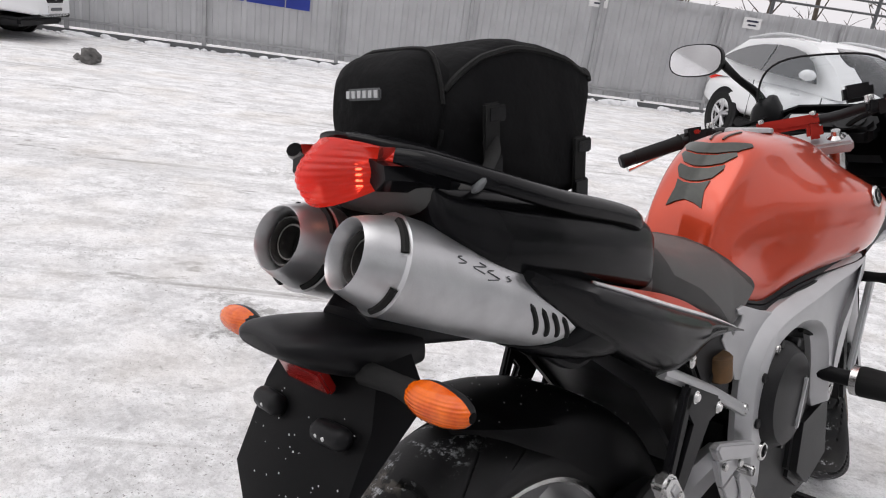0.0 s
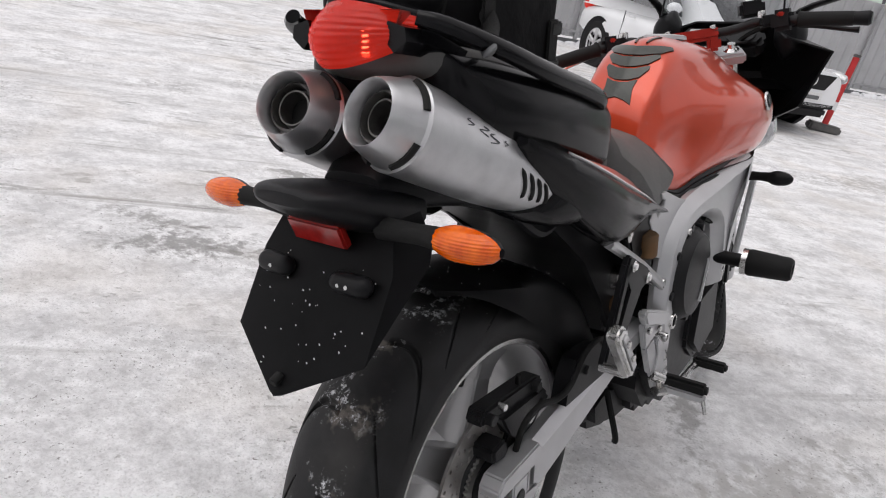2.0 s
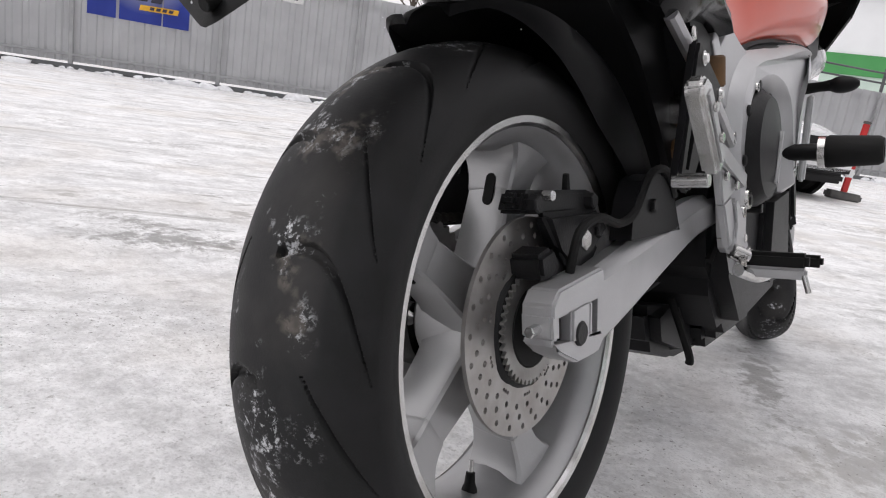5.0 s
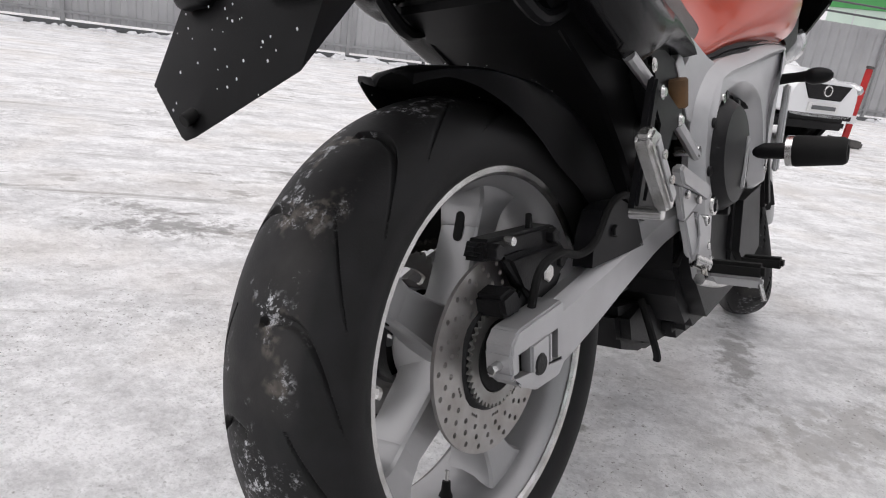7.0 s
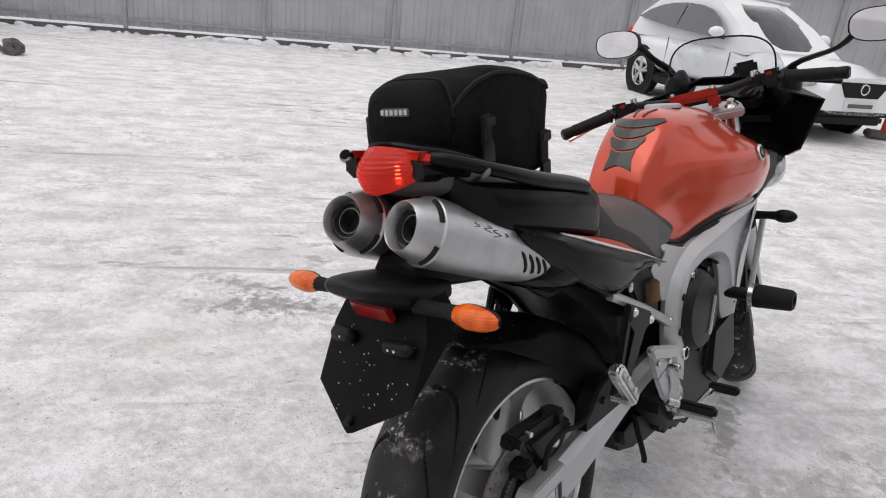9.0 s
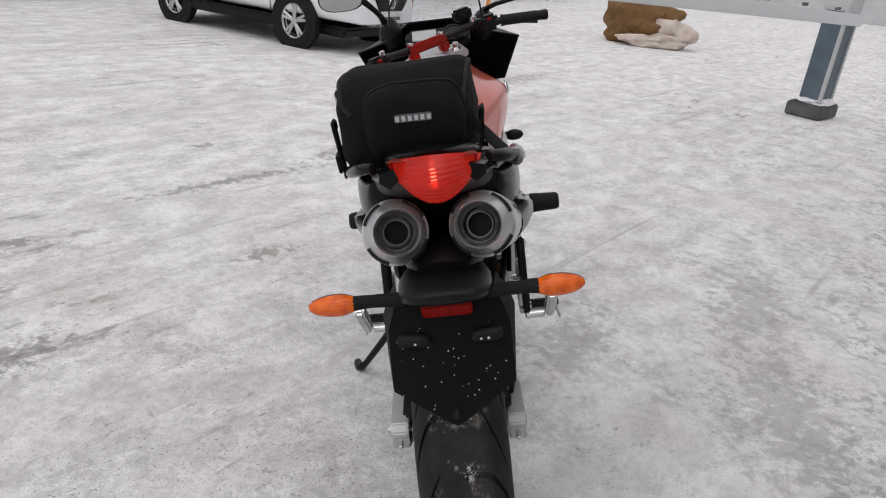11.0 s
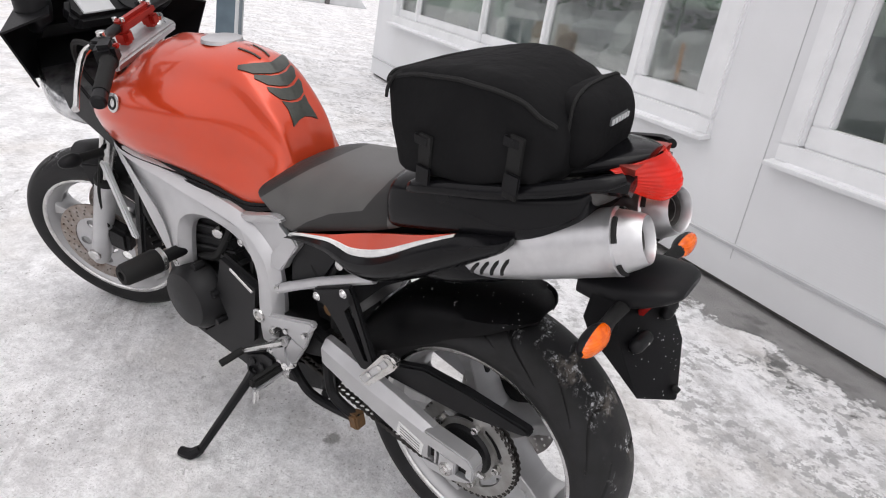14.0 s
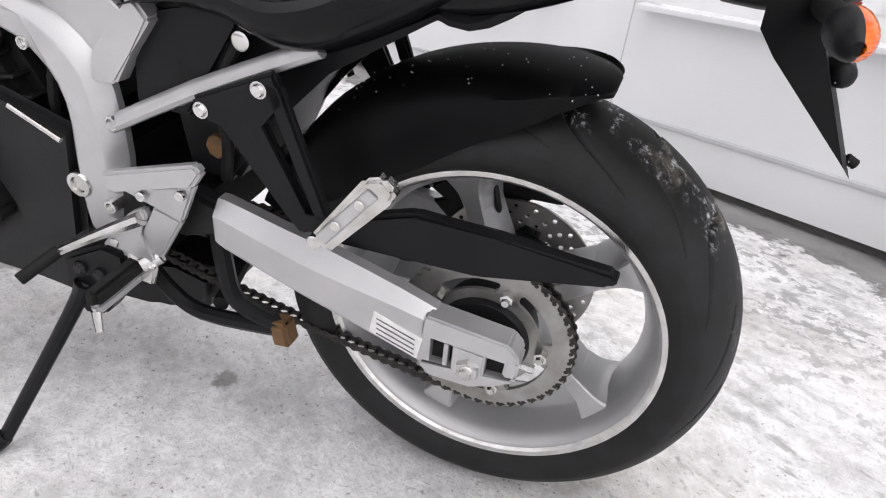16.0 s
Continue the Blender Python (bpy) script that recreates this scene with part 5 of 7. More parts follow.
def chain_line():
    """Chain run round the rear sprocket and forward to the gearbox."""
    r, rf, yf, zf = 0.1165, 0.040, 0.60, 0.045
    pts = []
    for k in range(41):
        a = math.radians(88) + math.radians(184) * k / 40
        pts.append((r * math.cos(a), r * math.sin(a)))
    n = 32
    lo0, lo1 = pts[-1], (yf, zf - rf)
    hi0, hi1 = pts[0], (yf, zf + rf)
    low = [(lo0[0] + (lo1[0] - lo0[0]) * k / n, lo0[1] + (lo1[1] - lo0[1]) * k / n - 0.013 * math.sin(math.pi * k / n)) for k in range(1, n)]
    high = [(hi1[0] + (hi0[0] - hi1[0]) * k / n, hi1[1] + (hi0[1] - hi1[1]) * k / n) for k in range(1, n)]
    return pts + low + high


b = bmesh.new()
line = chain_line()
acc, last = 0.0, line[0]
for p in line[1:] + line[:1]:
    d = math.hypot(p[0] - last[0], p[1] - last[1])
    while acc + d >= 0.0159 and d > 1e-6:
        u = (0.0159 - acc) / d
        q = (last[0] + (p[0] - last[0]) * u, last[1] + (p[1] - last[1]) * u)
        ang = math.degrees(math.atan2(p[1] - last[1], p[0] - last[0]))
        for x in (-0.0955, -0.0815):                      # round plate ends, waists between them, and the rollers
            rod((x - 0.0018, q[0], q[1]), (x + 0.0018, q[0], q[1]), 0.0074, 8, bm=b)
            box((x, q[0] + 0.008 * math.cos(math.radians(ang)), q[1] + 0.008 * math.sin(math.radians(ang))), (0.0028, 0.011, 0.0095), 0.002, rot=(ang, 0, 0), bm=b, seg=1)
        rod((-0.0985, q[0], q[1]), (-0.079, q[0], q[1]), 0.0032, 6, bm=b)
        last, acc, d = q, 0.0, math.hypot(p[0] - q[0], p[1] - q[1])
    acc, last = acc + d, p
part("drive_chain", b, CHAIN, bike, "oily roller chain")

# rear brake caliper and hose
b = bmesh.new()
prism([(-0.058, 0.130), (-0.047, 0.153), (0.106, 0.149), (0.128, 0.138), (0.118, 0.122), (-0.05, 0.128)], 0.058, 0.090, 0.006, bm=b)
prism([(-0.02, 0.128), (0.118, 0.128), (0.150, 0.100), (0.10, 0.070), (0.045, 0.060), (0.02, 0.085)], 0.076, 0.096, 0.007, bm=b)
prism([(-0.038, 0.084), (-0.005, 0.092), (0.012, 0.070), (0.0, 0.055), (-0.032, 0.058)], 0.058, 0.100, 0.005, bm=b)
prism([(-0.052, 0.133), (-0.064, 0.138), (-0.060, 0.150), (-0.046, 0.150)], 0.066, 0.084, 0.004, bm=b)
cal = part("brake_caliper", b, ENGINE, bike, "black brake caliper")
part("pad_pin", rod((0.088, -0.010, 0.146), (0.101, -0.010, 0.146), 0.006, 8), CHROME, cal)
part("bleed_nipple", tube([(0.080, 0.060, 0.150), (0.082, 0.056, 0.168)], [0.005, 0.004], 8, 1), RUBBER, cal)
part("torque_arm", prism([(0.040, 0.028), (0.012, 0.046), (0.030, 0.085), (0.085, 0.100), (0.140, 0.078), (0.110, 0.050)], 0.078, 0.086, 0.003), ENGINE, cal)
part("caliper_bridge", prism([(0.075, 0.03), (0.03, 0.075), (0.09, 0.12), (0.12, 0.07)], 0.080, 0.090, 0.004), ENGINE, cal)
for y, z, r in ((-0.040, 0.138, 0.010), (0.095, 0.136, 0.010), (0.075, 0.092, 0.013), (0.112, 0.100, 0.009)):
    part("caliper_bolt", rod((0.086, y, z), (0.101, y, z), r, 6), CHROME if r > 0.012 else ENGINE, cal)
part("brake_hose", tube([(0.104, 0.022, 0.060), (0.112, 0.030, 0.105), (0.115, 0.075, 0.118), (0.118, 0.125, 0.108), (0.124, 0.160, 0.120), (0.128, 0.20, 0.165), (0.128, 0.26, 0.170), (0.124, 0.305, 0.135)], 0.0055, 8), RUBBER, bike)
b = loft(smooth_ring_list([[Vector((x, y, z)) for x, y, z in ((0.095, y0, z0), (0.095, y1, z1), (0.124, y1, z1), (0.124, y0, z0))] for y0, z0, y1, z1 in ((0.150, 0.085, 0.155, 0.115), (0.185, 0.085, 0.180, 0.158), (0.25, 0.085, 0.245, 0.166), (0.31, 0.085, 0.300, 0.140), (0.335, 0.085, 0.325, 0.100))], 2))
part("hose_guard", b, BLACK, bike)
part("guard_bolt", rod((0.122, 0.22, 0.125), (0.130, 0.22, 0.125), 0.009, 6), ENGINE, bike)

# ---- frame ----
FRAME = [(1.085, 0.422), (1.04, 0.427), (0.939, 0.422), (0.854, 0.412), (0.756, 0.392), (0.680, 0.380), (0.620, 0.372), (0.575, 0.359), (0.538, 0.338), (0.505, 0.309), (0.486, 0.278), (0.477, 0.190), (0.490, 0.080), (0.510, 0.032), (0.561, 0.038), (0.566, 0.092), (0.562, 0.155), (0.555, 0.225), (0.564, 0.262), (0.590, 0.292), (0.630, 0.308), (0.694, 0.316), (0.756, 0.306), (0.792, 0.280), (0.808, 0.223), (0.820, 0.125), (0.868, 0.120), (0.872, 0.18), (0.880, 0.245), (0.905, 0.298), (0.955, 0.335), (1.050, 0.365)]
WING = [(0.610, 0.362), (0.560, 0.374), (0.478, 0.400), (0.456, 0.398), (0.462, 0.388), (0.476, 0.384), (0.474, 0.374), (0.448, 0.354), (0.424, 0.379), (0.417, 0.372), (0.406, 0.357), (0.438, 0.316), (0.466, 0.272), (0.500, 0.262), (0.560, 0.310), (0.630, 0.335)]


def narrow(x, y, z):
    """The frame swells from the foot rests to the front of the tank, then draws in to the steering head."""
    k = float(np.interp(y, (0.40, 0.55, 0.72, 0.90, 1.0, 1.09), (0.95, 0.96, 1.02, 1.12, 1.09, 0.95)))
    return x * k, y - 0.026 * min(1.0, max(0.0, (y - 0.62) / 0.25)), z


b = casting(eased(FRAME), -0.138, ((0.0, -0.149), (0.003, -0.1535), (0.016, -0.170), (0.020, -0.1725)))
both("frame", warp(b, narrow), ALU, None, "silver cast aluminium frame", angle=24)
b = casting(WING, -0.138, ((0.0, -0.149), (0.002, -0.1505)))
both("frame_wing", warp(b, narrow), ALU, None, "silver cast web with a pocket behind the frame beam", angle=24)
b = bmesh.new()                                           # raised rims of the pocket: top flange and rear lug
prism([(0.590, 0.366), (0.550, 0.378), (0.478, 0.402), (0.452, 0.397), (0.460, 0.388), (0.500, 0.380), (0.535, 0.368), (0.570, 0.354)], -0.163, -0.140, 0.004, bm=b)
prism([(0.450, 0.352), (0.424, 0.381), (0.415, 0.374), (0.402, 0.357), (0.436, 0.314), (0.464, 0.272), (0.500, 0.270), (0.490, 0.310)], -0.168, -0.140, 0.004, bm=b)
part("wing_rim", warp(b, narrow), ALU, bike)
b = lathe([(0, 0), (0, 0.035), (0.2, 0.035), (0.2, 0)], (0, 1.16, 0.36), (0, -0.42, 0.9), 20)
part("steering_head", b, ALU, bike)
for y, z, r, x in ((0.548, 0.122, 0.019, 0.160), (0.499, 0.103, 0.010, 0.164), (0.483, 0.219, 0.010, 0.150), (0.508, 0.062, 0.010, 0.162), (0.580, 0.304, 0.009, 0.160), (0.825, 0.165, 0.010, 0.180)):
    bb = bmesh.new()
    lathe([(-x - 0.006, 0), (-x - 0.006, r * 0.55), (-x - 0.004, r * 0.6), (-x - 0.010, r * 0.62), (-x - 0.010, r * 0.9), (-x - 0.006, r), (-x + 0.03, r)], (0, y, z), (1, 0, 0), 16, bm=bb)
    both("frame_bolt", bb, CHROME if r < 0.02 else ALU)
b = tube([(-0.150, 0.490, 0.213), (-0.150, 0.36, 0.285), (-0.148, 0.20, 0.362)], 0.012, 10, 2, flat=0.8)
both("subframe_strut", b, ALU)
b = tube([(-0.11, 0.46, 0.43), (-0.11, 0.30, 0.47), (-0.10, 0.05, 0.53), (-0.09, -0.15, 0.59)], 0.014, 8, 2)
both("subframe_rail", b, BLACK)

# foot rest hangers
b = bmesh.new()
prism([(0.352, 0.285), (0.245, 0.335), (0.232, 0.300), (0.268, 0.270), (0.214, 0.165), (0.186, 0.178), (0.178, 0.160), (0.222, 0.140), (0.235, 0.160), (0.312, 0.262), (0.345, 0.262)], -0.172, -0.158, 0.004, bm=b)
prism([(0.262, 0.322), (0.238, 0.322), (0.182, 0.168), (0.200, 0.160)], -0.172, -0.158, 0.004, bm=b)
both("hanger", b, BLACK, None, "black triangular passenger hanger")
for y, z in ((0.262, 0.312), (0.338, 0.273)):
    both("hanger_bolt", lathe([(-0.178, 0), (-0.178, 0.006), (-0.174, 0.008), (-0.174, 0.010), (-0.165, 0.010)], (0, y, z), (1, 0, 0), 12), CHROME)
b = bmesh.new()
prism([(0.160, 0.162), (0.180, 0.180), (0.118, 0.266), (0.098, 0.272), (0.082, 0.260), (0.086, 0.246)], -0.224, -0.203, 0.005, bm=b)
pegs = both("passenger_peg", b, CHROME, None, "folded bright metal passenger foot rest")
for pg, s in zip(pegs, (-1, 1)):
    part("peg_rubber", prism([(0.160, 0.176), (0.172, 0.186), (0.112, 0.258), (0.100, 0.250)], s * 0.2235, s * 0.2262, 0.002), ALU, pg)
    for u in (0.25, 0.75):
        q = Vector((s * 0.2262, 0.160 + (0.106 - 0.160) * u, 0.190 + (0.254 - 0.190) * u))
        part("peg_screw", rod(q, q + Vector((s * 0.004, 0, 0)), 0.006), CHROME, pg)
b = rod((-0.16, 0.186, 0.158), (-0.205, 0.186, 0.158), 0.009)
both("peg_pivot", b, CHROME)
b = bmesh.new()
prism([(0.488, 0.164), (0.345, 0.210), (0.336, 0.200), (0.353, 0.176), (0.470, 0.147), (0.480, 0.138)], -0.191, -0.174, 0.004, bm=b)
prism([(0.480, 0.146), (0.352, 0.178), (0.379, 0.118), (0.442, 0.139)], -0.184, -0.172, 0.003, bm=b)
prism([(0.378, 0.120), (0.418, 0.132), (0.440, 0.092), (0.452, 0.060), (0.420, 0.052)], -0.185, -0.173, 0.003, bm=b)
prism([(0.456, 0.114), (0.432, 0.128), (0.426, 0.118), (0.445, 0.088), (0.436, 0.066), (0.428, 0.046), (0.453, 0.006), (0.513, 0.030), (0.510, 0.050), (0.478, 0.088)], -0.190, -0.176, 0.003, bm=b)
plates = both("heel_plate", b, ALU, None, "silver rider foot rest plate")
plates[1].matrix_local = Matrix.Translation((-0.012, 0, 0))
for pl, s in zip(plates, (-1, 1)):
    for y, z in ((0.430, 0.146), (0.372, 0.161), (0.487, 0.062), (0.496, 0.038)):
        part("plate_screw", rod((s * 0.186, y, z), (s * 0.192, y, z), 0.007), CHROME, pl)
b = bmesh.new()
rod((-0.172, 0.43, 0.048), (-0.190, 0.45, 0.036), 0.012, bm=b)
prism([(0.425, 0.040), (0.468, 0.052), (0.472, 0.014), (0.435, 0.008)], -0.194, -0.184, 0.003, bm=b)
both("peg_bracket", b, CHROME)
for s in (-1, 1):
    pg = part("rider_peg", prism([(0.447, 0.046), (0.470, 0.046), (0.472, 0.022), (0.450, 0.020)], s * 0.188, s * 0.274, 0.006), RUBBER, bike, "black ribbed rubber foot rest")
    part("peg_core", prism([(0.450, 0.024), (0.468, 0.024), (0.462, 0.006), (0.454, 0.006)], s * 0.186, s * 0.272, 0.004), ALU, pg)
    part("peg_feeler", rod((s * 0.268, 0.456, 0.014), (s * 0.276, 0.452, -0.012), 0.004), CHROME, pg)
part("brake_pedal", tube([(0.185, 0.42, 0.02), (0.20, 0.50, 0.0), (0.205, 0.60, 0.005), (0.21, 0.625, 0.012)], [0.010, 0.009, 0.008, 0.008], 8), CHROME, bike)
part("pedal_pad", box((0.235, 0.625, 0.015), (0.07, 0.022, 0.020), 0.005), RUBBER, bike)
part("gear_lever", tube([(-0.192, 0.433, 0.115), (-0.198, 0.472, 0.093), (-0.204, 0.530, 0.058), (-0.206, 0.585, 0.022)], [0.010, 0.009, 0.007, 0.006], 8), CHROME, bike)
part("lever_pad", rod((-0.204, 0.572, 0.032), (-0.258, 0.592, 0.012), 0.009), RUBBER, bike)
part("gear_link", rod((-0.172, 0.555, 0.185), (-0.170, 0.630, 0.216), 0.004), CHROME, bike)

# stands
b = bmesh.new()
tube([(-0.198, 0.550, -0.02), (-0.218, 0.565, -0.065), (-0.335, 0.615, -0.222)], [0.016, 0.014, 0.012], 10, 4, bm=b, flat=0.8)
prism([(0.578, 0.016), (0.506, 0.055), (0.470, 0.050), (0.472, 0.000), (0.529, -0.074), (0.563, -0.082), (0.569, -0.045), (0.582, -0.037)], -0.198, -0.160, 0.006, bm=b)
tube([(-0.335, 0.613, -0.218), (-0.352, 0.630, -0.232), (-0.362, 0.66, -0.232)], [0.012, 0.015, 0.012], 8, 2, bm=b)
part("side_stand", b, BLACK, bike, "black steel side stand folded out")
part("stand_spring", rod((-0.205, 0.535, -0.060), (-0.212, 0.529, -0.092), 0.006), CHROME, bike)
for y, z in ((0.547, 0.009), (0.515, 0.006), (0.548, -0.027)):
    part("stand_bolt", lathe([(-0.206, 0), (-0.206, 0.006), (-0.202, 0.010), (-0.196, 0.010)], (0, y, z), (1, 0, 0), 10), ENGINE, bike)
b = bmesh.new()
tube([(-0.12, 0.375, 0.12), (-0.13, 0.365, 0.03), (-0.135, 0.345, -0.03), (-0.135, 0.27, -0.055)], 0.013, 8, 4, bm=b)
tube([(-0.12, 0.51, -0.01), (-0.13, 0.47, -0.045), (-0.135, 0.41, -0.072), (-0.135, 0.28, -0.058)], 0.012, 8, 4, bm=b)
tube([(-0.13, 0.38, -0.05), (0, 0.41, -0.04), (0.06, 0.42, 0.0)], 0.012, 8, 3, bm=b)
part("centre_stand", b, BLACK, bike, "black tubular centre stand, folded up")
for s in (-1,):
    part("stand_foot", prism([(0.292, -0.042), (0.266, -0.038), (0.258, -0.078), (0.286, -0.082)], s * 0.150, s * 0.118, 0.005), BROWN, bike, "worn rusty brown stand foot")

# ---- engine ----
b = bmesh.new()
prism([(0.50, 0.20), (0.95, 0.16), (0.97, 0.02), (0.90, -0.10), (0.60, -0.13), (0.50, -0.02)], -0.145, 0.145, 0.03, bm=b)
prism([(0.60, 0.18), (0.86, 0.14), (0.96, 0.36), (0.74, 0.42)], -0.135, 0.135, 0.02, bm=b)
prism([(0.55, 0.20), (0.62, 0.18), (0.72, 0.40), (0.56, 0.40)], -0.10, 0.10, 0.015, bm=b)
part("engine_block", b, ENGINE, bike, "dark grey four-cylinder engine")
for k in range(7):
    z = 0.19 + 0.024 * k
    y = 0.61 + 0.05 * k * 0.45
    part("cooling_fin", box((0, y + 0.13, z), (0.29, 0.25, 0.006), 0.002, rot=(-13, 0, 0), seg=1), ENGINE, bike)
b = bmesh.new()
lathe([(-0.140, 0), (-0.14, 0.092), (-0.185, 0.088), (-0.205, 0.072), (-0.212, 0.03), (-0.212, 0)], (0, 0.790, 0.075), (1, 0, 0), 32, bm=b)
gc = part("generator_cover", b, ENGINE, bike, "round dark engine cover")
for k in range(7):
    a = k * 2 * math.pi / 7
    part("cover_screw", rod((-0.18, 0.79 + 0.094 * math.cos(a), 0.075 + 0.094 * math.sin(a)), (-0.150, 0.79 + 0.094 * math.cos(a), 0.075 + 0.094 * math.sin(a)), 0.009), ENGINE, gc)
b = prism([(0.54, 0.20), (0.68, 0.24), (0.72, 0.12), (0.66, 0.0), (0.57, 0.02)], -0.165, -0.14, 0.012)
part("sprocket_cover", b, ENGINE, bike)
b = bmesh.new()
lathe([(0.13, 0), (0.13, 0.105), (0.165, 0.100), (0.185, 0.085), (0.190, 0.04), (0.190, 0)], (0, 0.62, 0.205), (1, 0, 0), 36, bm=b)
cc = part("clutch_cover", b, ENGINE, bike, "round dark clutch cover")
part("cover_rib", box((0.192, 0.65, 0.19), (0.006, 0.012, 0.10), 0.003, rot=(-20, 0, 0)), ALU, cc)
for k in range(8):
    a = k * 2 * math.pi / 8 + 0.2
    part("cover_screw", rod((0.14, 0.62 + 0.106 * math.cos(a), 0.205 + 0.106 * math.sin(a)), (0.170, 0.62 + 0.106 * math.cos(a), 0.205 + 0.106 * math.sin(a)), 0.009), ENGINE, cc)
b = prism([(0.74, 0.12), (0.90, 0.14), (0.92, -0.02), (0.80, -0.06), (0.72, 0.0)], 0.13, 0.168, 0.015)
part("crank_cover", b, ENGINE, bike)
b = bmesh.new()
for x in (-0.09, -0.03, 0.03, 0.09):
    tube([(x, 0.93, 0.27), (x, 1.01, 0.20), (x, 1.00, 0.0), (x * 0.8, 0.92, -0.13), (x * 0.5, 0.70, -0.155)], 0.019, 10, 5, bm=b)
part("exhaust_header", b, RUST, bike, "dull steel exhaust pipes")
part("exhaust_collector", prism([(0.76, -0.10), (0.50, -0.06), (0.42, -0.05), (0.44, -0.13), (0.56, -0.17), (0.76, -0.18)], -0.075, 0.060, 0.02), ENGINE, bike)
part("oil_pan", prism([(0.92, -0.08), (0.60, -0.10), (0.62, -0.16), (0.88, -0.16)], -0.10, 0.10, 0.02), ENGINE, bike)
part("drain_tube", tube([(0.06, 0.50, -0.05), (0.10, 0.47, -0.13), (0.102, 0.468, -0.148)], 0.007, 8), RUBBER, bike)
for s in (-1, 1):
    part("throttle_body", rod((s * 0.06, 0.60, 0.37), (s * 0.06, 0.52, 0.41), 0.03), ENGINE, bike)
    part("rubber_hose", tube([(s * 0.13, 0.66, 0.30), (s * 0.15, 0.70, 0.22), (s * 0.14, 0.78, 0.18)], 0.010, 8), RUBBER, bike)
    part("wire_loom", tube([(s * 0.115, 0.53, 0.36), (s * 0.135, 0.585, 0.25), (s * 0.130, 0.585, 0.12), (s * 0.12, 0.50, 0.02)], 0.007, 6), RUBBER, bike)
    part("spark_cap", rod((s * 0.12, 0.70, 0.29), (s * 0.155, 0.685, 0.28), 0.014), CHROME, bike)
    # crash sliders on the front frame legs
    part("slider_spacer", rod((s * 0.15, 0.812, 0.20), (s * 0.232, 0.812, 0.20), 0.016), BLACK, bike)
    part("slider_collar", lathe([(0, 0.016), (0, 0.030), (s * 0.012, 0.030), (s * 0.012, 0.016)], (s * 0.230, 0.812, 0.20), (1, 0, 0), 20, closed=True), CHROME, bike)
    part("crash_slider", lathe([(0, 0), (0, 0.0285), (s * 0.004, 0.0305), (s * 0.085, 0.0265), (s * 0.092, 0.022), (s * 0.092, 0.012), (s * 0.08, 0.010), (s * 0.08, 0)], (s * 0.242, 0.812, 0.20), (1, 0, 0), 24), RUBBER, bike, "black plastic crash slider")
# shock absorber and its reservoir
part("shock_spring", tube([(0.03 * math.cos(k * 0.9), 0.44 - 0.05 * k / 40 + 0.03 * math.sin(k * 0.9), 0.14 + 0.18 * k / 40) for k in range(41)], 0.006, 6, 2), ENGINE, bike)
part("shock_body", rod((0, 0.45, 0.10), (0, 0.39, 0.36), 0.020), ENGINE, bike)
for s in (-1, 1):                                         # linkage, hoses and clips in the gap above the arm
    part("link_bolt", rod((s * 0.085, 0.36, 0.20), (s * 0.125, 0.36, 0.20), 0.016, 8), BROWN, bike)
    part("link_sleeve", lathe([(0, 0.014), (0, 0.024), (s * 0.020, 0.024), (s * 0.020, 0.014)], (s * 0.100, 0.355, 0.255), (1, 0, 0), 16, closed=True), CHROME, bike)
    part("rubber_hose", tube([(s * 0.115, 0.42, 0.36), (s * 0.135, 0.38, 0.30), (s * 0.13, 0.34, 0.24), (s * 0.11, 0.36, 0.15)], 0.008, 8), RUBBER, bike)
    part("rubber_hose", tube([(s * 0.13, 0.30, 0.36), (s * 0.14, 0.33, 0.29), (s * 0.135, 0.30, 0.22)], 0.006, 8), RUBBER, bike)
    part("tail_strut", tube([(s * 0.10, 0.14, 0.43), (s * 0.10, 0.06, 0.40), (s * 0.09, -0.02, 0.45)], 0.010, 8), BLACK, bike)
part("brake_reservoir", rod((0.142, 0.405, 0.290), (0.142, 0.400, 0.335), 0.021), BROWN, bike, "amber brake fluid reservoir")
part("inner_fender", prism([(0.46, 0.41), (0.42, 0.14), (0.352, 0.14), (0.305, 0.235), (0.220, 0.325), (0.10, 0.392), (0.03, 0.425), (0.03, 0.47), (0.10, 0.49), (0.40, 0.44)], -0.105, 0.105, 0.01), BLACK, bike)
part("battery_box", prism([(0.448, 0.345), (0.46, 0.24), (0.38, 0.24), (0.30, 0.36), (0.30, 0.40), (0.41, 0.37)], -0.14, 0.14, 0.008), BLACK, bike)
for s in (-1, 1):
    part("seat_lock", lathe([(0, 0), (0, 0.010), (s * 0.006, 0.011), (s * 0.008, 0.008), (s * 0.008, 0)], (s * 0.143, 0.296, 0.351), (1, 0, 0), 14), CHROME, bike)

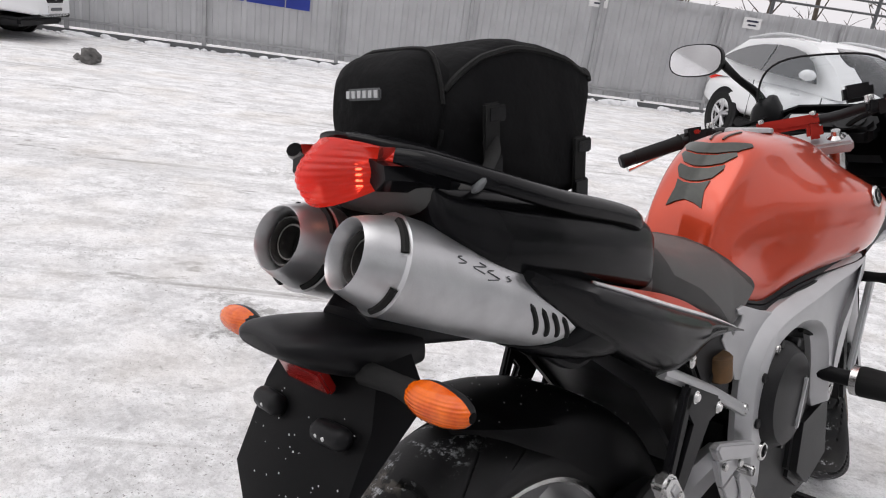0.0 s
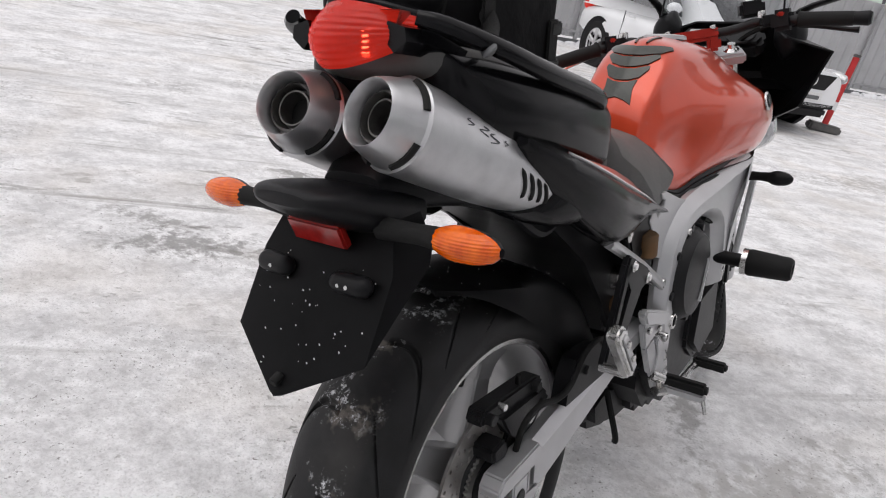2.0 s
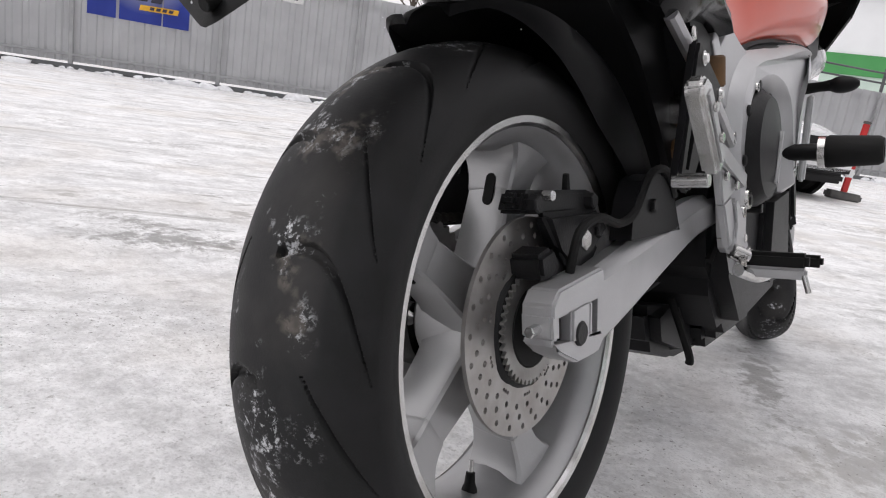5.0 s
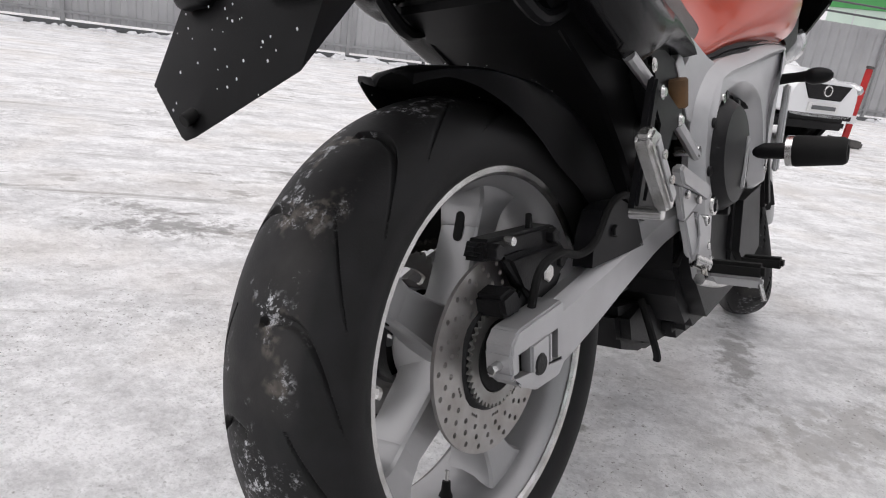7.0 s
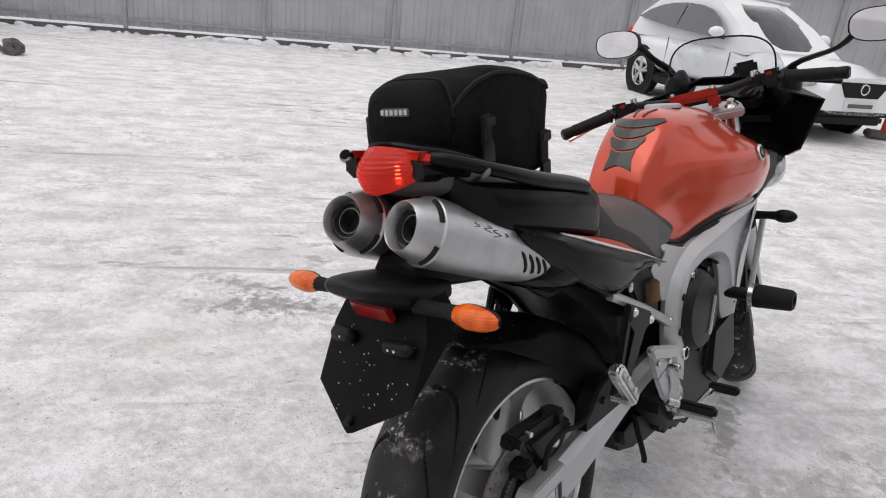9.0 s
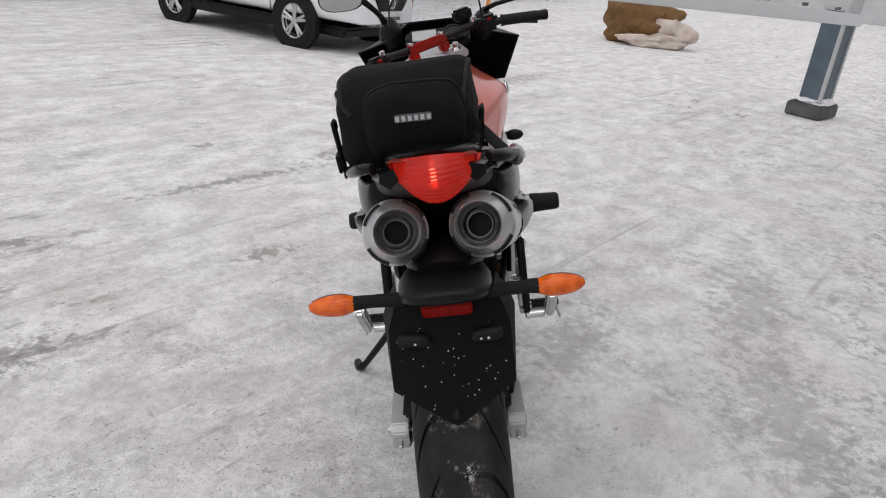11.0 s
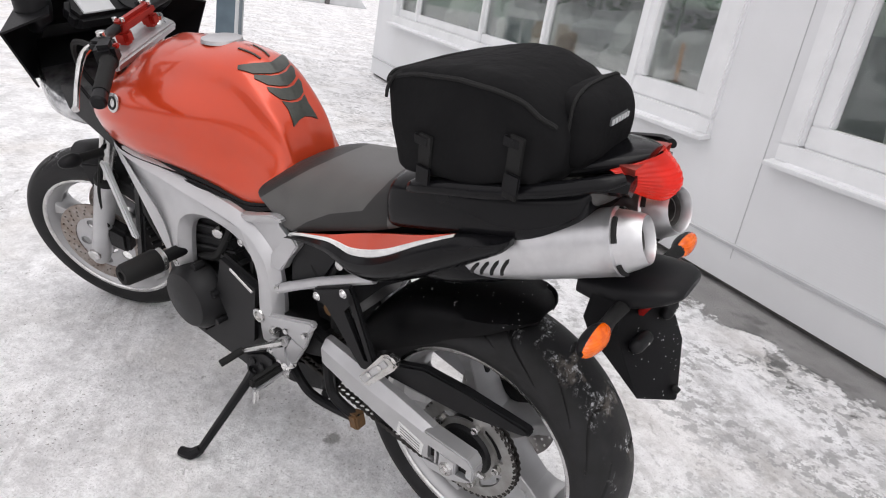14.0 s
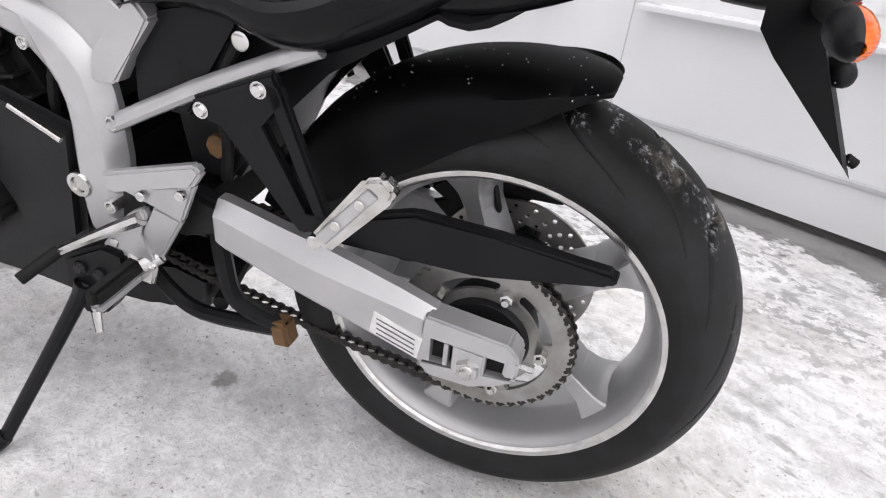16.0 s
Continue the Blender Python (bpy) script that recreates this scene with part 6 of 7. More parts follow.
# ---- tank, seat, tail ----
def tank_ring(r):
    """Ring in the plane y with a flat base, bulging shoulders and a narrower top."""
    y, base, mid, top, hw, tw, rake = r
    half = [(0, base), (hw * 0.55, base), (hw * 0.88, base + 0.02), (hw * 0.99, mid - 0.35 * (mid - base)), (hw, mid), (hw * 0.95, mid + 0.25 * (top - mid)), (tw + 0.35 * (hw - tw), mid + 0.58 * (top - mid)), (tw, mid + 0.82 * (top - mid)), (tw * 0.55, top - 0.010), (0, top)]
    base2 = base - float(np.interp(y, (0.49, 0.60, 0.80, 1.0, 1.09), (0.010, 0.019, 0.022, 0.018, 0.0)))
    flare = float(np.interp(y, (0.49, 0.55, 0.65, 0.80, 1.0), (0.040, 0.046, 0.036, 0.014, 0.0)))
    half = [(x + (flare * max(0.0, 1 - (z - base) / 0.085) ** 1.4 if x > 0 else 0), z if z > base + 0.05 else base2 + (z - base) * (base + 0.05 - base2) / 0.05) for x, z in half]
    line = [Vector((x, y + rake * (z - base), z)) for x, z in half]
    line = spline(line, 4)
    return line + [Vector((-p.x, p.y, p.z)) for p in line[-2:0:-1]]


TANK = [(0.492, 0.400, 0.418, 0.436, 0.062, 0.045, 0.0), (0.503, 0.398, 0.435, 0.474, 0.078, 0.056, 0.0), (0.528, 0.398, 0.465, 0.552, 0.090, 0.063, 0.0), (0.565, 0.391, 0.485, 0.602, 0.100, 0.068, 0.0), (0.605, 0.386, 0.498, 0.640, 0.111, 0.072, 0.0), (0.64, 0.391, 0.506, 0.664, 0.122, 0.075, 0.0), (0.68, 0.402, 0.512, 0.678, 0.137, 0.079, 0.0), (0.76, 0.415, 0.518, 0.683, 0.166, 0.085, 0.0), (0.86, 0.422, 0.522, 0.678, 0.194, 0.087, 0.0), (0.94, 0.422, 0.524, 0.669, 0.207, 0.083, 0.0), (1.02, 0.424, 0.516, 0.634, 0.203, 0.076, 0.0), (1.085, 0.440, 0.502, 0.578, 0.175, 0.062, 0.0), (1.118, 0.460, 0.495, 0.535, 0.12, 0.04, 0.0)]
tank = part("fuel_tank", loft(smooth_rings(TANK, tank_ring, 4)), PAINT, bike, "orange metallic fuel tank", angle=60)
part("tank_base_trim", loft(smooth_rings([(r[0], r[1] - 0.006, r[1] - 0.001, r[1] + 0.006, r[4] * 0.86, r[4] * 0.84, 0) for r in TANK[1:-1]], tank_ring, 3)), BLACK, bike)


bpy.context.view_layer.update()
_tank_tree = None


def on_tank(bm, lift=0.003):
    """Lays a flat mesh drawn in x and y (rear) on the tank's skin, along the direction given by its z."""
    from mathutils.bvhtree import BVHTree
    global _tank_tree
    if _tank_tree is None:
        t = bmesh.new()
        t.from_mesh(tank.data)
        _tank_tree = BVHTree.FromBMesh(t)
        t.free()
    way = Vector((0, 0.72, -0.69))
    for v in bm.verts:
        h = v.co.z
        start = Vector((v.co.x, 0.600, 0.617)) + Vector((0, 0.69, 0.72)) * v.co.y - way * 0.5
        hit, nor, _, _ = _tank_tree.ray_cast(start, way)
        if hit:
            v.co = hit + nor * (lift * (1 if h > 0 else -0.3))
    return bm


def patch(poly, step=0.006):
    """A thin flat tile of the given outline, finely cut, for laying on a curved skin."""
    t = bmesh.new()
    lo = [t.verts.new((x, y, 0)) for x, y in poly]
    t.faces.new(lo)
    for k in range(int(0.4 / step)):
        v = -0.2 + k * step
        bmesh.ops.bisect_plane(t, geom=t.verts[:] + t.edges[:] + t.faces[:], plane_co=(0, v, 0), plane_no=(0, 1, 0))
        bmesh.ops.bisect_plane(t, geom=t.verts[:] + t.edges[:] + t.faces[:], plane_co=(v, 0, 0), plane_no=(1, 0, 0))
    g = bmesh.ops.extrude_face_region(t, geom=t.faces[:])
    for v in g["geom"]:
        if isinstance(v, bmesh.types.BMVert):
            v.co.z = 1.0
    return t


pads = [[(0.0, 0.050), (0.018, 0.056), (0.060, 0.072), (0.066, 0.064), (0.050, 0.040), (0.020, 0.026), (0, 0.022)],
        [(0.0, 0.016), (0.020, 0.020), (0.050, 0.036), (0.054, 0.028), (0.038, 0.004), (0.016, -0.008), (0, -0.012)],
        [(0.0, -0.018), (0.018, -0.014), (0.043, 0.0), (0.044, -0.010), (0.032, -0.034), (0.014, -0.044), (0, -0.047)],
        [(0.0, -0.053), (0.014, -0.050), (0.031, -0.040), (0.028, -0.062), (0.034, -0.098), (0.018, -0.090), (0, -0.086)]]
for poly in pads:
    full = poly + [(-x, y) for x, y in poly[::-1] if x > 0]
    part("tank_pad", on_tank(patch(full)), PAD, tank, "dark carbon-look tank pad")
for s in (-1, 1):
    part("tank_stripe", on_tank(patch([(s * 0.010, 0.068), (s * 0.014, 0.068), (s * 0.022, 0.118), (s * 0.018, 0.118)])), PAD, tank)
bb = lathe([(-0.006, 0), (-0.006, 0.047), (0.002, 0.045), (0.004, 0.038), (0.004, 0)], (0, 0.79, 0.682), (0, 0.02, 0.99), 28)
part("filler_cap", bb, ALU, tank, "round silver filler cap")
for s in (-1, 1):
    part("tank_badge", lathe([(0, 0), (0, 0.022), (0.003, 0.022), (0.004, 0.019), (0.004, 0)], (s * 0.203, 0.935, 0.548), (s, 0, 0.25), 24), CHROME, tank, "round silver badge")
    part("badge_ring", lathe([(0.005, 0.010), (0.005, 0.016), (0.007, 0.014)], (s * 0.203, 0.935, 0.548), (s, 0, 0.25), 20, closed=True), ENGINE, tank)


def seat_ring(r):
    y, lo, hi, hw, n = r
    return oval(y, 0, (lo + hi) / 2 + 0.25 * (hi - lo), hw, (hi - lo) * 0.25, (hi - lo) * 0.75, n, 28)


def saddle_ring(r):
    """Crowned top, rounded shoulders, flanks straight down to the lower edge."""
    y, lo, hi, hw, n = r
    h = hi - lo
    half = [(0, hi), (0.35, hi - 0.02 * h), (0.60, hi - 0.08 * h), (0.76, hi - 0.17 * h), (0.88, hi - 0.31 * h), (0.94, hi - 0.45 * h), (0.98, hi - 0.62 * h), (1.0, lo + 0.20 * h), (1.0, lo + 0.10 * h), (0.97, lo + 0.02 * h), (0.90, lo), (0, lo)]
    half = [p for a, c in zip(half, half[1:]) for p in (a, ((a[0] + c[0]) / 2, (a[1] + c[1]) / 2))] + [half[-1]]
    return [Vector((x * hw, y, z)) for x, z in half] + [Vector((-x * hw, y, z)) for x, z in half[-2:0:-1]]


SEAT = [(0.556, 0.424, 0.432, 0.118, 2.6), (0.545, 0.414, 0.450, 0.132, 2.7), (0.50, 0.386, 0.486, 0.137, 2.7), (0.455, 0.367, 0.508, 0.140, 2.7), (0.42, 0.375, 0.516, 0.143, 2.8), (0.34, 0.408, 0.526, 0.147, 3.0), (0.26, 0.440, 0.544, 0.149, 3.2), (0.19, 0.466, 0.572, 0.147, 3.4), (0.135, 0.490, 0.610, 0.138, 3.4)]
SEAM = [(0.172, 0.62), (0.200, 0.545), (0.232, 0.494), (0.318, 0.458), (0.384, 0.417), (0.44, 0.373)]


def seat_panel(f):
    """Whether a face belongs to the paler top panel between the dark front wings and the dark lower flanks."""
    c = f.calc_center_median()
    return c.z - 0.43 < (0.52 - c.y) * 0.75 and (c.y < 0.172 or c.z > float(np.interp(c.y, [p[0] for p in SEAM], [p[1] for p in SEAM])))


b = loft(smooth_rings(SEAT, saddle_ring, 5))
for co, no in [((0, 0.52, 0.43), (0, 0.75, 1)), ((0, 0.172, 0), (0, 1, 0))] + [((0, *p), (0, p[1] - q[1], q[0] - p[0])) for p, q in zip(SEAM, SEAM[1:])]:
    bmesh.ops.bisect_plane(b, geom=b.verts[:] + b.edges[:] + b.faces[:], plane_co=co, plane_no=Vector(no).normalized())
top = b.copy()
bmesh.ops.delete(b, geom=[f for f in b.faces if seat_panel(f)], context="FACES")
bmesh.ops.delete(top, geom=[f for f in top.faces if not seat_panel(f)], context="FACES")
seat = part("rider_seat", b, VINYLSIDE, bike, "charcoal vinyl rider seat with a paler top", angle=50)
part("seat_panel", top, VINYL, seat, "paler grey grained vinyl panel", angle=50)
PILLION = [(0.145, 0.52, 0.580, 0.115, 3.0), (0.12, 0.525, 0.605, 0.128, 3.2), (0.0, 0.56, 0.632, 0.125, 3.2), (-0.10, 0.585, 0.650, 0.115, 3.2), (-0.185, 0.61, 0.660, 0.095, 3.0), (-0.20, 0.63, 0.655, 0.07, 3.0)]
part("passenger_seat", loft(smooth_rings(PILLION, seat_ring, 3)), VINYL, bike, angle=50)


def tail_ring(r):
    y, lo, hi, hw, n = r
    return oval(y, 0, (lo + hi) / 2, hw, (hi - lo) / 2, (hi - lo) / 2, n, 28)


TAIL = [(0.178, 0.476, 0.548, 0.134, 3.4), (0.168, 0.472, 0.580, 0.148, 4.2), (0.14, 0.478, 0.596, 0.153, 4.6), (0.06, 0.500, 0.612, 0.155, 4.6), (-0.03, 0.520, 0.630, 0.150, 4.2), (-0.11, 0.530, 0.650, 0.136, 3.4), (-0.16, 0.565, 0.657, 0.118, 3.0), (-0.180, 0.590, 0.662, 0.104, 2.8), (-0.186, 0.610, 0.655, 0.08, 2.6)]
part("tail_cowl", loft(smooth_rings(TAIL, tail_ring, 4)), GLOSS, bike, "glossy black tail fairing", angle=50)
b = tube([(-0.150, 0.118, 0.578), (-0.154, 0.100, 0.590), (-0.153, 0.05, 0.604), (-0.150, -0.04, 0.624), (-0.138, -0.13, 0.650), (-0.112, -0.200, 0.672), (-0.09, -0.225, 0.680)], [0.008, 0.013, 0.014, 0.014, 0.013, 0.012, 0.009], 12, 4, flat=0.8)
both("grab_rail", b, GLOSS, None, "black passenger grab rail")
part("tail_top", loft(smooth_rings([(-0.08, 0.630, 0.664, 0.100, 2.8), (-0.13, 0.640, 0.684, 0.088, 2.6), (-0.17, 0.655, 0.694, 0.077, 2.6), (-0.200, 0.665, 0.700, 0.060, 2.4), (-0.218, 0.678, 0.702, 0.044, 2.2), (-0.232, 0.690, 0.702, 0.026, 2.2)], tail_ring, 3)), GLOSS, bike, angle=60)

b = loft(smooth_ring_list([[Vector((x * k, y, z)) for x, z in ((0.078, 0.640 + d), (0.097, 0.652 + d), (0.094, 0.666 + d), (0.068, 0.672 + d), (0.060, 0.655 + d))] for y, k, d in ((-0.10, 1.16, -0.035), (-0.15, 1.10, -0.018), (-0.19, 1.0, -0.002), (-0.212, 0.93, 0.002), (-0.232, 0.86, 0.004))], 3))
both("tail_shoulder", b, GLOSS)

# side covers with orange insert and white line
COVER = [(0.436, 0.372, 0.366, 0.152, 0.001, 0.0005), (0.405, 0.385, 0.372, 0.157, 0.001, 0.0008), (0.370, 0.396, 0.374, 0.160, 0.0012, 0.002), (0.310, 0.411, 0.371, 0.165, 0.0030, 0.007), (0.276, 0.411, 0.358, 0.167, 0.0065, 0.018), (0.246, 0.409, 0.350, 0.169, 0.010, 0.029), (0.200, 0.421, 0.354, 0.171, 0.012, 0.033), (0.150, 0.446, 0.376, 0.173, 0.010, 0.028), (0.080, 0.492, 0.414, 0.170, 0.005, 0.010), (0.015, 0.529, 0.454, 0.161, 0.001, 0.001), (-0.06, 0.548, 0.505, 0.148, 0.0, 0.0), (-0.085, 0.556, 0.535, 0.138, 0.0, 0.0)]
for s in (-1, 1):
    rows, line, shelf = [], [], []
    for y, zt, zb, xo, w, q in COVER:
        q *= 0.8
        if s > 0 and w:                                   # on this side the black edge runs straight and hides most of the shelf
            zt, w, q = float(np.interp(y, (0.01, 0.165, 0.342, 0.436), (0.526, 0.470, 0.410, 0.374))), min(w, 0.0022), q * 0.45
        h = zt - zb
        rows.append([Vector((s * x, y, z)) for x, z in ((0.115, zt), (xo - 0.007, zt + 0.001), (xo, zt - 0.003), (xo + 0.012, zt - 0.20 * h), (xo + 0.012, zt - 0.45 * h), (xo, zt - 0.75 * h), (xo - 0.010, zb + 0.12 * h), (xo - 0.026, zb), (0.115, zb + 0.1 * h))])
        if w:                                             # white line along the upper edge, orange shelf sloping in above it
            line.append([Vector((s * x, y, z)) for x, z in ((xo - 0.001, zt - 0.003), (xo + 0.0010, zt - 0.0010), (xo - 0.002, zt + w), (xo - 0.005, zt + w + 0.001), (xo - 0.009, zt - 0.003))])
            shelf.append([Vector((s * x, y, z)) for x, z in ((xo - 0.004, zt - 0.002), (xo - 0.0035, zt + w - 0.0005), (xo - 0.006 - 0.7 * q, zt + w + q), (xo - 0.020 - 0.7 * q, zt + w + q - 0.004), (xo - 0.030, zt - 0.004))])
    part("side_cover", loft(smooth_ring_list(rows, 4)), GLOSS, bike, "black side cover", angle=50)
    part("cover_stripe", loft(smooth_ring_list(line, 4)), WHITE, bike, "white line on the side cover")
    part("cover_insert", loft(smooth_ring_list(shelf, 4)), PAINT, bike, "orange insert of the side cover")


# ---- silencers ----
def silencer(s):
    a, m = Vector((s * 0.116, 0.046, 0.463)), Vector((s * 0.070, -0.226, 0.570))
    d = (m - a).normalized()
    up = Vector((0, 0, 1))
    side = d.cross(up).normalized()
    top = side.cross(d).normalized()
    rings = []
    n = 30
    for u, r, q in ((0.0, 0.006, 1.0), (0.02, 0.020, 1.0), (0.07, 0.030, 1.0), (0.16, 0.0385, 1.0), (0.30, 0.0455, 1.0), (0.50, 0.0500, 1.0), (0.80, 0.0515, 1.0), (1.0, 0.0515, 1.0)):
        c = a.lerp(m, u)
        rings.append([c + r * (math.cos(2 * math.pi * k / n) * side + math.sin(2 * math.pi * k / n) * top * 1.04) for k in range(n)])
    body = part("silencer", loft(smooth_ring_list(rings)), STEEL, bike, "brushed steel under-seat silencer", angle=60)
    h = (m - a).length
    cap = part("end_cap", lathe([(h - 0.004, 0.048), (h - 0.004, 0.0535), (h + 0.004, 0.0540), (h + 0.007, 0.0500), (h + 0.012, 0.0485), (h + 0.030, 0.0435), (h + 0.044, 0.0385), (h + 0.047, 0.0365), (h + 0.044, 0.0345), (h + 0.014, 0.0335)], a, d, 40), STEEL, body)
    part("inner_pipe", lathe([(h + 0.016, 0.0340), (h + 0.016, 0.0300), (h + 0.030, 0.0290), (h + 0.032, 0.0265), (h + 0.028, 0.0255), (h + 0.010, 0.0250), (h + 0.010, 0.0215), (h + 0.026, 0.0210), (h + 0.026, 0.0190), (h - 0.03, 0.0185), (h - 0.03, 0)], a, d, 36), PIPE, body)
    # Black disc closes the pipe, standing for the shade inside its opening.
    part("mouth_shade", lathe([(h + 0.004, 0.0186), (h + 0.004, 0.0)], a, d, 24), DARKFILL, body)
    for k in range(4):                                    # slots of the end cap, their shade painted as black tubes
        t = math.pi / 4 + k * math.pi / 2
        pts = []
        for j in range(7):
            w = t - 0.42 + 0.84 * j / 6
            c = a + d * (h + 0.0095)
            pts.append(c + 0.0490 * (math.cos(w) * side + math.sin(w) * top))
        part("cap_slot_shade", tube(pts, 0.0045, 6, 1), DARKFILL, cap)
    for k in range(4):                                    # cooling slots on the flank, black tubes in place of their inner shade
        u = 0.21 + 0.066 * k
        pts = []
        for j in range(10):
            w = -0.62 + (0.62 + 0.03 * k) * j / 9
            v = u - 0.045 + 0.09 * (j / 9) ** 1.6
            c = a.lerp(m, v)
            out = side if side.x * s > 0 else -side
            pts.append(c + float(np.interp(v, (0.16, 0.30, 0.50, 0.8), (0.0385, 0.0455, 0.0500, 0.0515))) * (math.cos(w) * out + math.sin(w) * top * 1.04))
        part("flank_slot_shade", tube(pts, [0.0008] + [0.0034] * 8 + [0.0008], 6, 1), DARKFILL, body)
    b = bmesh.new()                                       # black surround that holds the front of the silencer
    n = 36
    rows = []
    for u, r, e in ((0.40, 0.0500, 0.0), (0.30, 0.0485, 0.004), (0.20, 0.0455, 0.007), (0.10, 0.0400, 0.009), (0.02, 0.030, 0.010), (-0.04, 0.016, 0.010)):
        c = a.lerp(m, u)
        ring = []
        for k in range(n):
            w = 2 * math.pi * k / n
            out = side if side.x * s > 0 else -side
            front = max(0.0, math.cos(w - 0.15)) ** 0.7    # open on the outer flank, closed round the rest
            ring.append(c + (r + e) * (math.cos(w) * out + math.sin(w) * top * 1.04) - d * 0.085 * front - out * 0.010 * front)
        rows.append(ring)
    part("silencer_surround", loft(rows), GLOSS, bike, "black surround of the silencer", angle=50)
    if s > 0:                                             # finger-drawn strokes in the dirt on the steel
        for u, w0, hgt, bow in ((0.80, 0.62, 0.16, 0.02), (0.72, 0.60, 0.20, -0.03), (0.655, 0.52, 0.22, 0.03), (0.58, 0.50, 0.12, 0.01)):
            pts = []
            for j in range(9):
                w = w0 - hgt * j / 8
                c = a.lerp(m, u + bow * math.sin(j * 0.9))
                out = side if side.x * s > 0 else -side
                pts.append(c + 0.0516 * (math.cos(w) * out + math.sin(w) * top * 1.04))
            part("scratch", tube(pts, 0.0007, 5, 1), POST, body)


silencer(-1)
silencer(1)
# ---- tail lamp, number plate holder, indicators ----
def lens_point(u, v):
    """Tail lens: u runs across from -1 to 1, v from the upper edge down to the lower one."""
    w = 1 - u * u
    top = Vector((u * 0.074, -0.190 - 0.046 * w, 0.678 + 0.018 * w))
    low = Vector((u * 0.070 * (0.80 + 0.12 * abs(u) ** 3), -0.205 - 0.052 * w, 0.652 - 0.026 * (1 - abs(u) ** 2.4)))
    return top.lerp(low, v) + Vector((0.005, -0.030 * math.sin(math.pi * min(1.0, 0.05 + v * 0.88)) * (0.48 + 0.52 * w) - 0.0007 * math.cos(v * 60), 0))


t = loft([[lens_point(-1 + k / 16, j / 60) for j in range(61)] for k in range(33)], caps=False, closed=False)
bmesh.ops.solidify(t, geom=t.faces[:], thickness=0.004)
lamp = part("tail_lamp", t, REDLENS, bike, "lit red tail lamp", angle=60)
BOWL = mat("red_lamp_reflector", (0.50, 0.10, 0.08), (0.34, 0.05, 0.04), rough=0.3, metal=0.6, scale=60)
t = loft([[Vector((0.003 + x * k, y, 0.668 + z * k)) for x, z in ((-0.066, 0.018), (-0.058, -0.006), (-0.030, -0.028), (0.030, -0.028), (0.058, -0.006), (0.066, 0.018))] for y, k in ((-0.2300, 1.06), (-0.2080, 1.0), (-0.1900, 0.80), (-0.1880, 0.30))], caps=False)
part("reflector_bowl", t, BOWL, lamp, "bright reflector behind the lens")
for k in range(7):                                        # the lit bulb, broken into short streaks by the ribs
    part("lit_bulb", tube([(-0.004, -0.202, 0.6420 + 0.0062 * k), (0.005 - 0.0008 * k, -0.200, 0.6425 + 0.0062 * k)], 0.0013, 6, 1), GLOW, lamp)
b = bmesh.new()
rows = [(0.16, 0.42, 0.47, 0.095), (0.02, 0.435, 0.50, 0.095), (-0.10, 0.455, 0.52, 0.088), (-0.19, 0.465, 0.528, 0.060), (-0.225, 0.470, 0.510, 0.045)]
loft(smooth_rings([(y, z0, z1, hw, 3.2) for y, z0, z1, hw in rows], tail_ring, 3), b)
part("undertray", b, BLACK, bike, "black under-tail tray")
b = bmesh.new()
loft(smooth_rings([(-0.17, 0.442, 0.490, 0.068, 3.0), (-0.22, 0.442, 0.498, 0.077, 3.2), (-0.27, 0.456, 0.506, 0.074, 3.2), (-0.308, 0.474, 0.510, 0.064, 3.0), (-0.326, 0.485, 0.508, 0.050, 2.8), (-0.332, 0.490, 0.504, 0.038, 2.6)], tail_ring, 3), b)
part("lamp_bracket", b, BLACK, bike, "black carrier of the indicators and plate")


def plate_y(x, z):
    """Plate holder: leans back towards its tip, with a shallow fold down its middle."""
    return -0.262 - (0.455 - z) * 0.515 + 0.12 * abs(x)


t = bmesh.new()
mid = [t.verts.new((0, plate_y(0, z), z)) for z in (0.47, 0.415, 0.325, 0.278)]
for s in (-1, 1):
    rim = [t.verts.new((s * x, plate_y(x, z), z)) for x, z in ((0.080, 0.47), (0.100, 0.415), (0.100, 0.328), (0.010, 0.281))]
    for k in range(3):
        t.faces.new((mid[k], mid[k + 1], rim[k + 1], rim[k]))
bmesh.ops.solidify(t, geom=t.faces[:], thickness=0.006)
holder = part("plate_holder", t, BLACK, bike, "black plastic plate holder without a plate, spotted with snow", angle=15)
for s in (-1, 1):
    b = bmesh.new()
    t = bmesh.new()
    vs = [t.verts.new((s * x, y, z)) for x, y, z in ((0.080, plate_y(0.080, 0.47), 0.47), (0.100, plate_y(0.100, 0.415), 0.415), (0.100, plate_y(0.100, 0.328), 0.328), (0.112, -0.222, 0.420), (0.104, -0.205, 0.440), (0.085, -0.205, 0.475))]
    t.faces.new(vs)
    bmesh.ops.solidify(t, geom=t.faces[:], thickness=0.005)
    part("holder_flange", t, BLACK, holder)
    yy = plate_y(0.055, 0.405)
    lug = part("plate_lug", capsule((s * 0.044, yy - 0.010, 0.405), (s * 0.074, yy - 0.008, 0.405), 0.0125, 14), BLACK, holder)
    # No openings are cut: white dots stand for bright snow seen through the lugs.
    for q in ((-0.006, 0.006) if s > 0 else (0.0,)):
        part("lug_hole_dot", rod((s * 0.056 + q, yy - 0.0225, 0.405), (s * 0.056 + q, yy - 0.018, 0.406), 0.0022), WHITE, lug, "white dot painted for the bright snow seen through the lug's hole")
part("holder_knob", rod((0.0, plate_y(0, 0.300), 0.300), (0.0, plate_y(0, 0.300) - 0.012, 0.294), 0.006), RUBBER, holder)
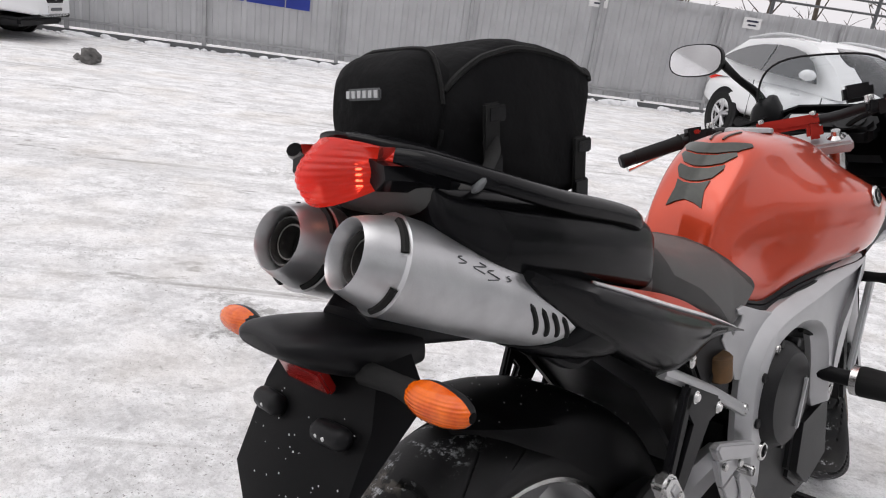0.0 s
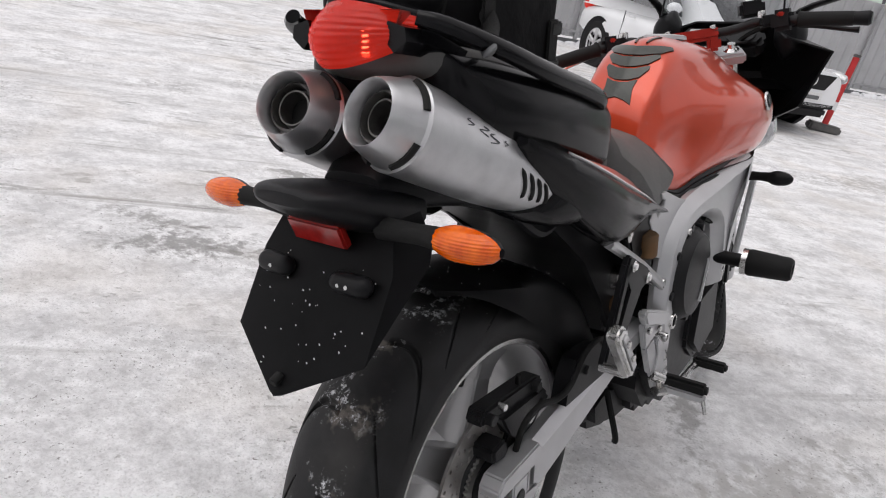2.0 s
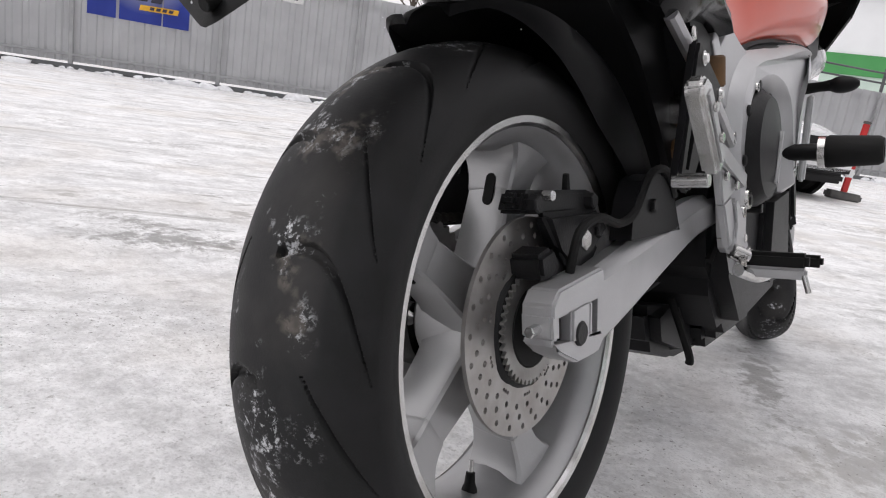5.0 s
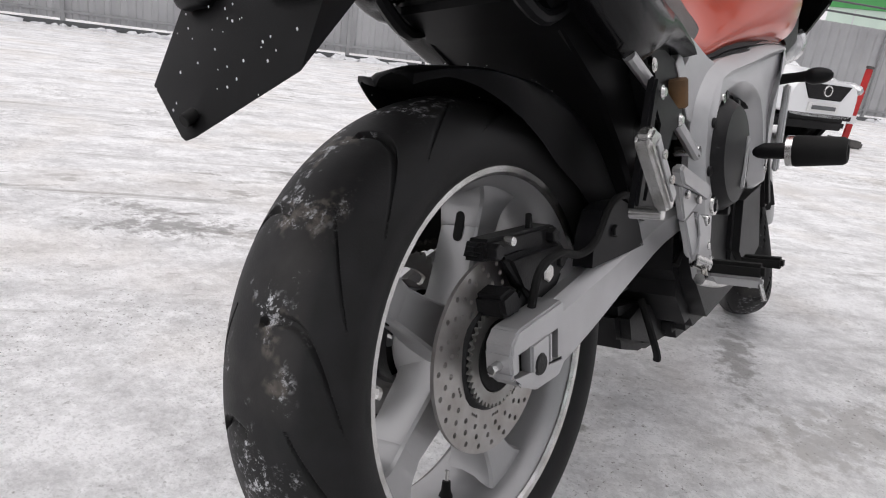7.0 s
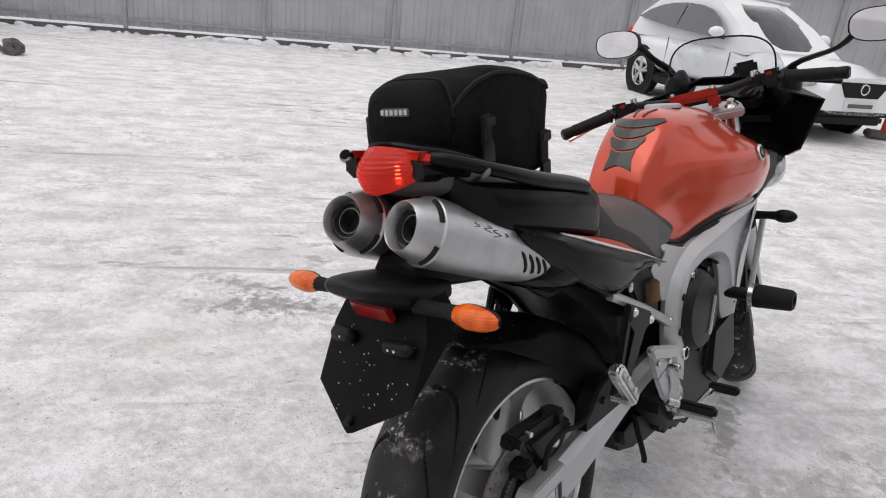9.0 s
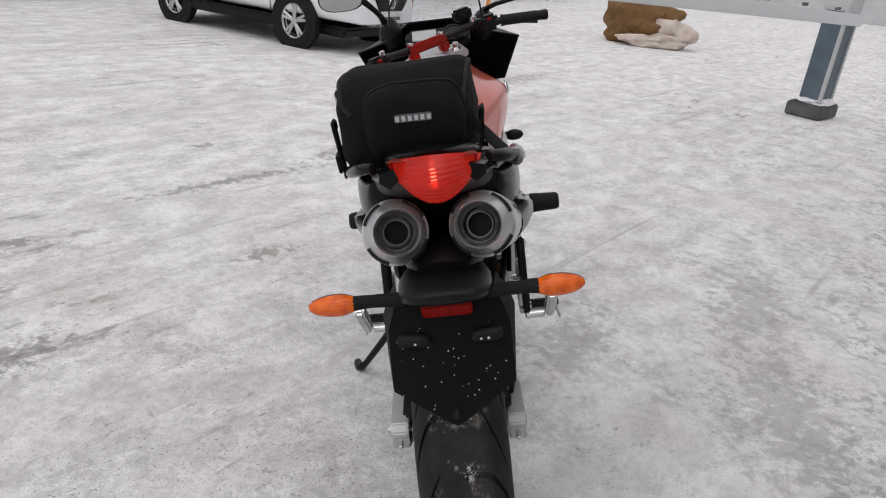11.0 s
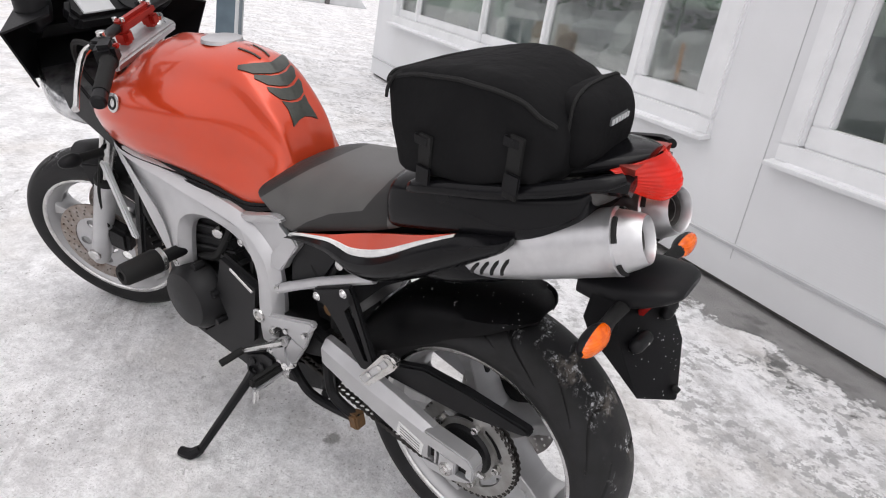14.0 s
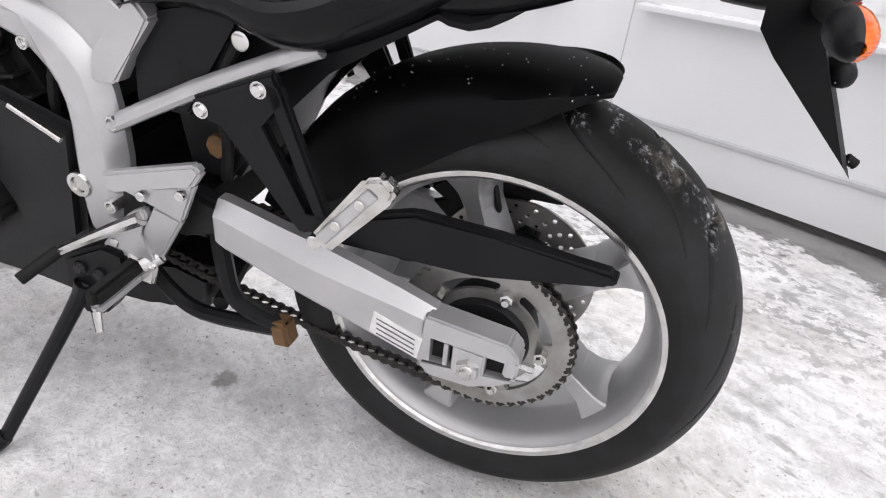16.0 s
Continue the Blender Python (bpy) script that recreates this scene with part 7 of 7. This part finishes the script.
part("reflector", box((0.0, plate_y(0, 0.446) - 0.012, 0.452), (0.082, 0.012, 0.032), 0.003, rot=(27, 0, 0)), REFLECT, holder, "small red reflector")
b = bmesh.new()
rnd = random.Random(3)
for k in range(40):
    x, z = rnd.uniform(-0.09, 0.09), rnd.uniform(0.30, 0.42)
    r = rnd.uniform(0.0005, 0.0012)
    lumps((x, plate_y(x, z) - 0.0035, z), (r, r * 0.6, r * 1.3), k, 0.2, 1, bm=b)
tagged(part("snow_drops", b, SNOW, holder, "tiny drops of frozen snow"), "tiny drops of frozen snow", kind="stuff")


def indicator(s, y0, z0, x0, x1, name="rear_indicator", back=-1):
    """Bullet indicator: rubber stalk, black shell, amber lens facing away from the machine."""
    c = Vector((s * (x0 + 0.62 * (x1 - x0)), y0, z0))
    stalk = part(name, tube([(s * x0, y0 + 0.006, z0 - 0.004), (s * (x0 + 0.34 * (x1 - x0)), y0 + 0.004, z0 - 0.001), (s * (x0 + 0.54 * (x1 - x0)), y0, z0)], [0.013, 0.011, 0.013], 12, 3), RUBBER, bike, "amber bullet indicator on a black stalk")
    L, R = x1 - (x0 + 0.48 * (x1 - x0)), 0.0188
    prof = []
    for k in range(13):
        u = k / 12
        prof.append((u * L, R * (0.50 + 0.50 * math.sin(min(1, u / 0.40) * math.pi / 2)) if u < 0.40 else R * math.sqrt(max(0.0, 1 - ((u - 0.40) / 0.62) ** 2.2))))
    t = lathe([(0, 0)] + prof, (s * (x0 + 0.48 * (x1 - x0)), y0, z0), (s, 0, 0), 24)
    shell, glass = t, t.copy()
    cut = (s * (x0 + 0.48 * (x1 - x0)), y0 + (0.0 if back < 0 else 0.010), z0)
    for bmx, keep in ((shell, 1), (glass, -1)):
        geom = bmx.verts[:] + bmx.edges[:] + bmx.faces[:]
        bmesh.ops.bisect_plane(bmx, geom=geom, plane_co=(cut[0], cut[1] - back * 0.003, z0), plane_no=Vector((-0.06 * s, back, 0)).normalized(), clear_outer=keep > 0, clear_inner=keep < 0)
        bmesh.ops.holes_fill(bmx, edges=[e for e in bmx.edges if e.is_boundary], sides=0)
    part("shell", shell, BLACK, stalk)
    lens = part("lens", glass, AMBER, stalk, "ribbed amber lens")


for s in (-1, 1):
    indicator(s, -0.258, 0.466, 0.068, 0.224)
    indicator(s, 1.16 if s < 0 else 1.095, 0.350, 0.145, 0.262, "front_indicator", back=1)

# ---- luggage on the seat: a thing of its own ----

# ---- front wheel, fork and bars turn about the steering axis ----
STEER = radians(25.5)
HEAD = Vector((0, 1.13, 0.42))
AXIS = Vector((0, -0.42, 0.905)).normalized()


def steered(bm):
    """Turns a mesh about the steering axis."""
    m = Matrix.Translation(HEAD) @ Matrix.Rotation(STEER, 4, AXIS) @ Matrix.Translation(-HEAD)
    bm.transform(m)
    return bm


FY, FZ = 1.412, -0.017
fw = spoke_wheel(bike, "front_wheel", 0.2220, 0.047, 5, 0.045, 0.4, 0.055, 0.017)
co, faces, tag = tyre(0.294, 0.060, 0.216, 0, 0, rings=320, across=44, grooves=8, hand=-1)
me = bpy.data.meshes.new("tyre")
me.from_pydata(co, [], faces)
at = me.attributes.new("crown", "FLOAT", "POINT")
at.data.foreach_set("value", tag)
me.shade_smooth()
me.set_sharp_from_angle(angle=radians(40))
me.materials.append(TYRE)
ft = tagged(new("tyre", me), "black front tyre with snow on its tread")
ft.parent = fw
for s in (-1, 1):
    t = holed_ring(0.100, 0.149, disc_holes(0.108, 0.145, 3, 24), s * 0.068, s * 0.073)
    part("brake_disc", t, RUST, fw, "drilled front brake disc")
    part("disc_carrier", holed_ring(0.04, 0.100, [(0.072 * math.cos(a), 0.072 * math.sin(a), 0.018) for a in (2 * math.pi * k / 5 for k in range(5))], s * 0.066, s * 0.070), ALU, fw)
SM = Matrix.Translation(HEAD) @ Matrix.Rotation(STEER, 4, AXIS) @ Matrix.Translation(-HEAD)
fw.matrix_local = SM @ Matrix.Translation((0, FY, FZ))
for s in (-1, 1):
    foot = Vector((s * 0.098, FY - 0.005, FZ))
    up = AXIS
    b = bmesh.new()
    tube([foot - up * 0.045, foot, foot + up * 0.12, foot + up * 0.30], [0.024, 0.030, 0.029, 0.030], 14, 3, bm=b)
    part("fork_leg", steered(b), ALU, bike, "silver lower fork leg")
    part("fork_tube", steered(rod(foot + up * 0.28, foot + up * 0.72, 0.0215, 16)), CHROME, bike)
    part("dust_seal", steered(rod(foot + up * 0.29, foot + up * 0.315, 0.032, 16)), RUBBER, bike)
    part("fork_cap", steered(lathe([(0, 0.0215), (0, 0.024), (0.012, 0.022), (0.02, 0.012), (0.03, 0.010), (0.03, 0)], foot + up * 0.715, up, 16)), CHROME, bike)
    b = prism([(FY - 0.13, FZ + 0.08), (FY - 0.06, FZ + 0.12), (FY - 0.05, FZ + 0.03), (FY - 0.11, FZ + 0.0)], s * 0.062, s * 0.112, 0.012)
    part("front_caliper", steered(b), ENGINE, bike, "black front brake caliper")
    part("front_hose", steered(tube([(s * 0.11, FY - 0.08, FZ + 0.11), (s * 0.125, FY - 0.12, FZ + 0.25), (s * 0.11, FY - 0.20, FZ + 0.42), (s * 0.04, FY - 0.28, FZ + 0.52)], 0.006, 6)), RUBBER, bike)
    part("fender_stay", steered(prism([(FY - 0.10, FZ + 0.30), (FY - 0.04, FZ + 0.30), (FY - 0.055, FZ + 0.16), (FY - 0.085, FZ + 0.16)], s * 0.066, s * 0.074, 0.003)), BLACK, bike)
part("front_axle", steered(rod((-0.125, FY, FZ), (0.125, FY, FZ), 0.013)), CHROME, bike)
part("front_axle_nut", steered(rod((-0.135, FY, FZ), (-0.122, FY, FZ), 0.020)), CHROME, bike)
rows = []
for k in range(17):                                       # over the tyre from just ahead of the fork back to the radiator
    a = radians(86 + 66 * k / 16)
    w = 0.070 * min(1.0, 0.45 + 0.22 * k, 0.55 + 0.2 * (16 - k))
    rows.append([Vector((w * x, FY + q * math.cos(a), FZ + q * math.sin(a))) for x, q in ((-1, 0.286), (-1.02, 0.300), (-0.62, 0.315), (0, 0.320), (0.62, 0.315), (1.02, 0.300), (1, 0.286), (0.9, 0.286), (0.58, 0.309), (0, 0.314), (-0.58, 0.309), (-0.9, 0.286))])
b = loft(rows)
part("front_mudguard", steered(b), BLACK, bike, "black front mudguard")
for k, h in ((0, 0.52), (1, 0.70)):
    c = Vector((0, FY - 0.005, FZ)) + AXIS * h
    b = prism([(-0.13, -0.035), (0.13, -0.035), (0.125, 0.02), (0.05, 0.05), (-0.05, 0.05), (-0.125, 0.02)], 0, 0.028, 0.006, axis="z")
    rot = Vector((0, 0, 1)).rotation_difference(AXIS).to_matrix().to_4x4()
    b.transform(Matrix.Translation(c) @ rot)
    part("triple_clamp", steered(b), ALU if k else BLACK, bike)

# handlebar, clamps, grips, levers
part("handlebar", steered(tube([(-0.345, 0.950, 0.670), (-0.23, 1.000, 0.690), (-0.16, 1.055, 0.700), (-0.09, 1.09, 0.690), (0.09, 1.09, 0.690), (0.16, 1.055, 0.700), (0.23, 1.000, 0.690), (0.345, 0.950, 0.670)], 0.0115, 12, 4)), ENGINE, bike, "dark tapered handlebar")
b = bmesh.new()
box((0, 1.09, 0.689), (0.150, 0.030, 0.030), 0.009, bm=b)
for s in (-1, 1):
    box((s * 0.055, 1.09, 0.664), (0.034, 0.036, 0.036), 0.008, bm=b)
cl = part("bar_clamp", steered(b), RED, bike, "red anodised handlebar clamp")
for s in (-1, 1):
    for q in (-1, 1):
        p = Vector((s * 0.055, 1.09 + q * 0.010, 0.7005))
        part("clamp_bolt", steered(rod(p, p + Vector((0, 0, 0.010)), 0.006)), CHROME, cl)
    g0, g1 = Vector((s * 0.235, 0.998, 0.6895)), Vector((s * 0.338, 0.953, 0.6715))
    grip = part("grip", steered(tube([g0, g0.lerp(g1, 0.08), g1], [0.021, 0.017, 0.0165], 16, 2)), RUBBER, bike, "black rubber grip")
    part("bar_end", steered(lathe([(0, 0), (0, 0.015), (0.03, 0.017), (0.036, 0.013), (0.036, 0)], g1, (s * 0.9, -0.4, -0.16), 16)), BLACK, bike)
    part("switch_box", steered(box((s * 0.205, 1.020, 0.694), (0.052, 0.045, 0.05), 0.010, rot=(0, 0, -s * 24))), BLACK, bike)
    part("switch_button", steered(box((s * 0.195, 1.000, 0.708), (0.016, 0.012, 0.010), 0.003)), RED, bike)
    part("lever_mount", steered(box((s * 0.175, 1.050, 0.698), (0.04, 0.05, 0.028), 0.007)), BLACK, bike)
    part("lever", steered(tube([(s * 0.175, 1.070, 0.698), (s * 0.21, 1.080, 0.690), (s * 0.29, 1.045, 0.668), (s * 0.345, 1.015, 0.650), (s * 0.365, 1.005, 0.645)], [0.008, 0.008, 0.006, 0.006, 0.008], 8, 3)), CHROME if s < 0 else BLACK, bike, "bright hand lever")
    part("mirror_clamp", steered(rod((s * 0.165, 1.055, 0.700), (s * 0.165, 1.055, 0.725), 0.010)), CHROME, bike)
part("brake_fluid_box", steered(box((0.15, 1.10, 0.735), (0.06, 0.045, 0.04), 0.008)), BLACK, bike)
part("cable_loom", steered(tube([(-0.18, 1.06, 0.69), (-0.12, 1.18, 0.67), (-0.06, 1.24, 0.55), (-0.05, 1.15, 0.42)], 0.007, 6)), RUBBER, bike)
part("cable_loom", steered(tube([(0.18, 1.06, 0.69), (0.13, 1.19, 0.66), (0.07, 1.24, 0.55), (0.05, 1.15, 0.42)], 0.007, 6)), RUBBER, bike)

# ---- radiator and cockpit fairing, fixed to the frame ----
rad = part("radiator", box((0, 1.04, 0.20), (0.30, 0.035, 0.30), 0.008, rot=(14, 0, 0)), ENGINE, bike, "black radiator")
for k in range(14):
    part("radiator_fin", box((0, 1.022 + 0.0052 * (k - 6.5), 0.20 + 0.020 * (k - 6.5)), (0.29, 0.006, 0.006)), BLACK, rad)
for s in (-1, 1):
    part("radiator_side", prism([(1.120, 0.335), (1.146, 0.335), (1.055, 0.140), (1.034, 0.140)], s * 0.156, s * 0.170, 0.004), LIGHTGREY, bike, "slim silver radiator side cover")


T, U, V, W, X, Y, Z = (0.283, 1.235, 0.662), (0.172, 1.215, 0.694), (0.100, 1.340, 0.735), (0.060, 1.520, 0.600), (0.130, 1.495, 0.468), (0.224, 1.250, 0.518), (0.200, 1.330, 0.690)
t = bmesh.new()
wings = []
for s in (-1, 1):                                         # two sharp-edged wings that meet over the lamp
    w = {k: t.verts.new((s * p[0], p[1], p[2])) for k, p in zip("TUVWXYZ", (T, U, V, W, X, Y, Z))}
    for f in ("TUZ", "UVZ", "TZW", "ZVW", "TWX", "TXY"):
        t.faces.new([w[k] for k in f])
    wings.append(w)
for f in ("VW", "WX"):
    t.faces.new((wings[0][f[0]], wings[0][f[1]], wings[1][f[1]], wings[1][f[0]]))
bmesh.ops.recalc_face_normals(t, faces=t.faces[:])
bmesh.ops.solidify(t, geom=t.faces[:], thickness=0.005)
mask = part("headlamp_fairing", t, BLACK, bike, "matt black sharp-edged cockpit fairing", angle=12)
t = bmesh.new()                                           # dark inner shelf between the wings, under the dials
vs = [t.verts.new(p) for p in ((-0.20, 1.262, 0.56), (0.20, 1.262, 0.56), (0.11, 1.46, 0.58), (-0.11, 1.46, 0.58))]
t.faces.new(vs)
bmesh.ops.solidify(t, geom=t.faces[:], thickness=0.006)
part("inner_shelf", t, BLACK, mask)
lamp = []
for y, zc, hw, hh in ((1.20, 0.42, 0.11, 0.05), (1.30, 0.435, 0.160, 0.058), (1.40, 0.450, 0.150, 0.066), (1.52, 0.48, 0.10, 0.06), (1.545, 0.485, 0.05, 0.03)):
    lamp.append(oval(y, 0, zc, hw, hh, hh, 2.6, 24))
part("headlamp", loft(smooth_ring_list(lamp, 3)), CLEAR, bike, "clear headlamp lens")
both("fairing_stay", prism([(1.20, 0.52), (1.30, 0.50), (1.28, 0.44), (1.08, 0.38), (1.06, 0.43)], -0.150, -0.140, 0.003), BLACK)

# windscreen: a bent clear sheet
def screen_ring(y, hw, base, crown):
    """Arch across the screen at one station."""
    return [Vector((hw * math.copysign(abs(math.cos(a)) ** 0.62, math.cos(a)), y, base + (crown - base) * math.sin(a) ** 0.62)) for a in (math.pi * (0.5 - 0.5 * math.cos(math.pi * j / 24)) for j in range(25))]


ARCH = [screen_ring(*r) for r in ((1.205, 0.156, 0.742, 0.852), (1.25, 0.160, 0.728, 0.832), (1.30, 0.160, 0.712, 0.806), (1.36, 0.145, 0.705, 0.768), (1.41, 0.110, 0.700, 0.728))]
t = loft(smooth_ring_list(ARCH, 3), caps=False, closed=False)
bmesh.ops.solidify(t, geom=t.faces[:], thickness=0.003)
screen = part("windscreen", t, SCREEN, bike, "smoky clear plastic windscreen", angle=60)
screen.visible_shadow = False
part("screen_edge", tube(ARCH[0], 0.0028, 6, 1), BLACK, screen)

# instruments
t = prism([(-0.105, -0.035), (0.105, -0.035), (0.12, 0.0), (0.10, 0.042), (-0.10, 0.042), (-0.12, 0.0)], 0, 0.05, 0.012, axis="z")
t.transform(Matrix.Translation((0, 1.265, 0.655)) @ pose(0, 0, 0, 38, 0, 0))
dash = part("instrument_panel", t, BLACK, bike, "black instrument panel")
t = box((-0.045, 0, 0.051), (0.085, 0.048, 0.004), 0.004)
t.transform(Matrix.Translation((0, 1.265, 0.655)) @ pose(0, 0, 0, 38, 0, 0))
part("display", t, LIGHTGREY, dash, "grey display")
t = lathe([(0, 0), (0, 0.036), (0.006, 0.036), (0.006, 0.031), (0.003, 0.030), (0.003, 0)], (0.055, 0, 0.050), (0, 0, 1), 28)
t.transform(Matrix.Translation((0, 1.265, 0.655)) @ pose(0, 0, 0, 38, 0, 0))
part("dial", t, ENGINE, dash)

# mirrors on the fairing
for s in (-1, 1):
    base, head = Vector((s * 0.165, 1.30, 0.700)), Vector((-0.270, 1.15, 0.852) if s < 0 else (0.390, 1.13, 0.850))
    stalk = part("rear_view_mirror", tube([base, base + Vector((s * 0.02, -0.02, 0.06)), head + Vector((-s * 0.07, 0.03, -0.05)), head + Vector((-s * 0.02, 0.02, 0.0))], [0.022, 0.012, 0.009, 0.012], 10, 4, flat=0.7), BLACK, bike, "black stalked rear view mirror")
    part("stalk_boot", lumps(base, (0.040, 0.055, 0.060), 4, 0.15, 3), BLACK, stalk)
    n = 28
    def ring(dy, k):
        return [head + Vector((s * 0.030 + 0.076 * k * math.copysign(abs(math.cos(a)) ** 0.75, math.cos(a)), dy, 0.043 * k * math.copysign(abs(math.sin(a)) ** 0.75, math.sin(a)))) for a in (2 * math.pi * j / n for j in range(n))]
    part("mirror_shell", loft([ring(0.035, 0.55), ring(0.025, 0.85), ring(0.0, 1.0), ring(-0.012, 0.98)]), BLACK, stalk)
    part("mirror_glass", loft([ring(-0.0125, 0.93), ring(-0.014, 0.92)]), MIRROR, stalk, "mirror glass")

# hoses and small clutter about the engine
part("coolant_hose", tube([(-0.12, 1.02, 0.30), (-0.15, 0.97, 0.24), (-0.14, 0.92, 0.16)], 0.016, 10), RUBBER, bike)
part("coolant_hose", tube([(0.12, 1.02, 0.30), (0.15, 0.97, 0.22), (0.13, 0.92, 0.10)], 0.016, 10), RUBBER, bike)
part("clutch_cable", tube([(0.10, 1.12, 0.50), (0.16, 1.00, 0.36), (0.17, 0.84, 0.28), (0.15, 0.74, 0.30)], 0.006, 6), RUBBER, bike)

# ---- the bag ----
bag = new("tail_bag")
bag.matrix_world = bike.matrix_world.copy()
tagged(bag, "black nylon tail bag strapped on the passenger seat", "bag")


def bag_ring(r):
    """Ring across the bag; its front is skewed, as the bag sits askew on the seat."""
    y, lo, hi, hw, n, xc, skew = r
    ring = oval(y, xc, (lo + hi) / 2, hw, (hi - lo) / 2, (hi - lo) / 2, n, 36)
    out = []
    for p in ring:
        u = (p.z - lo) / (hi - lo)
        out.append(Vector((xc + (p.x - xc) * (1 - 0.10 * max(0.0, u - 0.5)), p.y - skew * (p.x - xc) + 0.20 * skew * (p.z - lo) * 4, p.z + 0.004 * math.sin(9 * p.x + 7 * p.y))) + Vector((1, 0, 1)) * 0.0045 * noise.noise(Vector((p.x * 26, p.y * 22 + 3, p.z * 30))))
    return out


BAG = [(0.114, 0.628, 0.752, 0.102, 5.0, -0.036, 0.24), (0.106, 0.612, 0.770, 0.119, 9.0, -0.036, 0.24), (0.05, 0.612, 0.790, 0.122, 9.0, -0.037, 0.18), (-0.02, 0.622, 0.802, 0.121, 8.0, -0.039, 0.08), (-0.07, 0.632, 0.799, 0.118, 5.2, -0.041, 0.02), (-0.105, 0.640, 0.782, 0.112, 4.0, -0.040, 0.0), (-0.128, 0.650, 0.758, 0.103, 3.6, -0.036, 0.0), (-0.142, 0.668, 0.732, 0.088, 3.2, -0.034, 0.0)]
body = part("bag_body", loft(smooth_rings(BAG, bag_ring, 4)), FABRIC, bag, angle=60)
POCKET = [(-0.104, 0.668, 0.782, 0.076, 3.4, -0.022, 0.0), (-0.134, 0.666, 0.791, 0.082, 3.8, -0.022, 0.0), (-0.158, 0.672, 0.785, 0.079, 3.6, -0.022, 0.0), (-0.174, 0.690, 0.766, 0.062, 3.0, -0.022, 0.0)]
part("rear_pocket", loft(smooth_rings(POCKET, bag_ring, 3)), FABRIC, bag, angle=60)
part("piping", tube([p + Vector((0, -0.001, 0)) for p in bag_ring((-0.134, 0.665, 0.792, 0.0835, 3.8, -0.022, 0.0))], 0.0030, 6, 1), STRAP, bag)
for zf in (0.80,):
    line = []
    for r in smooth_rings(BAG[1:7], lambda q: q, 4):
        rr = bag_ring(r)
        line.append(rr)
    for side in (3, 15):
        part("zip", tube([r[side] * 1.0 + Vector((0, 0, 0.001)) for r in line], 0.004, 6, 1), STRAP, bag)
part("front_zip", tube([bag_ring(BAG[1])[k] + Vector((0, 0.002, 0)) for k in range(2, 17)], 0.0035, 6, 1), STRAP, bag)
part("zip_pull", tube([(-0.140, 0.136, 0.768), (-0.150, 0.148, 0.764), (-0.156, 0.158, 0.745), (-0.158, 0.160, 0.728)], 0.0028, 6), STRAP, bag)
for s in (-1, 1):
    for y, z0, z1 in ((0.078, 0.590, 0.690), (-0.085, 0.625, 0.730)):
        x = s * 0.124 - 0.037
        strap = part("strap", box((x, y, (z0 + z1) / 2), (0.005, 0.026, z1 - z0), 0.002, rot=(6, s * 4, 0)), STRAP, bag, "black webbing strap")
        part("buckle", box((x + s * 0.004, y - 0.001, z0 + 0.030), (0.006, 0.028, 0.034), 0.002, rot=(6, s * 4, 0)), GLOSS, strap, "black plastic buckle")
        part("buckle", box((x + s * 0.003, y + 0.004, z1 - 0.012), (0.006, 0.029, 0.018), 0.002, rot=(6, s * 4, 0)), GLOSS, strap)
part("label_bar", box((-0.022, -0.1735, 0.740), (0.060, 0.006, 0.013), 0.002), POST, bag, "dark stitched label bar with pale marks")
for k in range(6):
    part("label_bar", box((-0.047 + 0.010 * k, -0.1772, 0.740), (0.006, 0.002, 0.008)), LIGHTGREY, bag)
part("strap_tail", tube([(0.072, -0.075, 0.700), (0.092, -0.090, 0.682), (0.105, -0.105, 0.670), (0.130, -0.150, 0.652)], 0.010, 8, 4, flat=0.35), STRAP, bag)
part("strap_buckle", capsule((0.122, -0.140, 0.655), (0.138, -0.160, 0.649), 0.010, 10, 0.5), POST, bag, "dark grey plastic strap buckle")
